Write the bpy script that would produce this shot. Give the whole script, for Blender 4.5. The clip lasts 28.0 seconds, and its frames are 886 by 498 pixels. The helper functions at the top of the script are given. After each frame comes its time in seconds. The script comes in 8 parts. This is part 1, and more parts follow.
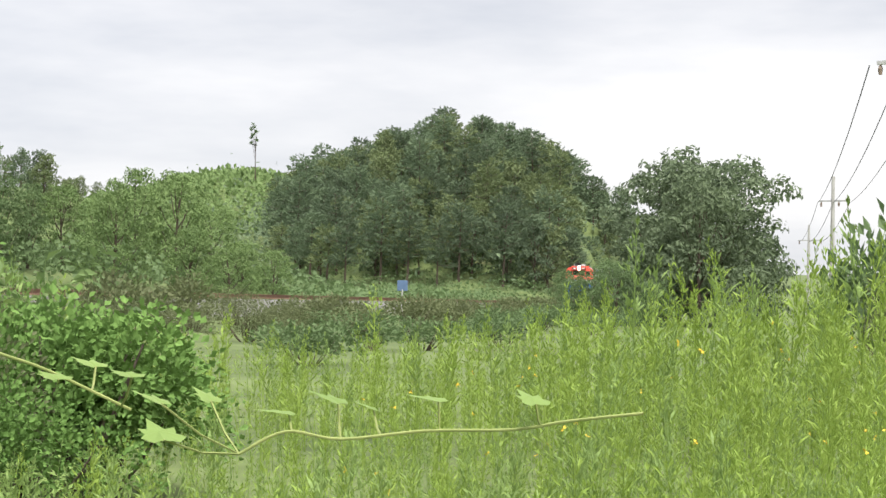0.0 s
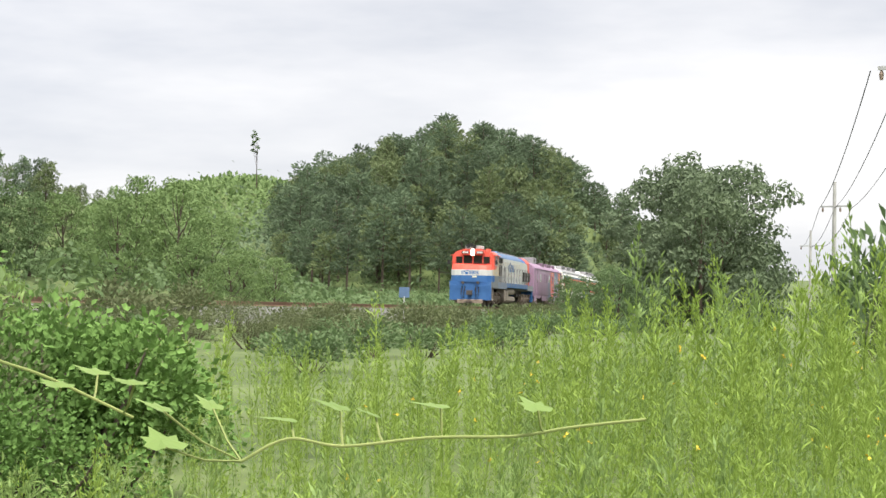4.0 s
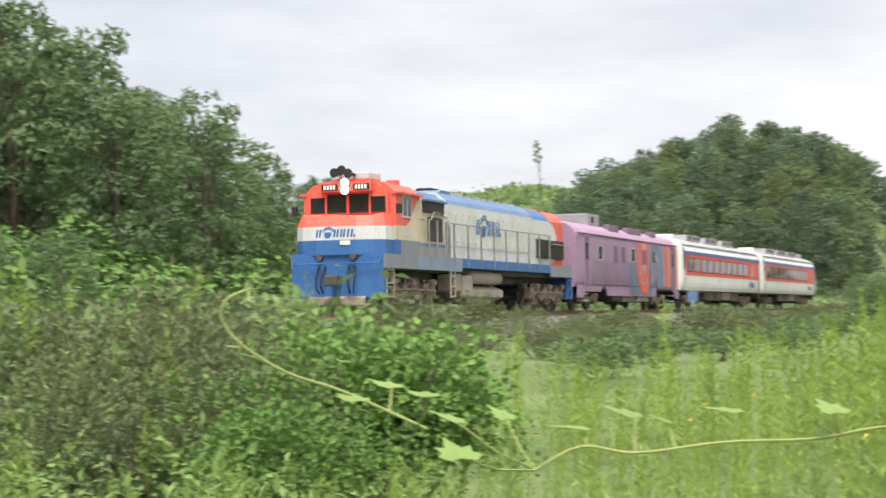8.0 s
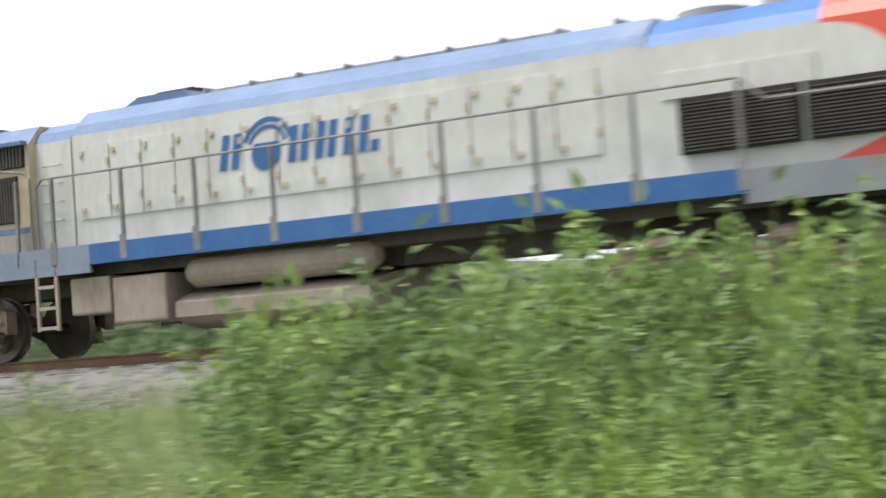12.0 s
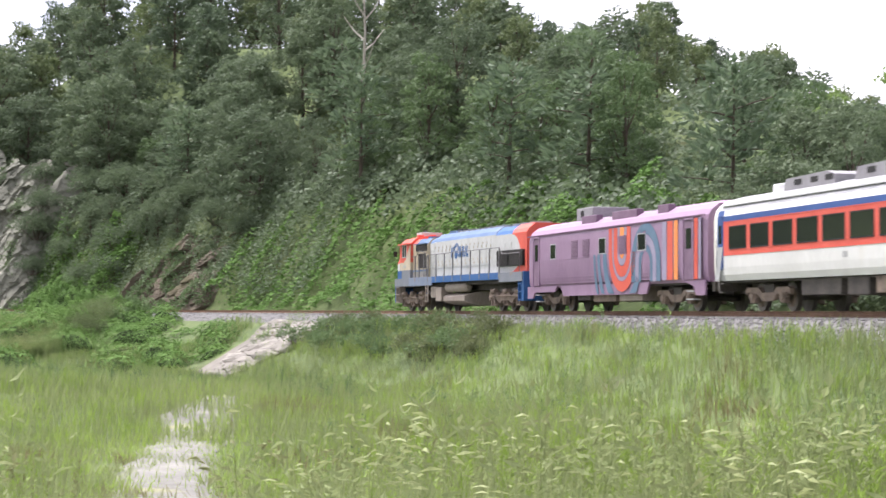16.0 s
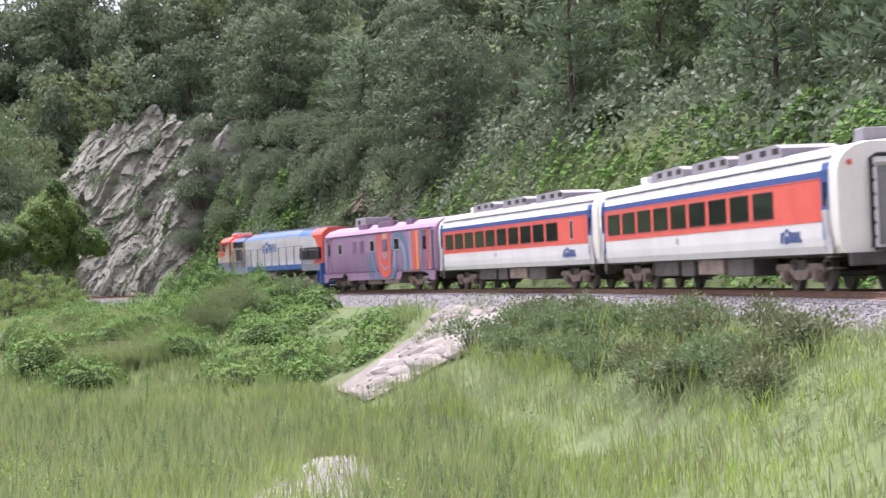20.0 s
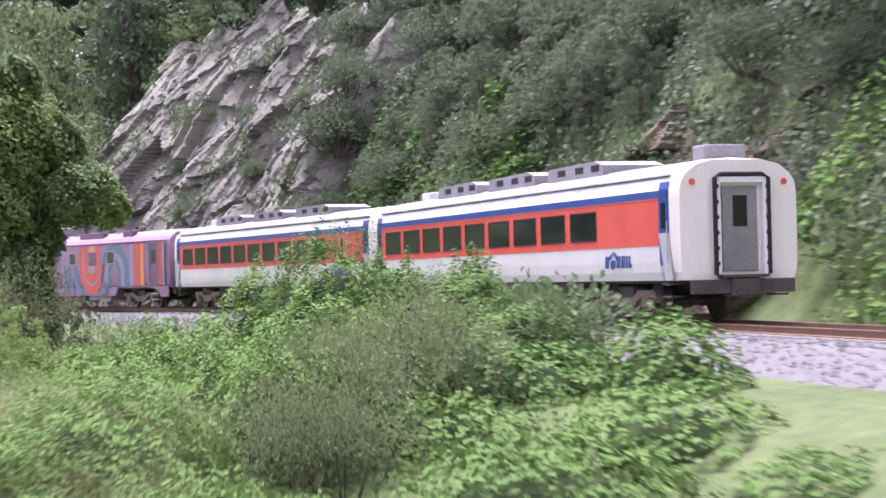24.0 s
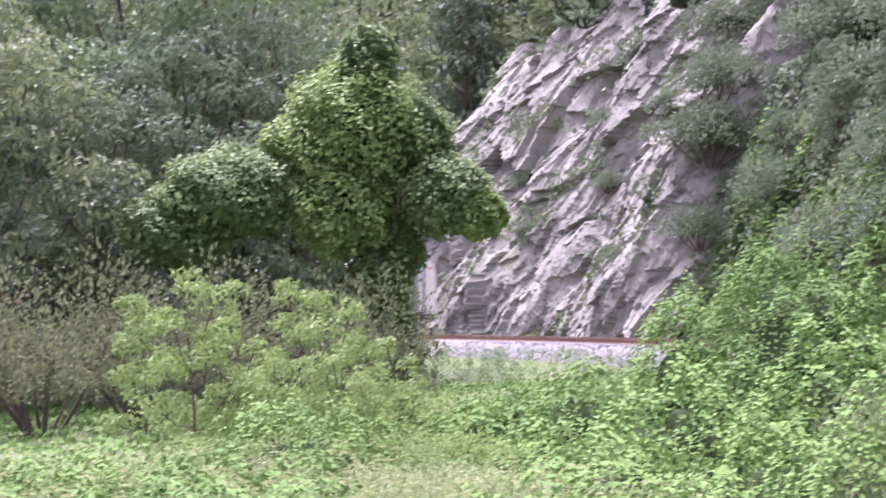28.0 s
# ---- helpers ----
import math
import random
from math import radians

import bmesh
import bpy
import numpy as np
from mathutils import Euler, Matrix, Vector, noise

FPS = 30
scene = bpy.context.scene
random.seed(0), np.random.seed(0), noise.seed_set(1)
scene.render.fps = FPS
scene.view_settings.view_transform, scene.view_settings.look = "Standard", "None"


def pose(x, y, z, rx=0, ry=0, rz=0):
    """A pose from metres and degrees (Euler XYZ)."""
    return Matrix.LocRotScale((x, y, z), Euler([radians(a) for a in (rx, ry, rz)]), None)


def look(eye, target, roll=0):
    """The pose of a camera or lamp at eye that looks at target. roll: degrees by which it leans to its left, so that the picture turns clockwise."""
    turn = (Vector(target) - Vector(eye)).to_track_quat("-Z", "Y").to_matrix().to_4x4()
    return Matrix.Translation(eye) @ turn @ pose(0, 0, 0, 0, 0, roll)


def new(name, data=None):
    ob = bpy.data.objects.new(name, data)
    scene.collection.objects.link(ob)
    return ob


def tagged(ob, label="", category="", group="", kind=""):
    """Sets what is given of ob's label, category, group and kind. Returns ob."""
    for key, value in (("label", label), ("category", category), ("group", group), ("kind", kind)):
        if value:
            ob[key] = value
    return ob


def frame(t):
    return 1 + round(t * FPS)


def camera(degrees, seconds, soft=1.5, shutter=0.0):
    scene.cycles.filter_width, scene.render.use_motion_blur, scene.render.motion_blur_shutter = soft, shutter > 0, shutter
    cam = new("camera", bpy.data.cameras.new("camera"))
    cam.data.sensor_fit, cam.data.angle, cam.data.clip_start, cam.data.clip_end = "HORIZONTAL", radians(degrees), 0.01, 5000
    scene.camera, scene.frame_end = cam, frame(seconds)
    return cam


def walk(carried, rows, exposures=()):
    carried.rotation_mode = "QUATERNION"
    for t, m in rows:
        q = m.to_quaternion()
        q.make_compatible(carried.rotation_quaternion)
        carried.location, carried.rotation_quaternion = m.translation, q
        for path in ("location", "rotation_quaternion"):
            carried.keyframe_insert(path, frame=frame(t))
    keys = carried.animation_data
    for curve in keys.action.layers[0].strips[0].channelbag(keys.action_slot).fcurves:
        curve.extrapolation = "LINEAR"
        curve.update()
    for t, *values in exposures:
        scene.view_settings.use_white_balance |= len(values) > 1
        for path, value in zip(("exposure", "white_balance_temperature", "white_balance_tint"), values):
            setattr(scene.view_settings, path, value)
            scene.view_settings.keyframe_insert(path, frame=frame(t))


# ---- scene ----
cam = camera(26.90, 28.0, shutter=0.5)
# seconds; x, y, z; bearing clockwise from the y axis, upward tilt, lean (degrees)
VIEW = [
    (0, 0.00, 0.00, -0.09, 68.03, 1.62, 1.21),
    (0.5, 0.00, 0.00, -0.09, 68.07, 1.73, 1.18),
    (1, 0.00, 0.00, -0.09, 68.23, 1.93, 1.14),
    (1.5, 0.00, 0.00, -0.09, 68.25, 2.10, 1.09),
    (2, 0.00, 0.00, -0.09, 68.44, 2.07, 1.04),
    (2.5, 0.00, 0.00, -0.09, 68.45, 1.90, 1.06),
    (3, 0.00, 0.00, -0.09, 68.25, 1.78, 1.06),
    (3.5, 0.00, 0.00, -0.09, 68.06, 1.80, 1.04),
    (5.5, 0.00, 0.00, -0.09, 67.67, 1.73, 0.97),
    (6, 0.00, 0.00, -0.09, 66.41, 1.62, 0.89),
    (6.5, 0.00, 0.00, -0.09, 65.40, 1.66, 0.50),
    (7, 0.00, 0.00, -0.09, 63.30, 2.00, 0.09),
    (7.5, 0.00, 0.00, -0.09, 61.26, 2.10, -0.37),
    (8, 0.00, 0.00, -0.09, 59.15, 2.05, -0.85),
    (8.5, 0.00, 0.00, -0.09, 54.12, 2.34, -1.14),
    (9, 0.00, 0.00, -0.09, 49.19, 2.71, -1.41),
    (9.5, 0.00, 0.00, -0.09, 38.71, 3.07, -1.62),
    (10, 0.00, 0.00, -0.09, 25.22, 2.81, -2.79),
    (10.5, 0.00, 0.00, -0.09, 8.36, 2.78, -2.28),
    (11, 0.00, 0.00, -0.09, -7.57, 2.48, -4.41),
    (11.5, 0.00, 0.00, -0.09, -22.85, 2.59, -5.17),
    (12.5, 0.00, 0.00, -0.09, -45.50, 2.80, -2.00),
    (13.5, 0.00, 0.00, -0.09, -65.28, 2.90, 0.49),
    (14, 0.00, 0.00, -0.09, -68.83, 2.78, 0.60),
    (14.5, 0.00, 0.00, -0.09, -71.33, 3.38, 0.53),
    (15, 0.00, 0.00, -0.09, -75.05, 2.73, 0.46),
    (15.5, 0.00, 0.00, -0.09, -77.64, 2.16, 0.38),
    (16, 0.00, 0.00, -0.09, -79.69, 1.94, 0.30),
    (16.5, 0.00, 0.00, -0.09, -80.80, 1.56, -0.14),
    (17, 0.00, 0.00, -0.09, -82.29, 1.03, -0.57),
    (17.5, 0.00, 0.00, -0.09, -83.29, 1.17, -1.17),
    (17.6, 0.00, 0.00, -0.09, -83.48, 1.23, -1.28),
    (18, -2.60, 0.45, -0.09, -84.22, 1.45, -1.71),
    (18.5, -14.82, 2.66, 0.30, -85.26, 1.04, -1.99),
    (19, -27.05, 4.87, 0.68, -86.02, 0.75, -2.24),
    (19.5, -32.22, 5.76, 0.84, -86.90, 0.90, -2.29),
    (20, -32.69, 5.78, 0.85, -87.14, 0.67, -2.33),
    (20.5, -33.43, 5.48, 0.81, -86.57, 0.81, -2.17),
    (21, -34.17, 5.18, 0.76, -88.19, 0.92, -2.01),
    (21.5, -36.79, 5.03, 0.69, -88.20, 1.04, -1.93),
    (22, -39.40, 4.88, 0.61, -90.29, 0.78, -1.85),
    (22.5, -52.34, 3.53, 0.53, -90.50, 0.96, -1.52),
    (24.5, -104.30, 0.60, 1.20, -94.09, 0.58, -1.20),
    (25, -105.30, -0.60, 1.15, -96.83, 0.91, -1.17),
    (25.5, -106.60, -1.60, 1.10, -96.00, 1.00, -1.08),
    (26, -108.00, -2.40, 1.10, -95.05, 0.73, -1.15),
    (26.5, -108.30, -2.50, 1.10, -96.50, 0.71, -1.08),
    (27, -108.30, -2.50, 1.10, -99.90, 1.09, -0.92),
    (27.5, -108.30, -2.50, 1.10, -102.70, 1.21, -0.87),
    (28, -108.30, -2.50, 1.10, -101.35, 1.82, -0.83),
]

def aimed(x, y, z, az, up, lean):
    a, b = radians(az), radians(up)
    return look((x, y, z), (x + math.sin(a) * math.cos(b), y + math.cos(a) * math.cos(b), z + math.sin(b)), lean)

EXPOSURES = [(0, 0.95, 6500, 10), (8.5, 1.0, 6500, 10), (9.2, 1.4, 6600, 12), (9.7, 1.75, 6700, 14), (10.2, 1.78, 6700, 14), (10.7, 1.25, 6500, 12), (11.2, 1.05, 6250, 12), (13.5, 0.48, 6450, 14), (14.5, 0.55, 6400, 15), (15.2, 0.92, 6300, 18), (16, 1.24, 6120, 20), (18, 1.26, 5980, 26), (21, 1.36, 5920, 32), (22, 1.42, 5880, 34), (25, 1.62, 5700, 43), (27, 1.85, 5680, 49), (28, 2.02, 5680, 52)]
walk(cam, [(t, aimed(*view)) for t, *view in VIEW], EXPOSURES)

# ---------------------------------------------------------------- world and sun
world = bpy.data.worlds.new("sky")
scene.world = world
world.use_nodes = True
wn = world.node_tree.nodes
wl = world.node_tree.links
wn.clear()


def wnode(kind, **inputs):
    n = wn.new(kind)
    for key, value in inputs.items():
        n.inputs[key.replace("_", " ")].default_value = value
    return n


sky = wnode("ShaderNodeTexSky")
sky.sky_type = "NISHITA"
sky.sun_disc = False
sky.sun_elevation, sky.sun_rotation = radians(68), radians(235)
sky_bg = wnode("ShaderNodeBackground", Strength=0.10)
wl.new(sky.outputs[0], sky_bg.inputs[0])
coord = wnode("ShaderNodeTexCoord")
stretch = wnode("ShaderNodeMapping", Scale=(1.4, 1.4, 6.0))
wl.new(coord.outputs["Generated"], stretch.inputs[0])
cloud = wnode("ShaderNodeTexNoise", Scale=1.6, Detail=6.0, Roughness=0.55)
wl.new(stretch.outputs[0], cloud.inputs["Vector"])
ramp = wnode("ShaderNodeValToRGB")
ramp.color_ramp.elements[0].position, ramp.color_ramp.elements[0].color = 0.36, (0.66, 0.68, 0.74, 1)
ramp.color_ramp.elements[1].position, ramp.color_ramp.elements[1].color = 0.60, (1.0, 0.985, 0.99, 1)
wl.new(cloud.outputs[0], ramp.inputs[0])
cloud_bg = wnode("ShaderNodeBackground")
wl.new(ramp.outputs[0], cloud_bg.inputs[0])
# the overcast is brighter towards the sun, in the west
apart = wnode("ShaderNodeSeparateXYZ")
wl.new(coord.outputs["Generated"], apart.inputs[0])
glow = wnode("ShaderNodeMapRange")
glow.inputs[1].default_value, glow.inputs[2].default_value = 0.9, -0.9
glow.inputs[3].default_value, glow.inputs[4].default_value = 0.55, 0.95
wl.new(apart.outputs[0], glow.inputs[0])
wl.new(glow.outputs[0], cloud_bg.inputs["Strength"])
sky_mix = wnode("ShaderNodeMixShader", Fac=0.93)
wl.new(sky_bg.outputs[0], sky_mix.inputs[1])
wl.new(cloud_bg.outputs[0], sky_mix.inputs[2])
world_out = wnode("ShaderNodeOutputWorld")
wl.new(sky_mix.outputs[0], world_out.inputs[0])

sun = new("sun", bpy.data.lights.new("sun", "SUN"))
sun.data.energy, sun.data.angle, sun.data.color = 3.8, radians(24), (1.0, 0.96, 0.88)
sun.matrix_world = look((-20, -14, 60), (0, 0, 0))


# ---------------------------------------------------------------- materials
def surface(name, low, high, rough=0.7, metal=0.0, scale=3.0, fine=40.0, bump=0.0, per_object=0.0, per_island=0.0, stain=None, stain_at=0.6, streak=1.0, translucent=0.0, spec=0.3):
    """Paint, stone, leaf and so on: two noises between two colours, stains, a fine relief."""
    m = bpy.data.materials.new(name)
    m.use_nodes = True
    nodes, links = m.node_tree.nodes, m.node_tree.links
    bsdf = nodes["Principled BSDF"]
    bsdf.inputs["Roughness"].default_value = rough
    bsdf.inputs["Metallic"].default_value = metal
    bsdf.inputs["Specular IOR Level"].default_value = spec
    at = nodes.new("ShaderNodeTexCoord")
    stretch = nodes.new("ShaderNodeMapping")
    stretch.inputs["Scale"].default_value = (1, 1, streak)
    links.new(at.outputs["Object"], stretch.inputs[0])
    big = nodes.new("ShaderNodeTexNoise")
    big.inputs["Scale"].default_value, big.inputs["Detail"].default_value = scale, 4
    small = nodes.new("ShaderNodeTexNoise")
    small.inputs["Scale"].default_value, small.inputs["Detail"].default_value = fine, 3
    links.new(stretch.outputs[0], big.inputs["Vector"])
    links.new(stretch.outputs[0], small.inputs["Vector"])
    mean = nodes.new("ShaderNodeMix")
    mean.inputs[0].default_value = 0.4
    links.new(big.outputs[0], mean.inputs[2])
    links.new(small.outputs[0], mean.inputs[3])
    spread = nodes.new("ShaderNodeMapRange")
    spread.inputs[1].default_value, spread.inputs[2].default_value = 0.32, 0.68
    links.new(mean.outputs[0], spread.inputs[0])
    factor = spread.outputs[0]
    for amount, source in ((per_object, ("ShaderNodeObjectInfo", "Random")), (per_island, ("ShaderNodeNewGeometry", "Random Per Island"))):
        if amount:
            pick = nodes.new(source[0])
            blend = nodes.new("ShaderNodeMix")
            blend.inputs[0].default_value = amount
            links.new(factor, blend.inputs[2])
            links.new(pick.outputs[source[1]], blend.inputs[3])
            factor = blend.outputs[0]
    colour = nodes.new("ShaderNodeMix")
    colour.data_type = "RGBA"
    colour.inputs[6].default_value, colour.inputs[7].default_value = (*low, 1), (*high, 1)
    links.new(factor, colour.inputs[0])
    result = colour.outputs[2]
    if stain:
        dirt = nodes.new("ShaderNodeTexNoise")
        dirt.inputs["Scale"].default_value, dirt.inputs["Detail"].default_value = scale * 0.7, 8
        links.new(stretch.outputs[0], dirt.inputs["Vector"])
        cut = nodes.new("ShaderNodeMapRange")
        cut.inputs[1].default_value, cut.inputs[2].default_value = stain_at, stain_at + 0.14
        links.new(dirt.outputs[0], cut.inputs[0])
        cover = nodes.new("ShaderNodeMix")
        cover.data_type = "RGBA"
        links.new(cut.outputs[0], cover.inputs[0])
        links.new(result, cover.inputs[6])
        cover.inputs[7].default_value = (*stain, 1)
        result = cover.outputs[2]
    links.new(result, bsdf.inputs["Base Color"])
    if bump:
        relief = nodes.new("ShaderNodeBump")
        relief.inputs["Strength"].default_value, relief.inputs["Distance"].default_value = bump, 0.05
        links.new(mean.outputs[0], relief.inputs["Height"])
        links.new(relief.outputs[0], bsdf.inputs["Normal"])
    if translucent:
        thin = nodes.new("ShaderNodeBsdfTranslucent")
        links.new(result, thin.inputs[0])
        both = nodes.new("ShaderNodeMixShader")
        both.inputs[0].default_value = translucent
        links.new(bsdf.outputs[0], both.inputs[1])
        links.new(thin.outputs[0], both.inputs[2])
        links.new(both.outputs[0], nodes["Material Output"].inputs[0])
    return m


def leafy(name, low, high, per_object=0.40, rough=0.55, spec=0.2, thin=0.36, per_leaf=0.34):
    return surface(name, low, high, rough=rough, scale=0.35, fine=2.5, per_island=per_leaf, per_object=per_object, translucent=thin, spec=spec)


def patchy(name, low, high, per_object=0.1):
    return surface(name, low, high, rough=0.7, scale=0.35, fine=2.5, per_island=0.34, translucent=0.4, spec=0.1, stain=(0.19, 0.165, 0.085), stain_at=0.56)


soil = surface("soil_and_litter", (0.040, 0.045, 0.018), (0.085, 0.085, 0.035), rough=0.95, scale=0.4, fine=6, bump=0.4)
ballast_mat = surface("grey_ballast", (0.082, 0.080, 0.077), (0.20, 0.195, 0.188), rough=0.95, scale=2, fine=16, bump=0.6, per_island=0.5)
sleeper_mat = surface("concrete_sleeper", (0.30, 0.29, 0.27), (0.42, 0.41, 0.38), rough=0.9, scale=3, fine=30, bump=0.2)
rail_side = surface("rusty_rail", (0.13, 0.075, 0.045), (0.22, 0.13, 0.085), rough=0.8, scale=3, fine=30)
rail_top = surface("polished_rail", (0.45, 0.44, 0.43), (0.6, 0.6, 0.6), rough=0.3, metal=0.9, scale=1, fine=20)
rock_mat = surface("grey_rock", (0.100, 0.102, 0.080), (0.255, 0.252, 0.205), rough=0.95, scale=0.35, fine=2.2, bump=0.8, stain=(0.12, 0.13, 0.06), stain_at=0.62)
brown_rock = surface("brown_earth_rock", (0.080, 0.066, 0.046), (0.165, 0.138, 0.102), rough=0.95, scale=0.4, fine=2.5, bump=0.8, stain=(0.1, 0.1, 0.04), stain_at=0.6)
riprap = surface("pale_stone", (0.12, 0.110, 0.092), (0.33, 0.308, 0.268), rough=0.9, scale=1.5, fine=9, bump=0.6, per_object=0.6, stain=(0.10, 0.085, 0.07), stain_at=0.60)
concrete = surface("pale_concrete", (0.3, 0.295, 0.285), (0.44, 0.43, 0.41), rough=0.9, scale=1.2, fine=14, bump=0.25, stain=(0.3, 0.28, 0.25), stain_at=0.62)
gravel = surface("pale_gravel_path", (0.115, 0.112, 0.098), (0.25, 0.243, 0.218), rough=0.95, scale=0.8, fine=8, bump=0.5, stain=(0.25, 0.25, 0.13), stain_at=0.6)
bark = surface("bark", (0.05, 0.04, 0.03), (0.13, 0.10, 0.08), rough=0.95, scale=2, fine=12, bump=0.6, streak=0.25)
dead_bark = surface("bleached_bark", (0.30, 0.27, 0.23), (0.45, 0.41, 0.36), rough=0.9, scale=2, fine=12, streak=0.25)
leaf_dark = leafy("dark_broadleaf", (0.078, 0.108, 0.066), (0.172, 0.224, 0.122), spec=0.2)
leaf_pine = leafy("pine_needles", (0.088, 0.130, 0.078), (0.180, 0.240, 0.134))
leaf_mid = leafy("mid_green_leaf", (0.080, 0.125, 0.052), (0.165, 0.24, 0.105))
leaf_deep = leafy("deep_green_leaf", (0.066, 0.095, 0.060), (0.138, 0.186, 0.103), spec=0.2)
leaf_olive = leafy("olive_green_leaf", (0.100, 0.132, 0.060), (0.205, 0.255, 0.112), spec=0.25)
leaf_young = leafy("young_leaf", (0.100, 0.165, 0.058), (0.215, 0.300, 0.115))
leaf_light = leafy("light_green_leaf", (0.155, 0.235, 0.066), (0.275, 0.380, 0.125))
leaf_vine = leafy("kudzu_leaf", (0.078, 0.152, 0.040), (0.178, 0.292, 0.080), rough=0.7, spec=0.06, thin=0.18, per_leaf=0.22)
leaf_weed = leafy("mugwort_leaf", (0.18, 0.275, 0.044), (0.315, 0.42, 0.095), per_object=0.1)
leaf_grass = patchy("tall_grass", (0.175, 0.22, 0.085), (0.315, 0.36, 0.17), per_object=0.1)
leaf_straw = leafy("seeding_grass", (0.25, 0.29, 0.115), (0.41, 0.445, 0.215), per_object=0.1)
leaf_brown = leafy("brownish_shrub_leaf", (0.088, 0.108, 0.05), (0.175, 0.20, 0.095))
# near-black green for creeper cores: shade behind the leaves, put into the colour
core_shade = surface("painted_shade_core", (0.022, 0.036, 0.014), (0.050, 0.075, 0.028), rough=0.95, scale=2.0, fine=14, spec=0.05)
stem_mat = surface("green_stem", (0.16, 0.20, 0.06), (0.28, 0.31, 0.11), rough=0.7, scale=4, fine=30)
flower_mat = surface("yellow_flower", (0.55, 0.38, 0.03), (0.72, 0.52, 0.06), rough=0.7, scale=4, fine=30)


# ---------------------------------------------------------------- mesh helpers
class Shape:
    """Gathers faces for one mesh; every face has a material number."""

    def __init__(self):
        self.v, self.f, self.m = [], [], []

    def add(self, verts, faces, m=0):
        n = len(self.v)
        self.v.extend(tuple(p) for p in verts)
        self.f.extend(tuple(n + i for i in face) for face in faces)
        self.m.extend([m] * len(faces))
        return self

    def box(self, x0, x1, y0, y1, z0, z1, m=0, bevel=0.0):
        if not bevel:
            v = [(x, y, z) for x in (x0, x1) for y in (y0, y1) for z in (z0, z1)]
            f = [(0, 1, 3, 2), (4, 6, 7, 5), (0, 4, 5, 1), (2, 3, 7, 6), (0, 2, 6, 4), (1, 5, 7, 3)]
            return self.add(v, f, m)
        bm = bmesh.new()
        bmesh.ops.create_cube(bm, size=1)
        for p in bm.verts:
            p.co = Vector(((x0 + x1) / 2 + p.co.x * (x1 - x0), (y0 + y1) / 2 + p.co.y * (y1 - y0), (z0 + z1) / 2 + p.co.z * (z1 - z0)))
        bmesh.ops.bevel(bm, geom=bm.edges[:], offset=bevel, segments=2, affect="EDGES", profile=0.6)
        bm.verts.index_update()
        self.add([p.co for p in bm.verts], [[p.index for p in f.verts] for f in bm.faces], m)
        bm.free()
        return self

    def tube(self, points, r, m=0, n=6, ends=True):
        """A tube along points; r: one radius or one for each point."""
        pts = [Vector(p) for p in points]
        rs = [r] * len(pts) if isinstance(r, (int, float)) else r
        rings, verts = [], []
        for i, p in enumerate(pts):
            way = (pts[min(i + 1, len(pts) - 1)] - pts[max(i - 1, 0)]).normalized()
            side = way.cross(Vector((0.31, 0.22, 0.93)) if abs(way.z) < 0.9 else Vector((1, 0.2, 0))).normalized()
            up = side.cross(way)
            rings.append(range(len(verts), len(verts) + n))
            verts += [p + (side * math.cos(2 * math.pi * k / n) + up * math.sin(2 * math.pi * k / n)) * rs[i] for k in range(n)]
        faces = [(a[k], a[(k + 1) % n], b[(k + 1) % n], b[k]) for a, b in zip(rings, rings[1:]) for k in range(n)]
        if ends:
            faces += [tuple(reversed(rings[0])), tuple(rings[-1])]
        return self.add(verts, faces, m)

    def disc(self, c, axis, r, depth, m=0, n=20):
        c, axis = Vector(c), Vector(axis).normalized()
        return self.tube([c - axis * depth / 2, c + axis * depth / 2], r, m, n)

    def prism(self, outline, x0, x1, m=0, caps=True, mats=None):
        """An outline of (y, z) drawn from x0 to x1."""
        n = len(outline)
        v = [(x0, y, z) for y, z in outline] + [(x1, y, z) for y, z in outline]
        for k in range(n):
            j = (k + 1) % n
            self.add([v[k], v[j], v[n + j], v[n + k]], [(0, 1, 2, 3)], mats[k] if mats else m)
        if caps:
            self.add(v[:n], [tuple(range(n - 1, -1, -1))], m)
            self.add(v[n:], [tuple(range(n))], m)
        return self

    def slab(self, outline, y0, y1, m=0):
        """An outline of (x, z) drawn from y0 to y1."""
        n = len(outline)
        v = [(x, y0, z) for x, z in outline] + [(x, y1, z) for x, z in outline]
        f = [(k, (k + 1) % n, n + (k + 1) % n, n + k) for k in range(n)] + [tuple(range(n - 1, -1, -1)), tuple(range(n, 2 * n))]
        return self.add(v, f, m)

    def mesh(self, name, mats, smooth=False):
        me = bpy.data.meshes.new(name)
        me.from_pydata(self.v, [], self.f)
        for m in mats if isinstance(mats, (list, tuple)) else [mats]:
            me.materials.append(m)
        me.polygons.foreach_set("material_index", self.m)
        if smooth:
            me.polygons.foreach_set("use_smooth", [True] * len(self.f))
        me.update()
        if len(self.f) < 4000:
            bm = bmesh.new()
            bm.from_mesh(me)
            bmesh.ops.recalc_face_normals(bm, faces=bm.faces)
            bm.to_mesh(me)
            bm.free()
        return me


def part(name, shape, mats, parent, label="", smooth=False):
    ob = new(name, shape.mesh(name, mats, smooth))
    ob.parent = parent
    if label:
        tagged(ob, label)
    return ob


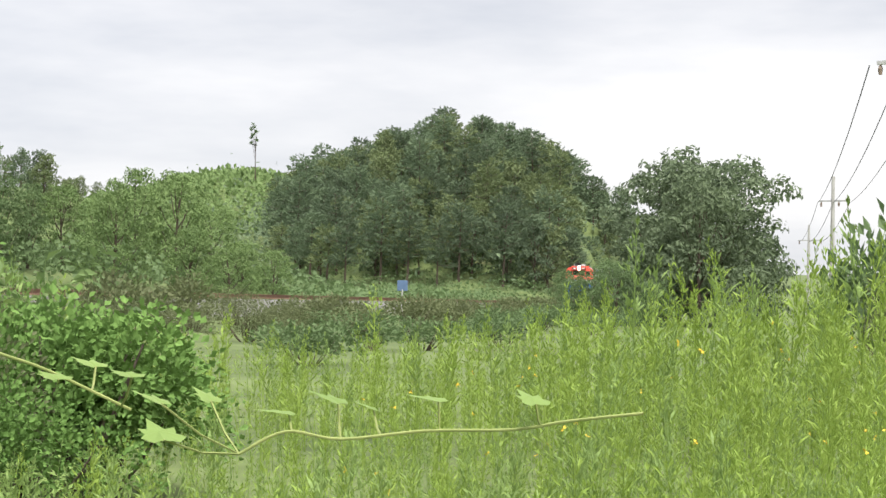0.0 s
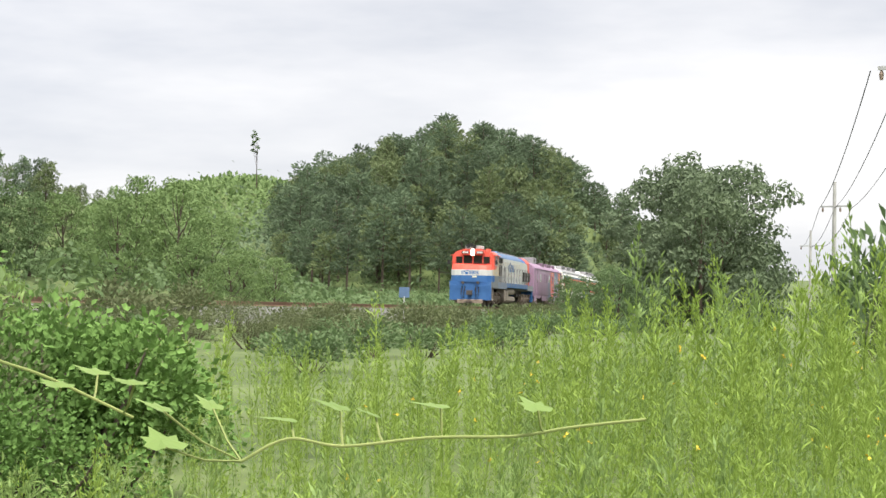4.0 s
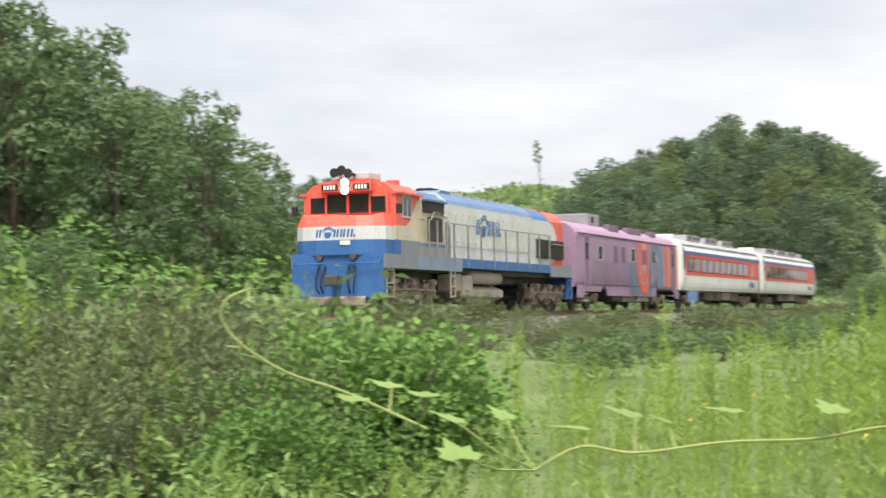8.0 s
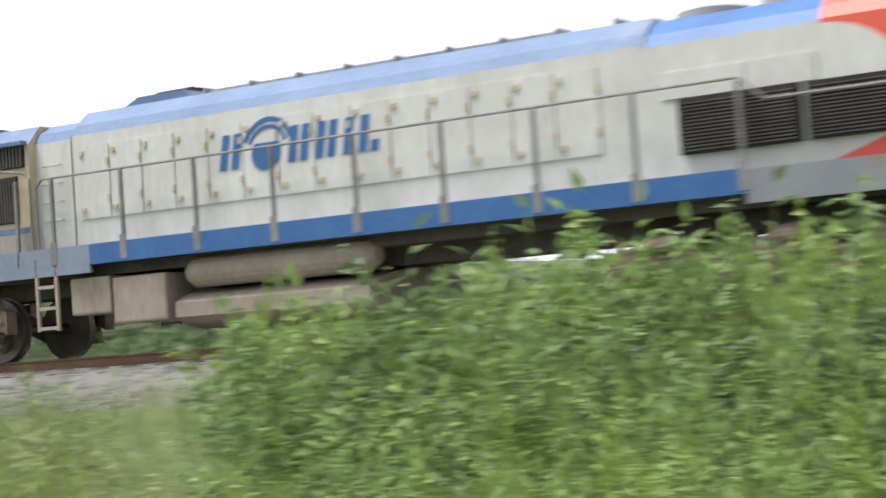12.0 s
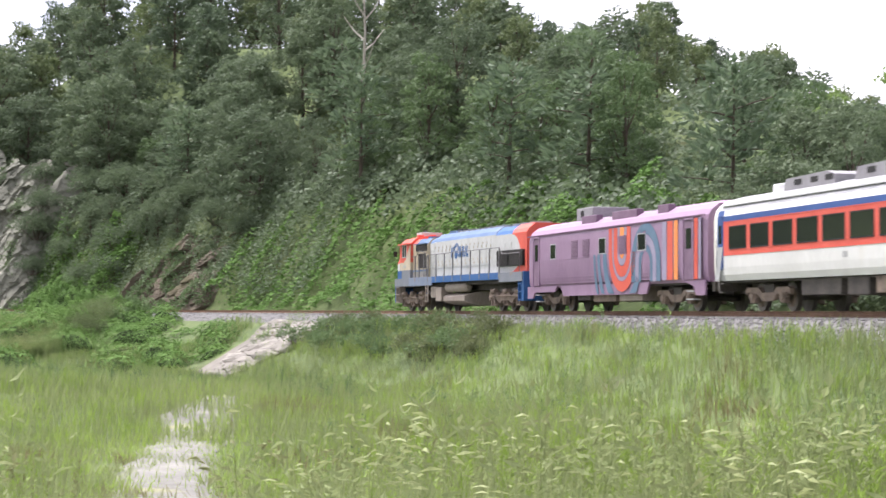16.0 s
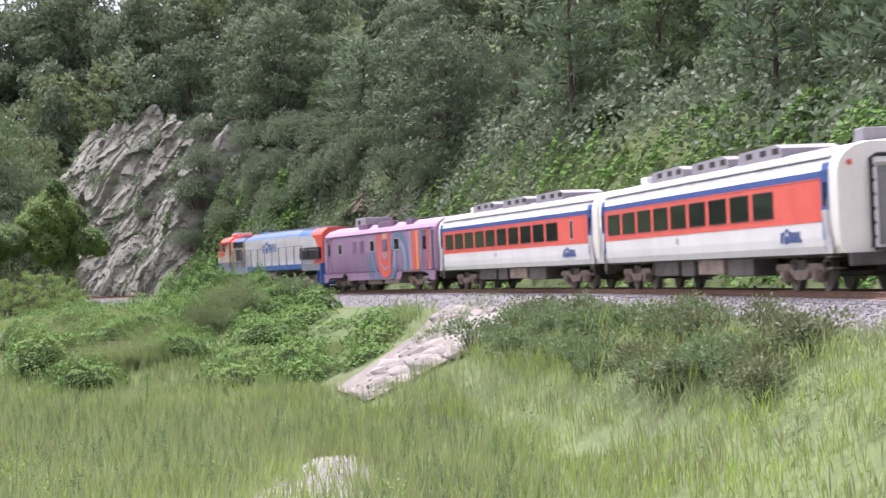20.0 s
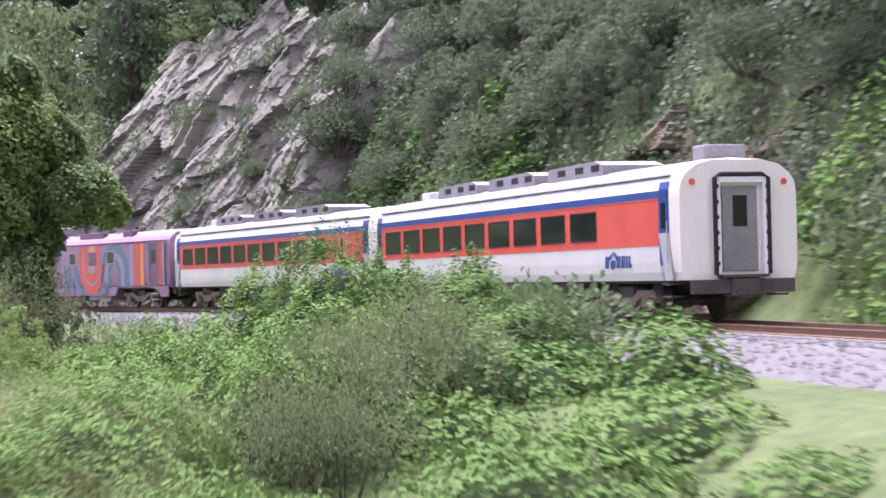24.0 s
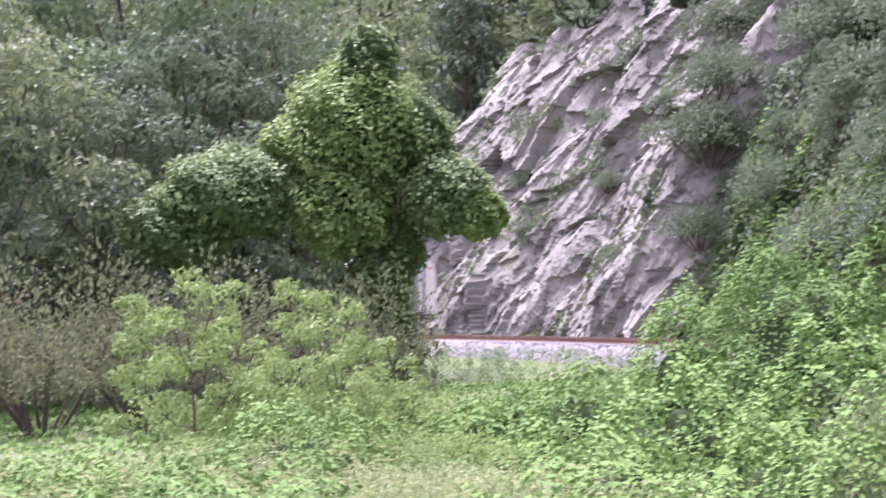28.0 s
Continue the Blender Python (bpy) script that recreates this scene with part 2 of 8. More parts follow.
def grid_mesh(name, verts, quads, mats, smooth=False, index=None):
    """A large mesh from numpy arrays: corners (n, 3) and faces (m, 3 or 4)."""
    me = bpy.data.meshes.new(name)
    quads = np.asarray(quads)
    k = quads.shape[1]
    me.vertices.add(len(verts))
    me.vertices.foreach_set("co", np.ascontiguousarray(verts, dtype=np.float32).ravel())
    me.loops.add(quads.size)
    me.loops.foreach_set("vertex_index", np.ascontiguousarray(quads, dtype=np.int32).ravel())
    me.polygons.add(len(quads))
    me.polygons.foreach_set("loop_start", np.arange(len(quads), dtype=np.int32) * k)
    me.polygons.foreach_set("loop_total", np.full(len(quads), k, dtype=np.int32))
    for m in mats if isinstance(mats, (list, tuple)) else [mats]:
        me.materials.append(m)
    if index is not None:
        me.polygons.foreach_set("material_index", np.asarray(index, dtype=np.int32))
    me.polygons.foreach_set("use_smooth", np.full(len(quads), smooth))
    me.update(calc_edges=True)
    return me


# ---------------------------------------------------------------- the line of the track
BEND_AT = [-220.0, -140.0, -60.0, 0.0, 50.0, 80.0, 100.0, 120.0, 140.0, 160.0, 180.0, 200.0]
BEND = [0.00018, 0.00037, -0.00052, 0.00452, -0.00241, -0.00119, -0.00473, -0.00471, -0.00324, -0.00268, -0.01153, -0.00649]
HEADING, ABREAST, GRADE = -0.09331, 21.978, -0.00048
TRACK_S = np.arange(-260, 241, 1.0)
_turn = np.interp(TRACK_S, BEND_AT, BEND)
_psi = np.concatenate([[0], np.cumsum((_turn[1:] + _turn[:-1]) / 2)])
_psi = _psi - _psi[260] + HEADING
TRACK_X = np.concatenate([[0], np.cumsum(-(np.cos(_psi[1:]) + np.cos(_psi[:-1])) / 2)])
TRACK_Y = np.concatenate([[0], np.cumsum((np.sin(_psi[1:]) + np.sin(_psi[:-1])) / 2)])
TRACK_X, TRACK_Y = TRACK_X - TRACK_X[260], TRACK_Y - TRACK_Y[260] + ABREAST
TRACK_H = math.pi - _psi
SPEED_AT, SPEED = [0.0, 7.0, 14.0, 21.0, 28.0], [18.315, 17.959, 17.268, 16.187, 14.546]
FRONT_T = np.arange(0, 28.01, 0.1)
_v = np.interp(FRONT_T, SPEED_AT, SPEED)
FRONT_S = np.concatenate([[0], np.cumsum((_v[1:] + _v[:-1]) / 2 * 0.1)])
FRONT_S = FRONT_S - np.interp(10.5, FRONT_T, FRONT_S) + 1.138
LOCO_L, GEN_L = 21.50, 19.62
UV, UK, L_NARROW = 6.11, 9.75, 19.9


def track(s):
    """The middle of the track, at rail height, s metres along; and its heading in radians from the x axis."""
    x, y = np.interp(s, TRACK_S, TRACK_X), np.interp(s, TRACK_S, TRACK_Y)
    h = np.interp(s, TRACK_S, TRACK_H)
    return x, y, GRADE * np.asarray(s), h


def off_track(x, y):
    """How far a place is from the track, positive on the side of the camera, and s of the nearest point."""
    x, y = np.asarray(x, dtype=float), np.asarray(y, dtype=float)
    near, at, side = np.full(x.shape, 1e9), np.zeros(x.shape), np.zeros(x.shape)
    for s, px, py, h in zip(TRACK_S[::2], TRACK_X[::2], TRACK_Y[::2], TRACK_H[::2]):
        d = np.hypot(x - px, y - py)
        better = d < near
        near = np.where(better, d, near)
        at = np.where(better, s, at)
        side = np.where(better, (x - px) * -math.sin(h) + (y - py) * math.cos(h), side)
    return np.where(side >= 0, near, -near), at


def ease(a, b, x):
    t = np.clip((np.asarray(x) - a) / (b - a), 0, 1)
    return t * t * (3 - 2 * t)


def lumps(x, y, size, seed=0.0):
    """Smooth unevenness between -1 and 1."""
    x, y = np.asarray(x) / size, np.asarray(y) / size
    return (np.sin(x * 1.7 + seed) * np.cos(y * 1.3 - seed * 2) + np.sin(x * 0.8 - y * 1.1 + seed * 3) + 0.6 * np.sin(x * 2.9 + y * 2.3 + seed * 5)) / 2.6


# how high the wooded skyline stands, by bearing, seen from the weedy shelf
SKY_AZ = [-130, -100, -97.7, -96.1, -94.1, -92.9, -91.3, -90, -80, -78, -75.6, -73.2, -71.4, -69.5, -66.8, -64.5, -60.7, -57, -50, -8, 0, 5, 12.2, 16.2, 18.8, 23.7, 26.3, 29, 32, 36, 41.9, 45.8, 48.8, 50.4, 52.6, 54.5, 55.4, 56.6, 61.5, 63.3, 64.1, 65.3, 66.4, 67.8, 69.3, 70.7, 72, 73.6, 76, 90]
SKY_EL = [6.8, 6.8, 6.9, 7.3, 8.0, 8.5, 9.4, 10.6, 10.6, 9.9, 8.9, 9.8, 8.2, 8.1, 6.6, 6.3, 5.8, 6.0, 5.5, 3.6, 4.0, 5.6, 7.3, 7.9, 8.1, 9.6, 10.0, 10.6, 9.7, 10.5, 10.5, 9.5, 8.1, 7.4, 6.3, 5.4, 4.6, 3.6, 3.6, 4.6, 4.7, 5.1, 5.7, 6.2, 6.4, 5.9, 5.0, 4.0, 5.2, 4.2]


def ground(x, y):
    x, y = np.asarray(x, dtype=float), np.asarray(y, dtype=float)
    d, s = off_track(x, y)
    rail = GRADE * np.clip(s, -250, 230)
    # the near side: a weedy shelf by the camera, and a hollow with the gravel path to the west
    shelf = -1.15 + 0.12 * lumps(x, y, 4.0)
    hollow = ease(-4, -23, x) * ease(-128, -108, x)
    shelf = shelf - 2.1 * hollow * (1 + 0.35 * ease(-60, -92, x)) + 0.2 * hollow * lumps(x, y, 7.0, 1.0)
    shelf = shelf + 1.35 * np.exp(-(((x + 62) / 20) ** 2 + ((y + 11.5) / 7.5) ** 2))
    near = np.where(d < 30, rail - 0.75, -1.0)
    z = shelf + (near - shelf) * ease(8.5, 3.2, d)
    # the stone-faced bank keeps an even slope
    bank = ease(84, 96, s) * ease(127, 124.0, s)
    z = np.where(d > 0, z + bank * np.maximum(rail - 0.86 - (np.maximum(d, 3.6) - 3.2) * 0.44 - z, 0) * ease(14, 11, d), z)
    # the far side: hills behind the line
    back = -d
    west = np.interp(x, [-400, -330, -260, -210, -170, -130, -100, -80, -60, -40, -15], [10, 25, 33, 34, 33, 29, 18, 7, 2, 0.5, 0])
    rise = west * (0.28 * ease(3.5, 11, back) + 0.72 * ease(8, 46, back))
    lie = np.hypot(x, y) * np.tan(np.radians(np.interp(np.degrees(np.arctan2(x, y)), SKY_AZ, SKY_EL) - 2.6))
    rise = np.where(x < -15, np.minimum(rise, np.maximum(lie, 0.5) + 0.8), rise)
    east = np.interp(x, [0, 14, 30, 60, 90, 120], [0.0, 1.2, 2.6, 3.2, 2.0, 0.0])
    rise = rise + east * (0.5 * ease(3.5, 9, back) + 0.5 * ease(12, 45, back))
    c, sn = math.cos(radians(68.3)), math.sin(radians(68.3))
    across, deep = x * c - y * sn, x * sn + y * c
    hill = 18.0 * np.exp(-(((across - 2.6) / 27.0) ** 2 + ((deep - 278) / 46) ** 2) ** 1.25)
    c, sn = math.cos(radians(61.5)), math.sin(radians(61.5))
    across, deep = x * c - y * sn, x * sn + y * c
    ridge = 21.0 * np.exp(-(((across - 4) / 30) ** 2 + ((deep - 345) / 50) ** 2)) + 23 * np.exp(-(((across + 48) / 42) ** 2 + ((deep - 410) / 70) ** 2))
    z = np.where(d < 0, rail - 0.75 + (rise + hill + ridge) * ease(2.6, 6.0, back), z)
    z = z + 0.35 * lumps(x, y, 11.0, 2.0) * ease(9, 22, np.abs(d)) * ease(6, 20, np.hypot(x, y))
    far = ease(420, 1500, np.hypot(x, y))
    z = z * (1 - far) + far * (12 + 22 * lumps(x, y, 420.0, 4.0) + 10 * lumps(x, y, 130.0, 1.0))
    return z


# ---------------------------------------------------------------- the train: paints
red = surface("red_orange_paint", (0.58, 0.085, 0.058), (0.70, 0.125, 0.085), rough=0.5, scale=1.2, fine=14, stain=(0.42, 0.10, 0.06), stain_at=0.66)
tan = surface("stained_cream_paint", (0.42, 0.345, 0.24), (0.56, 0.48, 0.36), rough=0.6, scale=1.5, fine=12, streak=0.4, stain=(0.35, 0.22, 0.12), stain_at=0.63)
white_loco = surface("weathered_white_paint", (0.45, 0.45, 0.43), (0.61, 0.61, 0.60), rough=0.5, scale=1.2, fine=12, streak=0.35, stain=(0.50, 0.40, 0.29), stain_at=0.64)
white_coach = surface("white_coach_paint", (0.62, 0.61, 0.58), (0.75, 0.74, 0.71), rough=0.4, scale=0.8, fine=10, streak=0.5, stain=(0.62, 0.58, 0.50), stain_at=0.68)
cream_end = surface("cream_coach_end", (0.70, 0.67, 0.58), (0.80, 0.78, 0.70), rough=0.5, scale=1.2, fine=10, streak=0.3, stain=(0.48, 0.40, 0.30), stain_at=0.66)
blue = surface("blue_paint", (0.028, 0.092, 0.25), (0.048, 0.138, 0.33), rough=0.5, scale=1.5, fine=12, stain=(0.05, 0.10, 0.22), stain_at=0.66)
blue_roof = surface("faded_blue_roof", (0.075, 0.125, 0.225), (0.13, 0.195, 0.31), rough=0.6, scale=1.0, fine=10, stain=(0.21, 0.25, 0.32), stain_at=0.64)
navy = surface("navy_stripe", (0.022, 0.060, 0.20), (0.035, 0.085, 0.26), rough=0.45, scale=1.5, fine=12)
grey_paint = surface("grey_deck_paint", (0.165, 0.178, 0.20), (0.215, 0.228, 0.25), rough=0.65, scale=1.5, fine=12, stain=(0.24, 0.16, 0.10), stain_at=0.62)
faded_blue = surface("faded_grey_blue_paint", (0.150, 0.185, 0.250), (0.215, 0.255, 0.330), rough=0.65, scale=1.5, fine=12, stain=(0.24, 0.17, 0.11), stain_at=0.60)
worn_panel = surface("worn_panel_paint", (0.20, 0.20, 0.20), (0.30, 0.285, 0.255), rough=0.7, scale=1.2, fine=10, streak=0.4, stain=(0.27, 0.18, 0.11), stain_at=0.56)
silver = surface("silver_grey_paint", (0.36, 0.36, 0.36), (0.48, 0.48, 0.47), rough=0.55, scale=1.2, fine=12, stain=(0.25, 0.23, 0.2), stain_at=0.66)
roof_grey = surface("sooty_roof", (0.20, 0.20, 0.21), (0.36, 0.36, 0.36), rough=0.8, scale=0.8, fine=8)
roof_white = surface("pale_roof", (0.55, 0.55, 0.56), (0.72, 0.72, 0.72), rough=0.6, scale=0.8, fine=8, stain=(0.35, 0.34, 0.33), stain_at=0.62)
box_grey = surface("grey_roof_unit", (0.21, 0.20, 0.21), (0.31, 0.30, 0.31), rough=0.75, scale=1.2, fine=10)
black = surface("sooty_black", (0.012, 0.012, 0.012), (0.035, 0.033, 0.03), rough=0.75, scale=3, fine=20)
dusty = surface("dusty_bogie_steel", (0.13, 0.10, 0.078), (0.29, 0.225, 0.175), rough=0.85, scale=2.5, fine=14, stain=(0.05, 0.043, 0.037), stain_at=0.56)
tank_mat = surface("dusty_tank", (0.24, 0.20, 0.165), (0.37, 0.32, 0.27), rough=0.8, scale=1.5, fine=12, streak=0.4)
dark_steel = surface("dark_underframe_steel", (0.042, 0.038, 0.034), (0.110, 0.095, 0.082), rough=0.8, scale=2, fine=14)
handrail_mat = surface("dull_grey_rail_paint", (0.13, 0.125, 0.125), (0.24, 0.235, 0.235), rough=0.6, scale=3, fine=20)
grille_mat = surface("dark_grille", (0.045, 0.040, 0.040), (0.095, 0.085, 0.080), rough=0.75, scale=2, fine=18)
purple = surface("purple_paint", (0.25, 0.158, 0.238), (0.33, 0.218, 0.312), rough=0.5, scale=0.9, fine=10, streak=0.5, stain=(0.22, 0.13, 0.20), stain_at=0.67)
purple_dark = surface("dull_purple_roof", (0.14, 0.085, 0.13), (0.23, 0.15, 0.21), rough=0.7, scale=0.9, fine=10)
art_red = surface("coral_red_paint", (0.55, 0.085, 0.055), (0.66, 0.125, 0.08), rough=0.5, scale=1.2, fine=10)
art_orange = surface("orange_paint", (0.70, 0.21, 0.055), (0.80, 0.29, 0.08), rough=0.5, scale=1.2, fine=10)
art_teal = surface("slate_teal_paint", (0.085, 0.145, 0.215), (0.13, 0.20, 0.28), rough=0.5, scale=1.2, fine=10)
art_grey = surface("mauve_grey_paint", (0.26, 0.23, 0.32), (0.34, 0.30, 0.40), rough=0.5, scale=1.2, fine=10)
rubber = surface("black_rubber", (0.015, 0.015, 0.015), (0.03, 0.03, 0.03), rough=0.8, scale=4, fine=30)
door_grey = surface("grey_door_paint", (0.17, 0.17, 0.16), (0.25, 0.25, 0.235), rough=0.55, scale=1.5, fine=12)
frame_white = surface("white_frame_paint", (0.68, 0.68, 0.66), (0.8, 0.8, 0.78), rough=0.5, scale=2, fine=12)
plate_mat = surface("cream_plate", (0.6, 0.58, 0.45), (0.7, 0.68, 0.55), rough=0.5, scale=4, fine=30)
wheel_steel = surface("wheel_steel", (0.10, 0.085, 0.075), (0.22, 0.20, 0.18), rough=0.5, metal=0.6, scale=3, fine=20)

glass = bpy.data.materials.new("dark_tinted_glass")
glass.use_nodes = True
gp = glass.node_tree.nodes["Principled BSDF"]
gp.inputs["Base Color"].default_value = (0.018, 0.022, 0.020, 1)
gp.inputs["Roughness"].default_value = 0.06
gp.inputs["Specular IOR Level"].default_value = 0.55
lamp_glow = bpy.data.materials.new("lit_headlight")
lamp_glow.use_nodes = True
lp = lamp_glow.node_tree.nodes["Principled BSDF"]
lp.inputs["Emission Color"].default_value = (1.0, 0.96, 0.82, 1)
lp.inputs["Emission Strength"].default_value = 14.0
lp.inputs["Base Color"].default_value = (0.9, 0.9, 0.85, 1)


def emblem(parent, x, y, z, h, mat, flat="y", lean=0.18, label=""):
    """The maker's mark as plain slanted bars and a ball with two swooshes, h high, on a side (flat y) or on a front (flat x)."""
    s = Shape()

    def quad(a, b):
        """From (along, up) corners in units of h."""
        pts = []
        for u, w in a:
            u = u + lean * w
            pts.append((u * h, w * h))
        if flat == "y":
            s.slab([(x - u, z + w) for u, w in pts], y, y + b)
        else:
            s.prism([(y + u, z + w) for u, w in pts], x, x + b)

    # plain slanted bars stand in for the wording
    for u, top in ((0.0, 1.0), (0.42, 1.0), (2.45, 1.0), (2.86, 1.0), (3.40, 1.0), (3.80, 1.0), (4.34, 1.0), (4.86, 1.0), (5.26, 0.3)):
        quad([(u, 0), (u + 0.27, 0), (u + 0.27, top), (u, top)], 0.006)
    ball = [(1.65 + 0.52 * math.cos(a), 0.38 + 0.52 * math.sin(a)) for a in [math.radians(d) for d in range(150, 391, 20)]]
    quad(ball, 0.006)
    for r0, r1 in ((0.62, 0.72), (0.80, 0.94)):
        arc = [math.radians(d) for d in range(20, 161, 14)]
        for a, b in zip(arc, arc[1:]):
            quad([(1.65 + r0 * math.cos(a), 0.42 + r0 * math.sin(a)), (1.65 + r1 * math.cos(a), 0.42 + r1 * math.sin(a)),
                  (1.65 + r1 * math.cos(b), 0.42 + r1 * math.sin(b)), (1.65 + r0 * math.cos(b), 0.42 + r0 * math.sin(b))], 0.006)
    return part("emblem", s, mat, parent, label or "maker's mark of slanted bars and a ball")


def bars(parent, x, y, z, w, h, n, mat, flat="y", label=""):
    """Unreadable figures: n upright bars on a side or on a front."""
    for k in range(n):
        s = Shape()
        a = (k + 0.15) * w / n
        b = (k + 0.8) * w / n
        if flat == "y":
            s.box(x - b, x - a, y, y + 0.006, z, z + h)
        else:
            s.box(x, x + 0.006, y + a, y + b, z, z + h)
        part("number_bar", s, mat, parent, label)


WHEELS = []


def wheelset(parent, x, r=0.46):
    """Two wheels on an axle; the axle turns with the wheels."""
    e = Shape()
    e.tube([(0, -0.72, 0), (0, 0.72, 0)], 0.09, 0, 10)
    for side in (-1, 1):
        e.disc((0, side * 0.74, 0), (0, 1, 0), r, 0.13, 0, 24)
        e.disc((0, side * 0.665, 0), (0, 1, 0), r + 0.03, 0.03, 0, 24)
        e.disc((0, side * 0.815, 0), (0, 1, 0), r * 0.72, 0.03, 1, 20)
        e.disc((0, side * 0.83, 0), (0, 1, 0), 0.14, 0.06, 0, 12)
        for k in range(4):
            a = math.pi / 2 * k + 0.4
            e.disc((0.22 * math.cos(a), side * 0.832, 0.22 * math.sin(a)), (0, 1, 0), 0.03, 0.02, 0, 8)
    ob = part("wheelset", e, [wheel_steel, dusty], parent, "steel wheels on an axle")
    ob.location = (x, 0, r)
    WHEELS.append((ob, x, r))
    return ob


def bogie(parent, x0, axles, r, loco=False):
    """Side frames, axle boxes, springs and wheels about x0."""
    half = max(abs(a) for a in axles)
    for side in (-1, 1):
        f = Shape()
        y0, y1 = sorted((side * 0.98, side * (1.20 if loco else 1.10)))
        top = 0.86 if loco else 0.72
        pts = []
        n = 24
        for k in range(n + 1):
            x = -half - 0.55 + (2 * half + 1.1) * k / n
            dip = min(abs(x - a) for a in axles)
            pts.append((x0 + x, top - 0.02 - 0.16 * (1 if dip > 0.5 else 0) * ease(0.4, 0.75, dip)))
        lower = [(x, z - (0.34 if loco else 0.20) - 0.05 * math.cos((x - x0) * 2.2)) for x, z in pts]
        f.slab(pts + lower[::-1], y0, y1)
        part("side_frame", f, dusty, parent, "dusty cast bogie side frame")
        for a in axles:
            b = Shape()
            b.box(x0 + a - 0.17, x0 + a + 0.17, min(side * 0.92, side * 1.12), max(side * 0.92, side * 1.12), r - 0.19, r + 0.19, bevel=0.04)
            b.disc((x0 + a, side * 1.12, r), (0, 1, 0), 0.13, 0.07, 0, 12)
            if loco:
                for dx in (-0.27, 0.19):
                    b.box(x0 + a + dx, x0 + a + dx + 0.08, min(side * 1.0, side * 1.2), max(side * 1.0, side * 1.2), 0.24, 0.70)
                b.box(x0 + a - 0.34, x0 + a + 0.34, min(side * 1.02, side * 1.16), max(side * 1.02, side * 1.16), 0.22, 0.29, bevel=0.02)
            part("axle_box", b, dusty, parent)
            for dx in (-0.30, 0.30):
                sp = Shape()
                pts2 = [(x0 + a + dx + 0.07 * math.cos(k * 1.05), side * 1.04 + 0.07 * math.sin(k * 1.05), 0.40 + 0.28 * k / 24) for k in range(25)]
                sp.tube(pts2, 0.017, 0, 5)
                part("spring", sp, dusty, parent)
            sh = Shape()
            sh.slab([(x0 + a + r + 0.03, r - 0.22), (x0 + a + r + 0.11, r - 0.18), (x0 + a + r + 0.11, r + 0.2), (x0 + a + r + 0.05, r + 0.22)], side * 0.68 if side > 0 else side * 0.82, side * 0.82 if side > 0 else side * 0.68)
            part("brake_shoe", sh, dark_steel, parent)
        if loco:
            rod = Shape()
            rod.tube([(x0 - half - 0.5, side * 1.24, 0.62), (x0, side * 1.26, 0.66), (x0 + half + 0.5, side * 1.24, 0.62)], 0.028, 0, 6)
            part("brake_rod", rod, dusty, parent)
            sand = Shape()
            sand.tube([(x0 + half + 0.62, side * 1.10, 1.0), (x0 + half + 0.66, side * 1.0, 0.5), (x0 + half + 0.55, side * 0.8, 0.14)], 0.022, 0, 6)
            part("sand_pipe", sand, dusty, parent)
            for a in axles:
                c = Shape()
                c.tube([(x0 + a - 0.42, side * 1.2, 0.88), (x0 + a + 0.05, side * 1.2, 0.84)], [0.105, 0.12], 0, 12)
                c.tube([(x0 + a + 0.05, side * 1.2, 0.84), (x0 + a + 0.34, side * 1.18, 0.80)], 0.035, 0, 8)
                part("brake_cylinder", c, dusty, parent, "dusty brake cylinder")
                lv = Shape()
                lv.slab([(x0 + a + 0.33, 0.95), (x0 + a + 0.42, 0.95), (x0 + a + 0.60, 0.45), (x0 + a + 0.52, 0.42)], min(side * 1.15, side * 1.19), max(side * 1.15, side * 1.19))
                part("brake_lever", lv, dusty, parent)
    t = Shape()
    t.box(x0 - 0.35, x0 + 0.35, -1.05, 1.05, 0.50, 0.80, bevel=0.04)
    part("bolster", t, dark_steel, parent)
    for a in axles:
        wheelset(parent, x0 + a, r)


def handrail(parent, points, r=0.02):
    s = Shape()
    s.tube(points, r, 0, 6)
    return part("handrail", s, handrail_mat, parent)


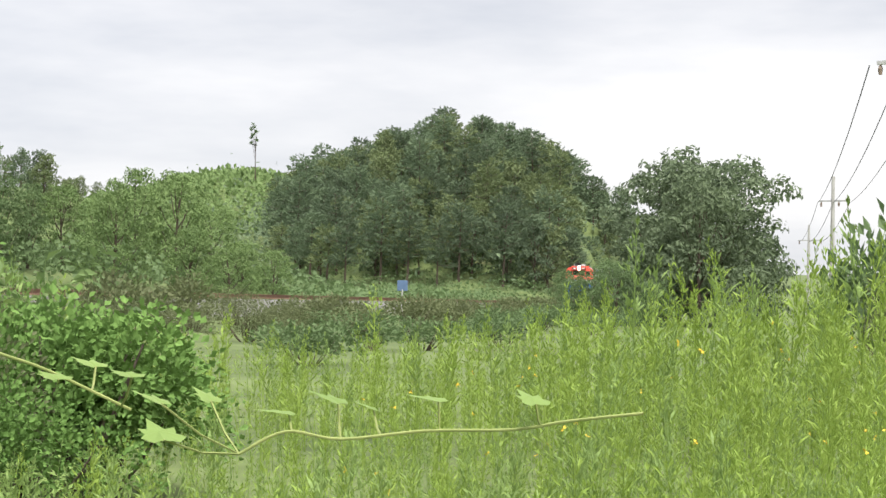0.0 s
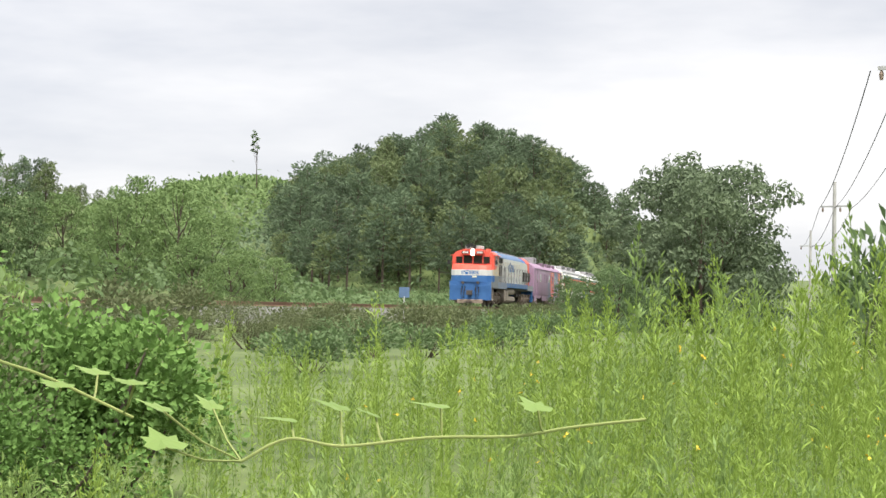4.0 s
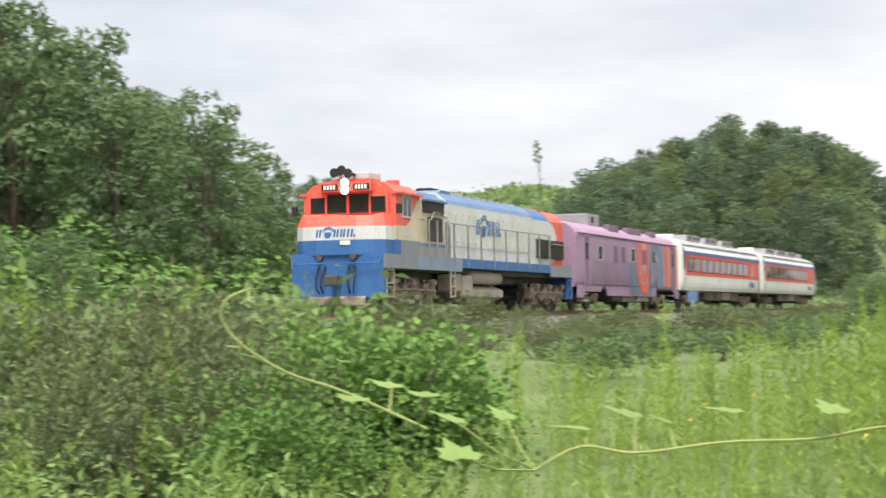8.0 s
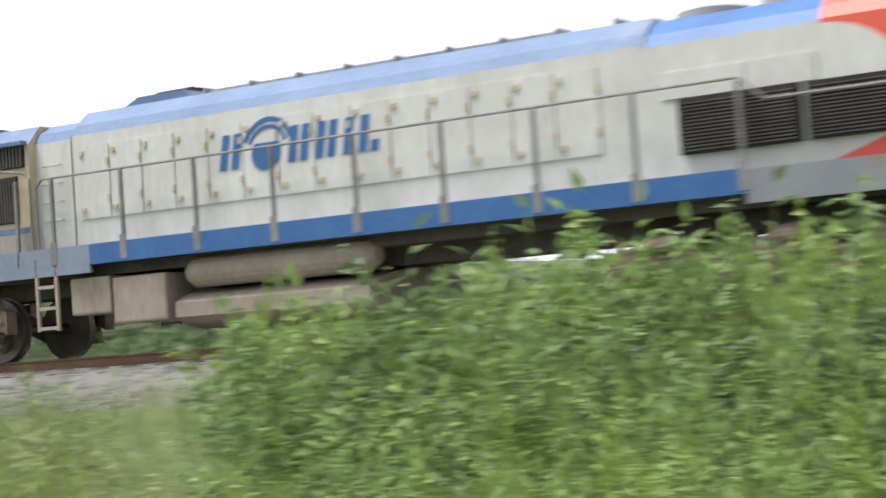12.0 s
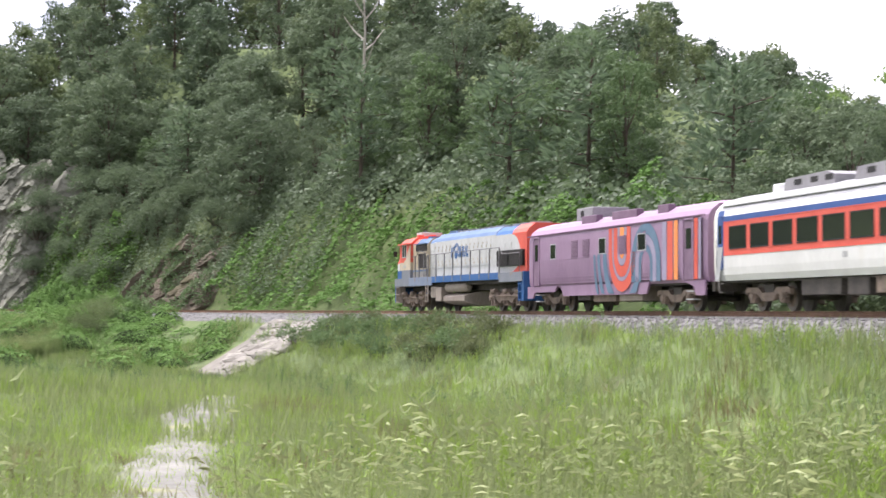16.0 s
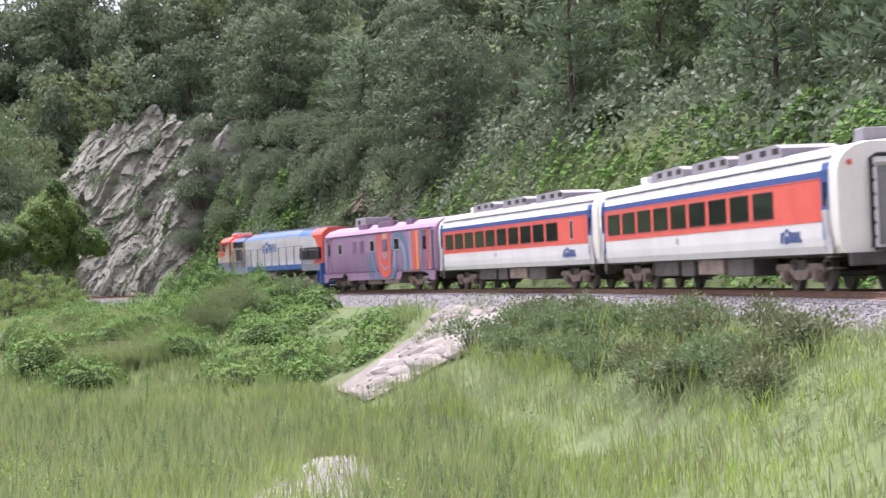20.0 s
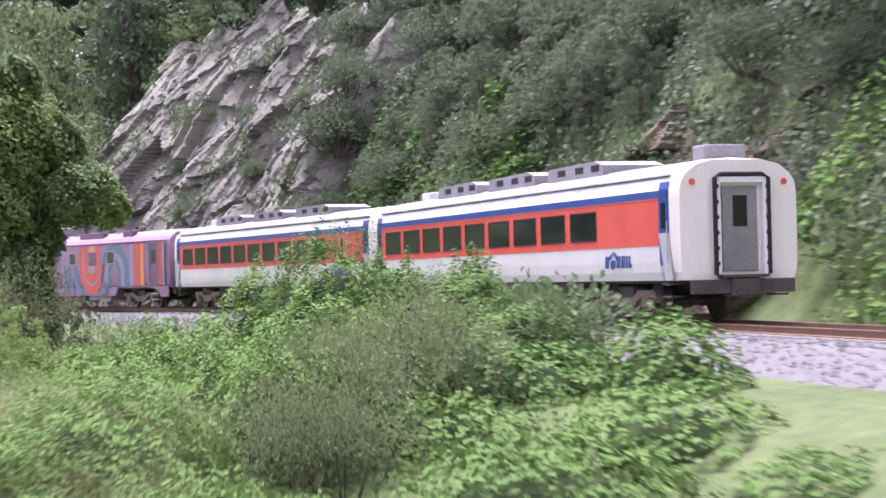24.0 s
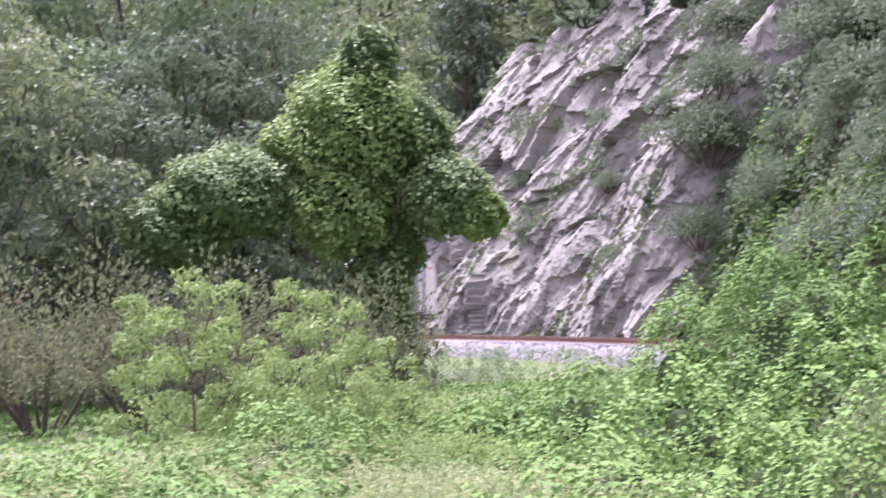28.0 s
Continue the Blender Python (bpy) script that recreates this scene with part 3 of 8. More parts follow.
# ---------------------------------------------------------------- diesel locomotive
def locomotive():
    """Forward is +x, its left side is +y. u is measured back from the front coupler."""
    L = LOCO_L
    loco = tagged(new("diesel_locomotive"), "weathered red, white and blue diesel locomotive with lit headlights", "locomotive")

    def X(u):
        return L / 2 - u

    W2 = 1.40
    zd0, zd1 = 1.36, 1.62
    # deck and its stepped side sill
    s = Shape()
    s.box(X(L - 0.55), X(0.55), -1.36, 1.36, zd1 - 0.10, zd1)
    part("deck", s, grey_paint, loco)
    for side in (-1, 1):
        for u0, u1, mat, lab in ((0.45, 3.2, grey_paint, "worn grey sill"), (3.2, 7.4, faded_blue, "worn grey-blue sill"), (7.4, L - 3.6, blue, "blue sill"), (L - 3.6, L - 0.5, grey_paint, "")):
            s = Shape()
            drop = 0.0 if u0 > 7 and u0 < L - 4 else 0.12
            s.box(X(u1), X(u0), min(side * 1.36, side * 1.42), max(side * 1.36, side * 1.42), zd0 - drop, zd1 + (0.02 if mat is grey_paint else 0.04))
            part("side_sill", s, mat, loco, lab)
        s = Shape()
        s.box(X(L - 0.8), X(6.6), min(side * 1.0, side * 1.05), max(side * 1.0, side * 1.05), 1.70, 2.02)
        part("skirt_stripe", s, blue, loco, "blue lower hood stripe")
        s = Shape()
        s.box(X(UV), X(3.5), min(side * 1.262, side * 1.285), max(side * 1.262, side * 1.285), 1.66, 1.95)
        part("faded_panel", s, worn_panel, loco, "worn grey-brown panel below the grille")
        s = Shape()
        s.box(X(UV), X(3.5), min(side * 1.262, side * 1.288), max(side * 1.262, side * 1.288), 1.953, 2.04)
        part("faded_stripe", s, blue_roof, loco, "thin faded blue stripe below the grille")
    s = Shape()
    s.box(X(L - 0.7), X(0.9), -0.55, 0.55, 0.95, zd0)
    s.box(X(L - 1.2), X(1.3), -1.1, 1.1, 1.20, zd0)
    part("underframe", s, dark_steel, loco, "dark underframe beam")

    # short nose with three stripes, rounded front corners
    def nose_outline(x0, inset=0.0):
        w = W2 - 0.06 - inset
        return [(X(2.0), -w), (X(0.75), -w), (X(0.5), -w * 0.80), (X(0.36), -w * 0.45), (X(0.36), w * 0.45), (X(0.5), w * 0.80), (X(0.75), w), (X(2.0), w)]

    for name, z0, z1, mat, lab, top in (("nose_blue_band", 1.62, 2.04, blue, "blue nose band", 0), ("nose_white_band", 2.04, 2.42, white_loco, "white nose band", 0), ("nose_red_band", 2.42, 2.80, red, "red nose top", 0.12)):
        s = Shape()
        a, b = nose_outline(0), nose_outline(0, top)
        n = len(a)
        v = [(x, y, z0) for x, y in a] + [(x - (0.12 if top and x > X(0.8) else 0), y, z1 - (0.07 if top and x > X(0.6) else 0)) for x, y in b]
        s.add(v, [(k, (k + 1) % n, n + (k + 1) % n, n + k) for k in range(n)] + [tuple(range(n, 2 * n))])
        part(name, s, mat, loco, lab)
    emblem(loco, X(0.36), -0.62, 2.12, 0.215, blue, flat="x", lean=0.18, label="blue maker's mark on the nose")
    s = Shape()
    s.box(X(0.36), X(0.34), 0.12, 0.42, 1.90, 2.02)
    part("number_plate", s, plate_mat, loco, "small cream plate on the nose")
    # pilot with steps, plough and couplers
    s = Shape()
    s.box(X(0.62), X(0.42), -1.38, 1.38, 0.42, 1.66)
    part("pilot", s, blue, loco, "scuffed blue pilot plate")
    s = Shape()
    s.slab([(X(0.42), 0.26), (X(0.42), 0.46), (X(0.30), 0.40), (X(0.27), 0.22), (X(0.31), 0.20)], -0.85, 0.85)
    part("snow_plough", s, dusty, loco, "rusty brown pilot edge")
    for side in (-1, 1):
        st = Shape()
        y0, y1 = sorted((side * 1.05, side * 1.40))
        for z in (0.42, 0.80, 1.18):
            st.box(X(1.22), X(0.66), y0, y1, z, z + 0.04)
        st.box(X(0.68), X(0.62), y0, y1, 0.40, 1.60)
        st.box(X(1.26), X(1.22), y0, y1, 0.40, 1.60)
        part("step_well", st, tank_mat, loco, "dusty crew steps")
        lt = Shape()
        lt.disc((X(0.37), side * 0.50, 1.56), (1, 0, 0), 0.09, 0.14, 0, 14)
        part("marker_lamp", lt, dark_steel, loco)
        hr = Shape()
        hr.tube([(X(0.40), side * 1.3, 1.50), (X(0.30), side * 1.3, 1.38), (X(0.30), side * 0.3, 1.38)], 0.02, 0, 6)
        part("front_handrail", hr, blue, loco)
        hs = Shape()
        hs.tube([(X(0.40), side * 0.35, 1.30), (X(0.22), side * 0.38, 1.05), (X(0.18), side * 0.42, 0.75), (X(0.32), side * 0.40, 0.55)], 0.03, 0, 6)
        hs.tube([(X(0.40), side * 0.55, 1.28), (X(0.24), side * 0.58, 1.0), (X(0.20), side * 0.56, 0.70), (X(0.34), side * 0.52, 0.55)], 0.025, 0, 6)
        part("brake_hose", hs, rubber, loco, "black brake hoses")
    s = Shape()
    s.box(X(0.60), X(0.05), -0.13, 0.13, 0.78, 1.02, bevel=0.03)
    s.box(X(0.12), X(-0.10), -0.20, 0.20, 0.74, 1.06, bevel=0.05)
    part("coupler", s, dark_steel, loco, "dark steel knuckle coupler")

    # cab: outline seen from the front, with a peaked roof
    cw = 1.41
    s = Shape()
    s.prism([(-cw, 1.62), (cw, 1.62), (cw, 2.06), (-cw, 2.06)], X(3.45), X(1.42))
    part("cab_base", s, grey_paint, loco, "grey cab base")
    s = Shape()
    s.prism([(-cw + 0.003, 1.64), (cw + 0.003, 1.64), (cw + 0.003, 2.05), (-cw, 2.05)], X(1.80), X(1.40))
    part("cab_blue_panel", s, blue, loco)
    s = Shape()
    s.prism([(-cw, 2.06), (cw, 2.06), (cw, 2.46), (-cw, 2.46)], X(3.45), X(1.42))
    part("cab_cream_band", s, tan, loco, "stained cream cab side")
    s = Shape()
    roof = [(-cw, 2.46), (cw, 2.46), (cw, 3.38), (cw - 0.30, 3.66), (0.5, 3.80), (-0.5, 3.80), (-cw + 0.30, 3.66), (-cw, 3.38)]
    s.prism(roof, X(3.45), X(1.42))
    part("cab", s, red, loco, "red driver's cab")
    for side in (-1, 1):
        s = Shape()
        y = side * (cw + 0.004)
        s.slab([(X(3.452), 2.44), (X(2.15), 2.44), (X(2.6), 2.62), (X(2.95), 3.0), (X(3.452), 3.37)], min(y, y - side * 0.02), max(y, y - side * 0.02))
        part("cream_sweep", s, tan, loco, "cream curve painted across the cab side")
        s = Shape()
        s.box(X(3.5), X(1.38), min(side * 1.30, side * 1.52), max(side * 1.30, side * 1.52), 3.36, 3.42)
        part("drip_rail", s, red, loco)
        # side window pair
        fr = Shape()
        y0, y1 = sorted((side * (cw - 0.02), side * (cw + 0.02)))
        for u0, u1, z0, z1 in ((1.92, 1.97, 2.74, 3.34), (2.66, 2.71, 2.74, 3.34), (1.92, 2.71, 2.70, 2.75), (1.92, 2.71, 3.31, 3.36), (2.29, 2.35, 2.74, 3.34)):
            fr.box(X(u1), X(u0), y0, y1, z0, z1)
        win = part("side_window", fr, silver, loco, "sliding cab window with a metal frame")
        g = Shape()
        g.box(X(2.68), X(1.95), min(side * (cw - 0.005), side * (cw + 0.006)), max(side * (cw - 0.005), side * (cw + 0.006)), 2.74, 3.34)
        part("pane", g, glass, win)
        bars(loco, X(2.05) if side > 0 else X(2.05), side * cw + (0 if side > 0 else -0.006), 2.18, 0.62, 0.16, 4, silver, label="worn number bars on the cab side")
    # windscreens, headlight and number boxes on the slanted cab front
    s = Shape()
    s.prism([(-1.22, 2.80), (1.22, 2.80), (1.22, 3.35), (0.85, 3.72), (-0.85, 3.72), (-1.22, 3.35)], X(1.42), X(1.30))
    front = part("cab_front", s, red, loco, "red cab front")
    for y0, y1 in ((-1.13, -0.72), (-0.62, -0.06), (0.06, 0.62), (0.72, 1.13)):
        g = Shape()
        z1 = 3.36 if abs(y0 + y1) < 1.3 else 3.28
        g.box(X(1.31), X(1.285), y0, y1, 2.86, z1, bevel=0.01)
        part("windscreen", g, glass, loco, "dark windscreen")
        f = Shape()
        f.tube([(X(1.285), y0, 2.86), (X(1.285), y1, 2.86), (X(1.285), y1, z1), (X(1.285), y0, z1), (X(1.285), y0, 2.86)], 0.022, 0, 5)
        part("windscreen_seal", f, rubber, loco)
    for y in (-0.45, 0.45):
        s = Shape()
        s.tube([(X(1.27), y - 0.15, 2.88), (X(1.265), y + 0.05, 3.22)], 0.012, 0, 5)
        part("wiper", s, rubber, loco)
    s = Shape()
    s.box(X(1.42), X(1.10), -0.78, 0.78, 3.43, 3.72, bevel=0.03)
    part("light_hood", s, red, loco, "red hood over the windscreens")
    for y in (-0.48, 0.48):
        s = Shape()
        s.box(X(1.12), X(1.085), y - 0.25, y + 0.25, 3.48, 3.66, bevel=0.01)
        part("number_box", s, black, loco, "black number box")
        bars(loco, X(1.085), y - 0.19, 3.51, 0.38, 0.12, 4, frame_white, flat="x", label="white number bars")
    for z in (3.48, 3.68):
        s = Shape()
        s.disc((X(1.06), 0, z), (1, 0, 0), 0.105, 0.06, 0, 18)
        part("headlight", s, lamp_glow, loco, "lit round headlight")
        s = Shape()
        s.disc((X(1.10), 0, z), (1, 0, 0), 0.125, 0.08, 0, 18)
        part("headlight_rim", s, silver, loco)
    # horns and roof gear
    for k, (y, z, a) in enumerate(((-0.30, 3.98, 0.55), (-0.08, 4.05, 0.62), (0.12, 3.95, 0.5))):
        s = Shape()
        s.tube([(X(1.75), y, z - 0.02), (X(1.30), y, z), (X(1.12), y, z), (X(1.02), y, z)], [0.03, 0.045, 0.07, 0.14], 0, 12)
        s.tube([(X(1.65), y, 3.76), (X(1.65), y, z)], 0.025, 0, 6)
        part("horn", s, black, loco, "black air horn")
    s = Shape()
    s.box(X(2.55), X(1.55), -0.55, 0.55, 3.80, 4.02, bevel=0.04)
    for k in range(7):
        s.box(X(1.56), X(1.545), -0.5 + k * 0.15, -0.4 + k * 0.15, 3.84, 3.99)
    part("air_conditioner", s, silver, loco, "grey slatted air conditioner on the cab roof")
    for y, u in ((-0.75, 2.9), (0.75, 2.85), (0.2, 3.2)):
        s = Shape()
        s.box(X(u + 0.3), X(u), y - 0.16, y + 0.16, 3.60, 3.86, bevel=0.03)
        part("roof_box", s, red, loco)
    for side in (-1, 1):
        s = Shape()
        s.tube([(X(1.35), side * 1.42, 2.95), (X(1.15), side * 1.62, 2.95)], 0.012, 0, 5)
        s.box(X(1.20), X(1.16), min(side * 1.5, side * 1.68), max(side * 1.5, side * 1.68), 2.78, 3.05)
        part("mirror", s, black, loco)

    # radiator and blower section behind the cab
    hw = 1.12
    def hood(u0, u1, w, shoulder, top, mats, name, label):
        s = Shape()
        s.prism([(-w, 1.62), (w, 1.62), (w, shoulder), (w - 0.28, top), (-w + 0.28, top), (-w, shoulder)], X(u1), X(u0), mats=[0, 0, 1, 1, 1, 0])
        return part(name, s, mats, loco, label)

    hood(3.45, 4.05, 1.26, 3.36, 3.62, [tan, red], "cab_rear_hood", "cream hood with a red sweep behind the cab")
    hood(4.05, UV, 1.26, 3.30, 3.60, [tan, blue_roof], "blower_hood", "rust-streaked cream hood with a blue roof")
    for side in (-1, 1):
        # slanted louvre panel and the square grille below it
        s = Shape()
        y = side * 1.26
        for k in range(26):
            u = 4.12 + (UV - 4.2) * k / 26
            s.box(X(u + 0.045), X(u), min(y, y + side * 0.05), max(y, y + side * 0.05), 2.98, 3.29)
        s.box(X(UV - 0.08), X(4.10), min(y, y + side * 0.02), max(y, y + side * 0.02), 2.96, 3.30, 1)
        part("louvre_panel", s, [grille_mat, black], loco, "dark louvred air intake")
        s = Shape()
        s.slab([(X(4.02), 3.30), (X(4.02), 3.36), (X(UV - 0.02), 3.36), (X(UV - 0.02), 3.30)], min(y, y + side * 0.12), max(y, y + side * 0.12))
        part("intake_awning", s, blue_roof, loco)
        s = Shape()
        s.box(X(UV - 0.25), X(UV - 1.55), min(y, y + side * 0.015), max(y, y + side * 0.015), 2.12, 2.84, 1)
        for k in range(22):
            u = UV - 1.55 + 1.3 * k / 22
            s.box(X(u + 0.035), X(u), min(y + side * 0.015, y + side * 0.04), max(y + side * 0.015, y + side * 0.04), 2.14, 2.82)
        part("side_grille", s, [grille_mat, black], loco, "square dark grille")
    for u, y, r in ((4.5, 0.45, 0.3), (5.1, -0.3, 0.42)):
        s = Shape()
        s.disc((X(u), y, 3.66), (0, 0, 1), r, 0.14, 0, 22)
        part("roof_vent", s, blue_roof, loco)
    # the long white engine hood
    def long_hood(u0, u1, mats, name, label, top=3.62, sh=3.28):
        s = Shape()
        s.prism([(-hw, 1.62), (hw, 1.62), (hw, 3.02), (hw, sh), (hw - 0.10, sh + 0.16), (hw - 0.38, top), (-hw + 0.38, top), (-hw + 0.10, sh + 0.16), (-hw, sh), (-hw, 3.02)], X(u1), X(u0), mats=[0, 0, 0, 1, 1, 1, 1, 1, 0, 0])
        return part(name, s, mats, loco, label)

    UE = L - 0.75
    long_hood(UV, UV + 0.75, [white_loco, blue_roof], "front_hood_panel", "white hood panel", 3.60, 3.30)
    long_hood(UV + 0.79, UE - 4.2, [white_loco, blue_roof], "engine_hood", "weathered white engine hood with a blue shoulder", 3.72, 3.34)
    long_hood(UE - 4.2, UE - 1.9, [white_loco, blue], "rear_hood", "white rear hood", 3.66, 3.30)
    long_hood(UE - 1.9, UE, [red, red], "rear_hood_end", "red rear end of the hood", 3.70, 3.32)
    for side in (-1, 1):
        y = side * (hw + 0.004)
        sw = Shape()
        arc = [(X(UE - 1.9 - 0.01), 1.64)] + [(X(UE - 1.9 + 1.2 * math.cos(math.radians(a))), 2.05 + 1.22 * math.sin(math.radians(a))) for a in range(0, 91, 10)]
        sw.slab(arc + [(X(UE - 1.9 - 0.01), 3.28)], min(y, y - side * 0.02), max(y, y - side * 0.02))
        part("white_sweep", sw, white_loco, loco, "white curve sweeping into the red end")
        # hood doors: thin proud panels with latches and hinges
        u = UV + 0.92
        k = 0
        while u + 0.62 < UE - 4.3:
            d = Shape()
            d.box(X(u + 0.60), X(u), min(y, y + side * 0.012), max(y, y + side * 0.012), 2.06, 3.16)
            door = part("hood_door", d, white_loco, loco)
            for z in (2.16, 3.02):
                lt = Shape()
                lt.box(X(u + 0.10), X(u + 0.02), min(y + side * 0.012, y + side * 0.035), max(y + side * 0.012, y + side * 0.035), z, z + 0.07)
                part("latch", lt, tan, door, "dull door latch")
            for z in (2.3, 2.85):
                hg = Shape()
                hg.box(X(u + 0.60), X(u + 0.55), min(y + side * 0.012, y + side * 0.03), max(y + side * 0.012, y + side * 0.03), z, z + 0.10)
                part("hinge", hg, tan, door)
            u += 0.635
            k += 1
        for z0, z1, u0, u1 in ((2.62, 2.95, UE - 4.0, UE - 2.9), (2.62, 2.95, UE - 2.8, UE - 2.0)):
            d = Shape()
            d.box(X(u1), X(u0), min(y, y + side * 0.015), max(y, y + side * 0.015), z0, z1)
            part("vent_panel", d, white_loco, loco)
        # the large dark radiator screens at the rear
        for u0, u1 in ((UE - 3.75, UE - 2.2), (UE - 2.1, UE - 0.25)):
            g = Shape()
            g.box(X(u1), X(u0), min(y, y + side * 0.10), max(y, y + side * 0.10), 1.92, 2.60)
            screen = part("radiator_screen", g, black, loco, "dark radiator screen")
            for k in range(14):
                z = 1.95 + 0.62 * k / 14
                g = Shape()
                g.box(X(u1 - 0.03), X(u0 + 0.03), min(y + side * 0.10, y + side * 0.125), max(y + side * 0.10, y + side * 0.125), z, z + 0.02)
                part("slat", g, grille_mat, screen)
        # grab rails and a ladder
        for k in range(4):
            lad = Shape()
            z = 2.1 + 0.28 * k
            lad.tube([(X(UV + 0.2), y, z), (X(UV + 0.2), y + side * 0.07, z), (X(UV + 0.55), y + side * 0.07, z), (X(UV + 0.55), y, z)], 0.012, 0, 5)
            part("grab_rung", lad, silver, loco)
    emblem(loco, X(UK), hw + 0.02, 2.50, 0.50, blue, label="large blue maker's mark on the white hood")
    # roof gear along the spine
    s = Shape()
    s.box(X(UE - 5.6), X(UV + 1.6), -0.52, 0.52, 3.72, 3.80)
    part("roof_walkway", s, roof_grey, loco, "dark sooty roof hatches")
    s = Shape()
    s.slab([(X(UV + 1.1), 3.60), (X(UV + 1.7), 3.86), (X(UV + 2.6), 3.86), (X(UV + 2.7), 3.74), (X(UV + 1.1), 3.60)][:4], -0.60, 0.60)
    part("exhaust_fairing", s, blue_roof, loco, "blue exhaust fairing")
    s = Shape()
    s.box(X(UV + 2.5), X(UV + 1.75), -0.25, 0.25, 3.86, 3.95, bevel=0.02)
    part("exhaust_stack", s, black, loco, "sooty exhaust stack")
    for k in range(3):
        s = Shape()
        u = UE - 3.7 + k * 1.15
        s.disc((X(u), 0, 3.74), (0, 0, 1), 0.48, 0.12, 0, 24)
        s.disc((X(u), 0, 3.81), (0, 0, 1), 0.40, 0.02, 0, 24)
        part("roof_fan", s, roof_grey, loco, "round roof fan")
    for k in range(9):
        s = Shape()
        u = UV + 3.0 + k * 0.85
        s.box(X(u + 0.03), X(u), -0.62, 0.62, 3.70, 3.83)
        part("roof_rib", s, roof_grey, loco)
    # walkway handrails
    for side in (-1, 1):
        y = side * 1.37
        n = 9
        u0, u1 = UV + 0.55, UE - 2.9
        for k in range(n):
            u = u0 + (u1 - u0) * k / (n - 1)
            s = Shape()
            s.box(X(u + 0.05), X(u), min(y, y + side * 0.05), max(y, y + side * 0.05), 1.40, 2.72)
            s.box(X(u + 0.09), X(u - 0.04), min(y + side * 0.05, y + side * 0.056), max(y + side * 0.05, y + side * 0.056), 1.40, 1.75)
            part("stanchion", s, handrail_mat, loco, "grey handrail post")
        handrail(loco, [(X(u0 - 0.32), y, 1.62), (X(u0 - 0.32), y, 2.60), (X(u0 - 0.2), y, 2.72), (X(u1), y, 2.74), (X(u1 + 0.35), y, 2.45), (X(UE - 0.2), y, 2.45), (X(UE - 0.2), y, 1.62)])
        handrail(loco, [(X(3.5), y, 2.72), (X(4.55), y, 2.74), (X(4.85), y, 2.98), (X(5.25), y, 2.98), (X(UV - 0.05), y, 2.86), (X(UV + 0.1), y, 2.75), (X(UV + 0.1), y, 1.62)])
        for u in (4.3, 5.05, UV - 0.2):
            s = Shape()
            s.box(X(u + 0.05), X(u), min(y, y + side * 0.05), max(y, y + side * 0.05), 1.42, 2.74)
            part("stanchion", s, handrail_mat, loco)
        # ladder below the walkway
        s = Shape()
        for u in (UV + 0.15, UV + 0.55):
            s.box(X(u + 0.05), X(u), min(y, y + side * 0.05), max(y, y + side * 0.05), 0.42, 1.50)
        for z in (0.44, 0.74, 1.06):
            s.box(X(UV + 0.58), X(UV + 0.17), min(y, y + side * 0.05), max(y, y + side * 0.05), z, z + 0.05)
        part("ladder", s, tank_mat, loco, "dusty step ladder below the deck")
        # fuel tank and air reservoir
        s = Shape()
        s.tube([(X(UV + 2.9), side * 1.05, 1.10), (X(UV + 3.05), side * 1.05, 1.10), (X(UV + 6.1), side * 1.05, 1.10), (X(UV + 6.25), side * 1.05, 1.10)], [0.12, 0.22, 0.22, 0.12], 0, 16)
        part("air_reservoir", s, tank_mat, loco, "long dusty air reservoir")
        s = Shape()
        s.box(X(UV + 1.55), X(UV + 0.75), min(side * 0.75, side * 1.30), max(side * 0.75, side * 1.30), 0.62, 1.18, bevel=0.04)
        part("battery_box", s, tank_mat, loco, "dusty beige battery box")
        s = Shape()
        s.box(X(UV + 2.65), X(UV + 1.62), min(side * 0.7, side * 1.32), max(side * 0.7, side * 1.32), 0.45, 1.14, bevel=0.04)
        part("equipment_box", s, tank_mat, loco, "dusty beige equipment box")
    s = Shape()
    out = [(1.30 * math.cos(a) if abs(math.cos(a)) < 0.9 else math.copysign(1.25, math.cos(a)), 0.58 + 0.34 * math.sin(a)) for a in [2 * math.pi * k / 20 for k in range(20)]]
    s.prism(out, X(UV + 6.2), X(UV + 2.75))
    part("fuel_tank", s, tank_mat, loco, "dusty rounded fuel tank")
    # rear buffer end
    s = Shape()
    s.box(X(L - 0.4), X(L - 0.6), -1.38, 1.38, 0.42, 1.66)
    part("rear_pilot", s, blue, loco)
    s = Shape()
    s.box(X(L + 0.05), X(L - 0.5), -0.13, 0.13, 0.78, 1.02, bevel=0.03)
    part("rear_coupler", s, dark_steel, loco)
    for side in (-1, 1):
        s = Shape()
        y0, y1 = sorted((side * 1.28, side * 1.40))
        for z in (0.45, 0.78, 1.12):
            s.box(X(L - 0.65), X(L - 1.05), y0, y1, z, z + 0.04)
        s.box(X(L - 1.02), X(L - 1.07), y0, y1, 0.42, 1.5)
        s.box(X(L - 0.63), X(L - 0.68), y0, y1, 0.42, 1.5)
        part("rear_steps", s, blue, loco)
    bogie(loco, X(3.15), (-1.68, 0.0, 1.68), 0.50, True)
    bogie(loco, X(L - 3.35), (-1.68, 0.0, 1.68), 0.50, True)
    return loco


# ---------------------------------------------------------------- coaches
SIDE = [(1.36, 0.92), (1.42, 1.10), (1.44, 1.32), (1.45, 1.68), (1.45, 2.71), (1.44, 2.88), (1.40, 3.05), (1.28, 3.22), (1.02, 3.40), (0.60, 3.52), (0.0, 3.56)]


def body_outline():
    return [(y, z) for y, z in SIDE] + [(-y, z) for y, z in reversed(SIDE[:-1])]


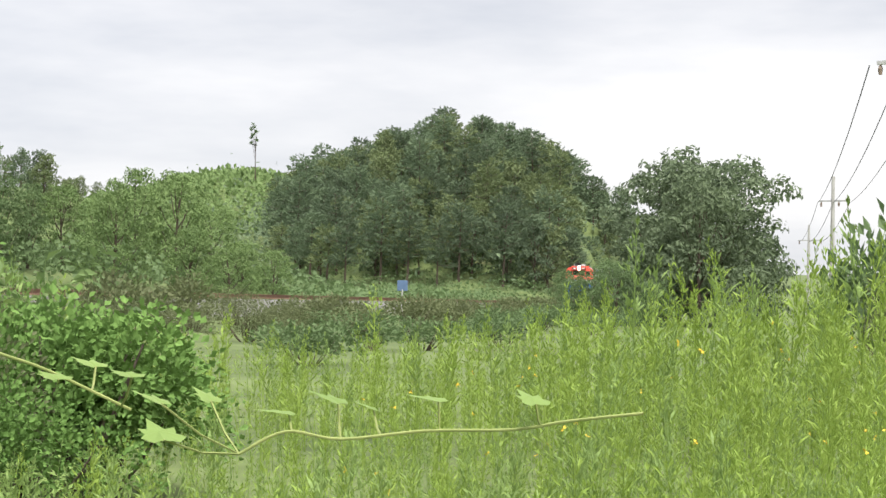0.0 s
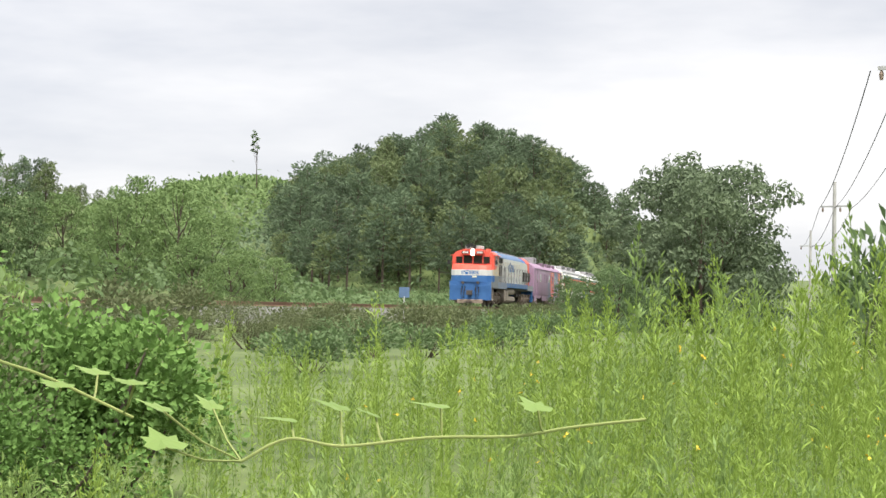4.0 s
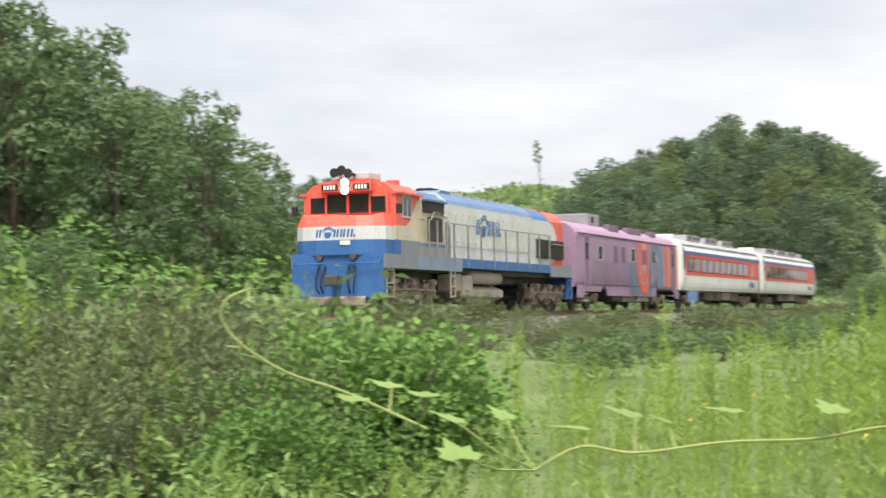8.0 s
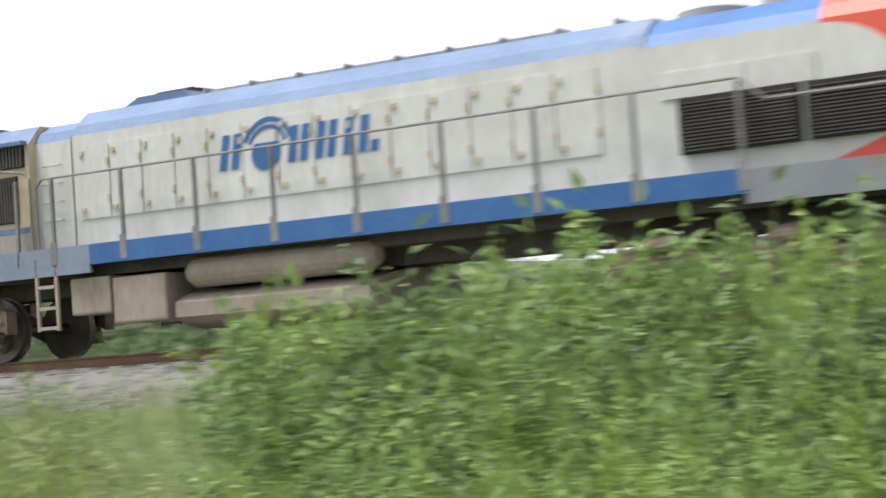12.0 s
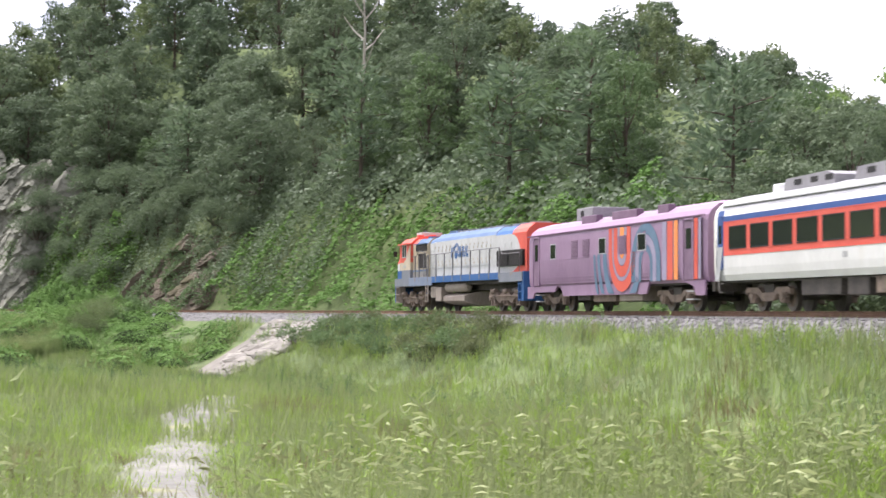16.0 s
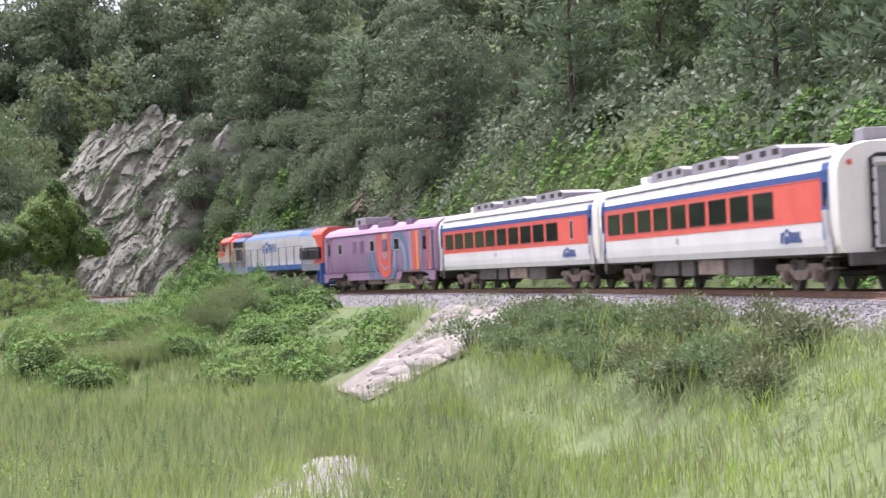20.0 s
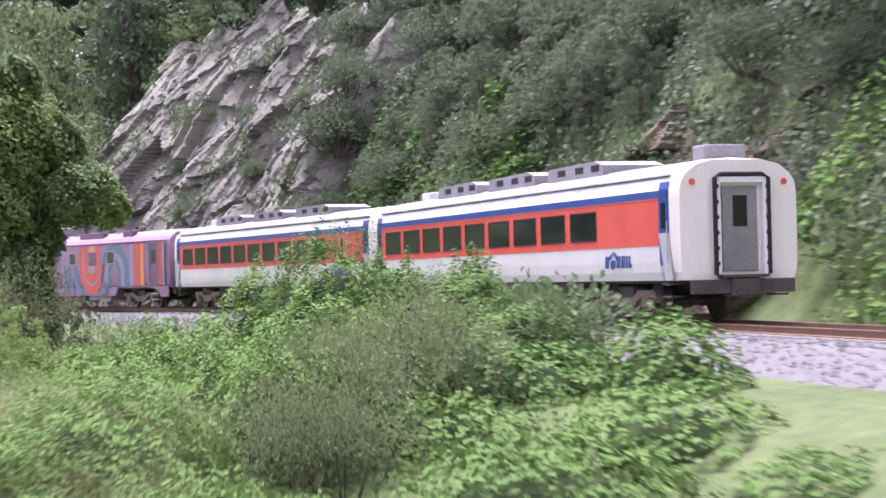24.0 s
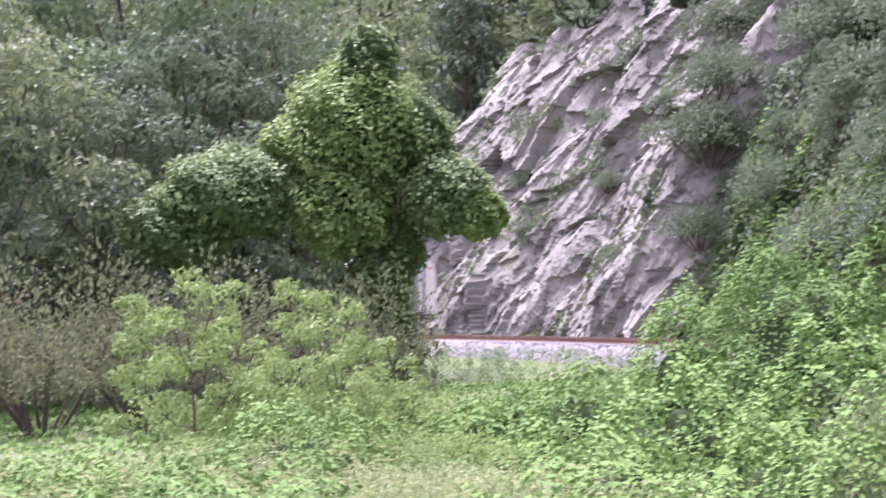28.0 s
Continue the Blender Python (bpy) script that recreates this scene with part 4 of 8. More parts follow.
def coach_underside(parent, L, boxes):
    s = Shape()
    s.box(-L / 2 + 0.5, L / 2 - 0.5, -1.25, 1.25, 0.86, 0.96)
    s.box(-L / 2 + 0.4, L / 2 - 0.4, -0.3, 0.3, 0.72, 0.96)
    part("underframe", s, dark_steel, parent, "dark underframe")
    for x0, x1, side, z0, mat in boxes:
        s = Shape()
        s.box(x0, x1, min(side * 0.55, side * 1.28), max(side * 0.55, side * 1.28), z0, 0.90, bevel=0.03)
        part("equipment_box", s, mat, parent)
    for x in (L / 2 - 0.15, -L / 2 + 0.15):
        s = Shape()
        s.box(x - 0.32, x + 0.32, -0.12, 0.12, 0.78, 1.02, bevel=0.03)
        part("coupler", s, dark_steel, parent)


def coach_end(parent, x, side, door=True):
    """Gangway bellows and end door on the end that faces side (+1 front, -1 rear)."""
    s = Shape()
    y1, z0, z1 = 0.62, 1.02, 3.10
    xo = x + side * 0.16
    for a, b in (((-y1, z0), (-y1, z1)), ((y1, z0), (y1, z1))):
        s.box(min(x, xo), max(x, xo), min(a[0], a[0] + 0.11 * (1 if a[0] < 0 else -1)), max(a[0], a[0] + 0.11 * (1 if a[0] < 0 else -1)), z0, z1, bevel=0.02)
    s.box(min(x, xo), max(x, xo), -y1, y1, z1 - 0.11, z1 + 0.02, bevel=0.02)
    gang = part("gangway_frame", s, frame_white, parent, "white gangway frame")
    rb = Shape()
    rb.tube([(xo, -y1 - 0.02, z0), (xo, -y1 - 0.02, z1), (xo, -y1 + 0.12, z1 + 0.07), (xo, y1 - 0.12, z1 + 0.07), (xo, y1 + 0.02, z1), (xo, y1 + 0.02, z0)], 0.05, 0, 7)
    part("rubber_seal", rb, rubber, gang)
    for yy in (-y1, y1):
        for k in range(6):
            bt = Shape()
            zz = z0 + 0.2 + k * 0.33
            bt.box(min(xo, xo + side * 0.05), max(xo, xo + side * 0.05), yy - 0.05, yy + 0.05, zz, zz + 0.08)
            part("clip", bt, rubber, gang)
    d = Shape()
    d.box(min(x, x + side * 0.05), max(x, x + side * 0.05), -0.42, 0.42, 1.10, 2.92, bevel=0.01)
    door = part("end_door", d, door_grey, parent, "grey end door")
    g = Shape()
    g.box(min(x + side * 0.05, x + side * 0.062), max(x + side * 0.05, x + side * 0.062), -0.17, 0.17, 2.05, 2.72, bevel=0.004)
    part("pane", g, glass, door)
    st = Shape()
    st.box(min(x, x + side * 0.3), max(x, x + side * 0.3), -0.55, 0.55, 0.96, 1.02)
    part("footplate", st, dark_steel, parent)
    bf = Shape()
    bf.box(min(x, x + side * 0.22), max(x, x + side * 0.22), -1.2, 1.2, 0.62, 0.92)
    bf.box(min(x, x + side * 0.28), max(x, x + side * 0.28), -0.35, 0.35, 0.55, 0.95, bevel=0.05)
    part("buffer_beam", bf, dark_steel, parent)


def window(parent, x0, x1, z0, z1, side, y=1.452, mat=None):
    f = Shape()
    ya, yb = sorted((side * (y - 0.01), side * (y + 0.012)))
    t = 0.035
    f.box(x0, x1, ya, yb, z0, z0 + t)
    f.box(x0, x1, ya, yb, z1 - t, z1)
    f.box(x0, x0 + t, ya, yb, z0 + t, z1 - t)
    f.box(x1 - t, x1, ya, yb, z0 + t, z1 - t)
    w = part("window", f, mat or rubber, parent)
    g = Shape()
    ya, yb = sorted((side * (y - 0.012), side * (y + 0.004)))
    g.box(x0 + t, x1 - t, ya, yb, z0 + t, z1 - t)
    part("pane", g, glass, w)
    return w


def passenger_coach(windows, narrow, label, last):
    """23.5 m over couplers; forward is +x. windows: (first u, pitch, number)."""
    L = 22.86
    coach = tagged(new("passenger_coach"), label, "railway coach", "coaches of the train")
    out = body_outline()
    n = len(out)
    # materials by height, going up the left side and down the right
    def band(z):
        return 0 if z < 1.68 else 1 if z < 2.71 else 2 if z < 2.88 else 0 if z < 3.05 else 3
    mats = []
    for k in range(n):
        j = (k + 1) % n
        mats.append(band((out[k][1] + out[j][1]) / 2) if j else 4)
    s = Shape()
    s.prism(out, -L / 2 + 0.95, L / 2 - 0.95, 0, caps=False, mats=mats)
    part("body", s, [white_coach, red, navy, roof_grey, dark_steel], coach, "white body with red window band and navy stripe", smooth=False)
    for end in (1, -1):
        # vestibule: navy above, silver pillar, cream or white end
        x0, x1 = end * (L / 2 - 0.95), end * (L / 2 - 0.42)
        s = Shape()
        m2 = [3 if (out[k][1] + out[(k + 1) % n][1]) / 2 > 3.05 else 0 if (out[k][1] + out[(k + 1) % n][1]) / 2 > 1.4 else 1 for k in range(n)]
        s.prism(out, min(x0, x1), max(x0, x1), 0, caps=False, mats=m2)
        part("vestibule", s, [navy, silver, white_coach, roof_grey], coach, "navy vestibule with silver door pillars")
        s = Shape()
        xe = end * L / 2
        small = [(y * 0.965, min(z, 3.50)) for y, z in out]
        v = [(x1, y, z) for y, z in out] + [(xe, y, z) for y, z in small]
        faces = [(k, (k + 1) % n, n + (k + 1) % n, n + k) for k in range(n)] + [tuple(range(n, 2 * n))]
        s.add(v, faces)
        part("end_wall", s, cream_end, coach, "cream end wall")
        coach_end(coach, xe, end)
        for side in (-1, 1):
            ya, yb = sorted((side * 1.448, side * 1.47))
            d = Shape()
            d.slab([(x0 + end * 0.02, 1.95), (x1 - end * 0.02, 1.95), (x1 + end * 0.16, 0.92), (x0 + end * 0.34, 0.92)], ya, yb)
            part("silver_pillar", d, silver, coach, "slanted silver pillar")
            d = Shape()
            ya, yb = sorted((side * 1.446, side * 1.462))
            d.box(min(x0, x1) + 0.07, max(x0, x1) - 0.07, ya, yb, 1.25, 2.90, bevel=0.006)
            dr = part("side_door", d, navy, coach, "navy vestibule door")
            g = Shape()
            ya, yb = sorted((side * 1.462, side * 1.468))
            g.box(min(x0, x1) + 0.15, max(x0, x1) - 0.15, ya, yb, 2.05, 2.60)
            part("pane", g, glass, dr)
            hr = Shape()
            hr.tube([(x1 - end * 0.03, side * 1.50, 1.3), (x1 - end * 0.03, side * 1.50, 2.2)], 0.015, 0, 5)
            part("grab_rail", hr, silver, coach)
            ya, yb = sorted((side * 1.1, side * 1.42))
            for z in (0.55, 0.82):
                st = Shape()
                st.box(min(x0, x1) + 0.05, max(x0, x1) - 0.05, ya, yb, z, z + 0.04)
                part("step", st, dark_steel, coach)
    first, pitch, count = windows
    for side in (-1, 1):
        for k in range(count):
            x1 = L / 2 - first - k * pitch
            window(coach, x1 - pitch * 0.82, x1, 1.86, 2.56, side)
        for u, w in narrow:
            window(coach, L / 2 - u - w, L / 2 - u, 1.86, 2.58, side, mat=silver)
        # thin trim lines along the red band
        for z in (1.69, 2.70):
            t = Shape()
            ya, yb = sorted((side * 1.451, side * 1.458))
            t.box(-L / 2 + 0.95, L / 2 - 0.95, ya, yb, z - 0.012, z + 0.012)
            part("trim_strip", t, red, coach)
        t = Shape()
        ya, yb = sorted((side * 1.30, side * 1.36))
        t.box(-L / 2 + 0.6, L / 2 - 0.6, ya, yb, 3.19, 3.225)
        part("rain_gutter", t, roof_white, coach)
        bars(coach, L / 2 - 9.6, side * 1.452 + (0 if side > 0 else -0.006), 1.40, 0.34, 0.16, 2, silver, label="small unreadable lettering")
    emblem(coach, -L / 2 + 3.9, 1.452, 1.22, 0.27, navy, label="dark maker's mark near the rear of the side")
    # roof units
    for u, l in ((4.2, 3.5), (9.0, 3.5), (13.8, 3.5)) if not last else ((4.9, 3.6), (9.4, 3.6), (13.9, 3.6)):
        s = Shape()
        x1 = L / 2 - u
        s.slab([(x1, 3.44), (x1 - 0.12, 3.80), (x1 - l + 0.5, 3.84), (x1 - l, 3.72), (x1 - l, 3.44)], -0.82, 0.82)
        unit = part("roof_unit", s, box_grey, coach, "grey roof air conditioner")
        for k, xx in enumerate((0.75, 1.9, 2.9)):
            for yy in (-0.82, 0.82):
                v = Shape()
                v.box(x1 - xx - 0.5, x1 - xx, yy - 0.008, yy + 0.008, 3.58, 3.74)
                part("vent", v, black, unit)
    for u in (2.4,) if not last else (2.2,):
        s = Shape()
        s.box(L / 2 - u - 0.9, L / 2 - u, -0.45, 0.45, 3.46, 3.78, bevel=0.05)
        s.disc((L / 2 - u + 0.2, 0, 3.55), (0, 0, 1), 0.22, 0.2, 0, 14)
        part("roof_ventilator", s, roof_white, coach, "white roof ventilator")
    if last:
        s = Shape()
        s.box(-L / 2 + 0.55, -L / 2 + 1.15, -0.5, 0.5, 3.46, 3.86, bevel=0.04)
        part("rear_roof_box", s, box_grey, coach, "grey box on the rear roof edge")
        for side in (-1, 1):
            s = Shape()
            s.disc((-L / 2 + 0.0, side * 1.1, 3.02), (1, 0, 0), 0.07, 0.06, 0, 12)
            part("tail_lamp", s, art_red, coach, "red tail lamp")
    coach_underside(coach, L, [(-4.8, -2.6, 1, 0.40, dark_steel), (-2.2, 0.2, 1, 0.46, dusty), (0.6, 1.9, 1, 0.42, dark_steel), (2.3, 4.9, 1, 0.44, dark_steel), (-4.5, -1.5, -1, 0.42, dark_steel), (0.5, 4.0, -1, 0.42, dark_steel)])
    bogie(coach, L / 2 - 3.6, (-1.15, 1.15), 0.43)
    bogie(coach, -L / 2 + 3.6, (-1.15, 1.15), 0.43)
    return coach


# ---------------------------------------------------------------- generator car
def generator_car():
    L = GEN_L - 0.7
    car = tagged(new("generator_car"), "purple generator car with ribbed sides and painted coral arcs", "railway car")
    out = [(y, z) for y, z in body_outline()]
    n = len(out)

    def X(u):
        return L / 2 - u

    mats = [1 if (out[k][1] + out[(k + 1) % n][1]) / 2 > 3.2 else 0 for k in range(n)]
    s = Shape()
    s.prism(out, -L / 2 + 0.7, L / 2 - 0.7, 0, caps=False, mats=mats)
    part("body", s, [purple, purple], car, "purple body")
    for end in (1, -1):
        s = Shape()
        x1, xe = end * (L / 2 - 0.7), end * L / 2
        small = [(y * 0.93, min(z, 3.42)) for y, z in out]
        v = [(x1, y, z) for y, z in out] + [(xe, y, z) for y, z in small]
        s.add(v, [(k, (k + 1) % n, n + (k + 1) % n, n + k) for k in range(n)] + [tuple(range(n, 2 * n))])
        part("end_wall", s, purple, car, "purple end wall")
        coach_end(car, xe, end)
    for side in (-1, 1):
        # skirts below the doors at both ends, ribs along the lower side
        for end in (1, -1):
            sk = Shape()
            ya, yb = sorted((side * 1.36, side * 1.43))
            a = end * (L / 2 - 0.05)
            sk.slab([(a, 0.98), (a, 0.50), (end * (L / 2 - 0.75), 0.50), (end * (L / 2 - 1.0), 0.74), (end * (L / 2 - 3.6), 0.74), (end * (L / 2 - 4.0), 0.98)] if end > 0 else [(a, 0.98), (a, 0.50), (end * (L / 2 - 0.75), 0.50), (end * (L / 2 - 1.0), 0.80), (end * (L / 2 - 1.9), 0.98)], ya, yb)
            part("skirt", sk, purple, car, "purple end skirt")
        sk = Shape()
        ya, yb = sorted((side * 1.36, side * 1.43))
        sk.slab([(X(4.4), 0.98), (X(4.7), 0.58), (X(L - 5.2), 0.58), (X(L - 4.9), 0.98)], ya, yb)
        part("side_skirt", sk, purple, car, "purple side skirt between the bogies")
        for k in range(9):
            r = Shape()
            z = 1.06 + 0.115 * k
            yy = 1.445
            ya, yb = sorted((side * (yy - 0.02), side * (yy + 0.014)))
            r.box(X(L - 2.1), X(1.9), ya, yb, z, z + 0.035)
            part("side_rib", r, purple, car)
        for u, w in ((0.95, 0.72), (L - 1.75, 0.80)):
            d = Shape()
            ya, yb = sorted((side * 1.435, side * 1.452))
            d.box(X(u + w), X(u), ya, yb, 1.00, 2.92, bevel=0.006)
            door = part("side_door", d, purple_dark, car, "recessed purple door")
            g = Shape()
            ya, yb = sorted((side * 1.452, side * 1.460))
            g.box(X(u + w - 0.18), X(u + 0.18), ya, yb, 2.0, 2.65)
            part("pane", g, glass, door)
            fr = Shape()
            ya, yb = sorted((side * 1.44, side * 1.475))
            fr.box(X(u), X(u - 0.06), ya, yb, 0.98, 2.98)
            fr.box(X(u + w + 0.06), X(u + w), ya, yb, 0.98, 2.98)
            fr.box(X(u + w + 0.06), X(u - 0.06), ya, yb, 2.92, 2.98)
            part("door_frame", fr, purple, car)
            st = Shape()
            ya, yb = sorted((side * 1.15, side * 1.40))
            for z in (0.36, 0.62):
                st.box(X(u + w - 0.1), X(u + 0.1), ya, yb, z, z + 0.04)
            part("steps", st, silver, car)
        # windows and louvre panels
        f = L / 19.0
        for u, w, z0, z1 in ((3.15 * f, 0.70, 2.02, 2.62), (8.95 * f, 0.75, 2.06, 2.66), (13.0 * f, 0.80, 2.06, 2.66)):
            window(car, X(u + w), X(u), z0, z1, side, mat=silver)
        for u, w in ((5.75 * f, 0.78), (7.1 * f, 0.78), (11.1 * f, 0.78)):
            g = Shape()
            ya, yb = sorted((side * 1.448, side * 1.456))
            g.box(X(u + w), X(u), ya, yb, 2.02, 2.66, 1)
            for k in range(13):
                ya, yb = sorted((side * 1.456, side * 1.474))
                g.box(X(u + w), X(u), ya, yb, 2.03 + 0.048 * k, 2.03 + 0.048 * k + 0.022)
            part("louvre_panel", g, [purple, purple_dark], car, "purple louvre panel")
        # painted arcs: rings round a low and a high middle, kept clear of the windows
        holes = [(11.1 * f - 0.03, 11.1 * f + 0.81, 2.0, 2.69), (13.0 * f - 0.04, 13.0 * f + 0.84, 2.02, 2.70), (8.95 * f - 0.04, 8.95 * f + 0.79, 2.02, 2.70)]

        def ring(u, z, r0, r1, mat, a0, a1, label):
            """Part of a ring on the wall from angle a0 to a1; beyond its half circle it goes straight on."""
            s = Shape()
            y = side * 1.4625
            steps = max(4, int(abs(a1 - a0) / 6))
            for k in range(steps):
                for j in range(3):
                    quad = []
                    for kk, jj in ((k, j), (k + 1, j), (k + 1, j + 1), (k, j + 1)):
                        a = math.radians(a0 + (a1 - a0) * kk / steps)
                        r = r0 + (r1 - r0) * jj / 3
                        quad.append((u - r * math.cos(a), min(2.97, max(0.62, z + r * math.sin(a)))))
                    mu, mz = sum(q[0] for q in quad) / 4, sum(q[1] for q in quad) / 4
                    if any(h[0] < mu < h[1] and h[2] < mz < h[3] for h in holes) or max(q[1] for q in quad) - min(q[1] for q in quad) < 0.004:
                        continue
                    s.add([(X(q[0]), y, q[1]) for q in quad], [(0, 1, 2, 3)])
            if s.f:
                part("painted_arc", s, mat, car, label)

        def stripe(u0, u1, z0, z1, mat, label):
            s = Shape()
            y = side * 1.4625
            for k in range(12):
                za, zb = z0 + (z1 - z0) * k / 12, z0 + (z1 - z0) * (k + 1) / 12
                if any(h[0] < (u0 + u1) / 2 < h[1] and h[2] < (za + zb) / 2 < h[3] for h in holes):
                    continue
                s.add([(X(u0), y, za), (X(u1), y, za), (X(u1), y, zb), (X(u0), y, zb)], [(0, 1, 2, 3)])
            part("painted_stripe", s, mat, car, label)

        uL, uR = 11.45 * f, 13.80 * f
        for r0, r1, mat, label in ((0.0, 0.22, art_orange, "orange painted arc"), (0.24, 0.46, art_grey, "mauve painted arc"), (0.48, 0.86, art_red, "coral painted arc"), (0.88, 1.0, art_grey, "mauve painted arc"), (1.02, 1.38, art_red, "coral painted arc")):
            ring(uL, 2.06, r0, r1, mat, 0, -180, label)
            for sg in (-1, 1):
                u0, u1 = sorted((uL + sg * r0, uL + sg * r1))
                if not (sg > 0 and r0 > 0.85):
                    stripe(u0, u1, 2.06, 2.95, mat, label)
        for r0, r1 in ((1.62, 2.02), (2.32, 2.62), (2.82, 3.05)):
            ring(uL, 2.06, r0, r1, art_teal, 0, -75, "slate painted arc")
        ring(uL, 2.06, 1.62, 2.02, art_teal, -105, -150, "slate painted arc")
        for r0, r1, mat, label in ((0.42, 0.66, art_teal, "slate painted arc"), (0.68, 0.98, art_grey, "mauve painted arc"), (1.0, 1.40, art_teal, "slate painted arc")):
            ring(uR, 1.60, r0, r1, mat, 0, 180, label)
            for sg in (-1, 1):
                u0, u1 = sorted((uR + sg * r0, uR + sg * r1))
                stripe(u0, u1, 1.0, 1.60, mat, label)
        for u0, u1, mat, label in ((15.35 * f, 15.75 * f, art_grey, "mauve painted stripe"), (15.8 * f, 16.3 * f, art_red, "coral painted stripe"), (16.4 * f, 16.75 * f, art_orange, "orange painted stripe"), (L - 0.86, L - 0.55, art_red, "coral painted stripe"), (L - 0.5, L - 0.3, art_grey, "mauve painted stripe")):
            stripe(u0, u1, 1.02, 2.95, mat, label)
        t = Shape()
        ya, yb = sorted((side * 1.40, side * 1.47))
        t.box(-L / 2 + 0.1, L / 2 - 0.1, ya, yb, 3.00, 3.045)
        part("rain_gutter", t, purple_dark, car)
    # roof equipment: side shrouds, dark curved intakes and a tall box
    s = Shape()
    s.box(X(6.2 * f), X(4.3 * f), -0.75, 0.75, 3.40, 3.98, bevel=0.05)
    part("roof_box", s, box_grey, car, "dark grey roof box")
    s = Shape()
    for y in (-0.755, 0.755):
        s.box(X(5.2 * f), X(4.85 * f), y - 0.01, y + 0.01, 3.62, 3.86)
    part("roof_box_opening", s, black, car)
    for side in (-1, 1):
        for u0, u1 in ((6.2, 7.9), (9.6, 12.2), (14.2, 15.2)):
            s = Shape()
            ya, yb = sorted((side * 0.92, side * 1.18))
            s.box(X(u1 * f), X(u0 * f), ya, yb, 3.26, 3.58, bevel=0.03)
            part("roof_shroud", s, purple_dark, car, "dull purple roof shroud")
    for u in (8.1, 8.85, 12.4, 13.2):
        s = Shape()
        out2 = [(1.12 * math.cos(a), 3.10 + 0.52 * math.sin(a)) for a in [math.pi * k / 12 for k in range(13)]]
        s.prism(out2, X((u + 0.6) * f), X(u * f))
        part("roof_intake", s, grille_mat, car, "dark curved roof intake")
    s = Shape()
    s.box(X(1.7), X(0.9), -0.3, 0.3, 3.45, 3.60, bevel=0.03)
    part("exhaust_cover", s, black, car)
    coach_underside(car, L, [(-3.5, -1.2, 1, 0.36, tank_mat), (-0.8, 1.6, 1, 0.34, dusty), (2.0, 3.4, 1, 0.40, dark_steel), (-3.2, 2.5, -1, 0.36, dark_steel)])
    bogie(car, L / 2 - 2.7, (-1.15, 1.15), 0.43)
    bogie(car, -L / 2 + 3.3, (-1.15, 1.15), 0.43)
    return car


loco = locomotive()
gen_car = generator_car()
coach_one = passenger_coach((1.42, 1.73, 10), ((L_NARROW, 0.32),), "white, red and navy passenger coach behind a purple car", False)
coach_two = passenger_coach((1.40, 1.94, 9), (), "white, red and navy last passenger coach with cream rear", True)
TRAIN = [(loco, LOCO_L / 2, LOCO_L / 2 - 3.2, -(LOCO_L / 2 - 3.35)), (gen_car, LOCO_L + GEN_L / 2, GEN_L / 2 - 3.0, -(GEN_L / 2 - 3.6)),
         (coach_one, LOCO_L + GEN_L + 11.75, 7.8, -7.8), (coach_two, LOCO_L + GEN_L + 35.25, 7.8, -7.8)]


def train_front(t):
    """How far the front coupler is along the track at t seconds."""
    return float(np.interp(t, FRONT_T, FRONT_S))


def vehicle_pose(s_mid, a, b):
    """A vehicle on the rails, carried by its two bogies a and b metres ahead of its middle."""
    xa, ya, za, _ = track(s_mid + a)
    xb, yb, zb, _ = track(s_mid + b)
    pa, pb = Vector((float(xa), float(ya), float(za))), Vector((float(xb), float(yb), float(zb)))
    way = (pa - pb).normalized()
    left = Vector((0, 0, 1)).cross(way).normalized()
    up = way.cross(left)
    m = Matrix((way, left, up)).transposed().to_4x4()
    m.translation = pb - way * b
    return m


def motions():
    """The train runs through; every vehicle follows the line of the track, and its wheels turn."""
    for ob, back, a, b in TRAIN:
        rows = [(k * 0.5, vehicle_pose(train_front(k * 0.5) - back, a, b)) for k in range(57)]
        walk(ob, rows)
    for ob, x, r in WHEELS:
        rows = []
        for k in range(28 * 30 + 1):
            t = k / 30
            rows.append((t, Matrix.Translation((x, 0, r)) @ Matrix.Rotation((train_front(t) - train_front(0)) / r, 4, "Y")))
        walk(ob, rows)


# ---------------------------------------------------------------- ground, track bed
def place(az, r):
    """x, y at a bearing in degrees (clockwise from the y axis) and a distance from the camera's stand."""
    return r * math.sin(radians(az)), r * math.cos(radians(az))


def spaced(parts):
    out = []
    for a, b, step in parts:
        out += list(np.arange(a, b, step))
    return np.array(out)


gx = spaced([(-3600, -700, 220), (-700, -400, 30), (-400, -230, 6), (-230, 70, 2), (70, 320, 4), (320, 640, 16), (640, 3700, 220)])
gy = spaced([(-3600, -500, 220), (-500, -130, 30), (-130, -30, 5), (-30, 75, 1.6), (75, 260, 5), (260, 560, 20), (560, 3700, 220)])
GX, GY = np.meshgrid(gx, gy, indexing="ij")
GZ = ground(GX, GY)
gverts = np.stack([GX, GY, GZ], -1).reshape(-1, 3)
ni, nj = GX.shape
ii, jj = np.meshgrid(np.arange(ni - 1), np.arange(nj - 1), indexing="ij")
a0 = (ii * nj + jj).ravel()
gquads = np.stack([a0, a0 + nj, a0 + nj + 1, a0 + 1], -1)
turf = surface("rough_turf", (0.050, 0.075, 0.026), (0.135, 0.175, 0.062), rough=0.95, scale=0.25, fine=3.0, bump=0.5, stain=(0.085, 0.075, 0.04), stain_at=0.62)
land = tagged(new("ground", grid_mesh("ground", gverts, gquads, turf, smooth=True)), "rolling ground of rough turf and soil reaching the hills", "ground", kind="structure")


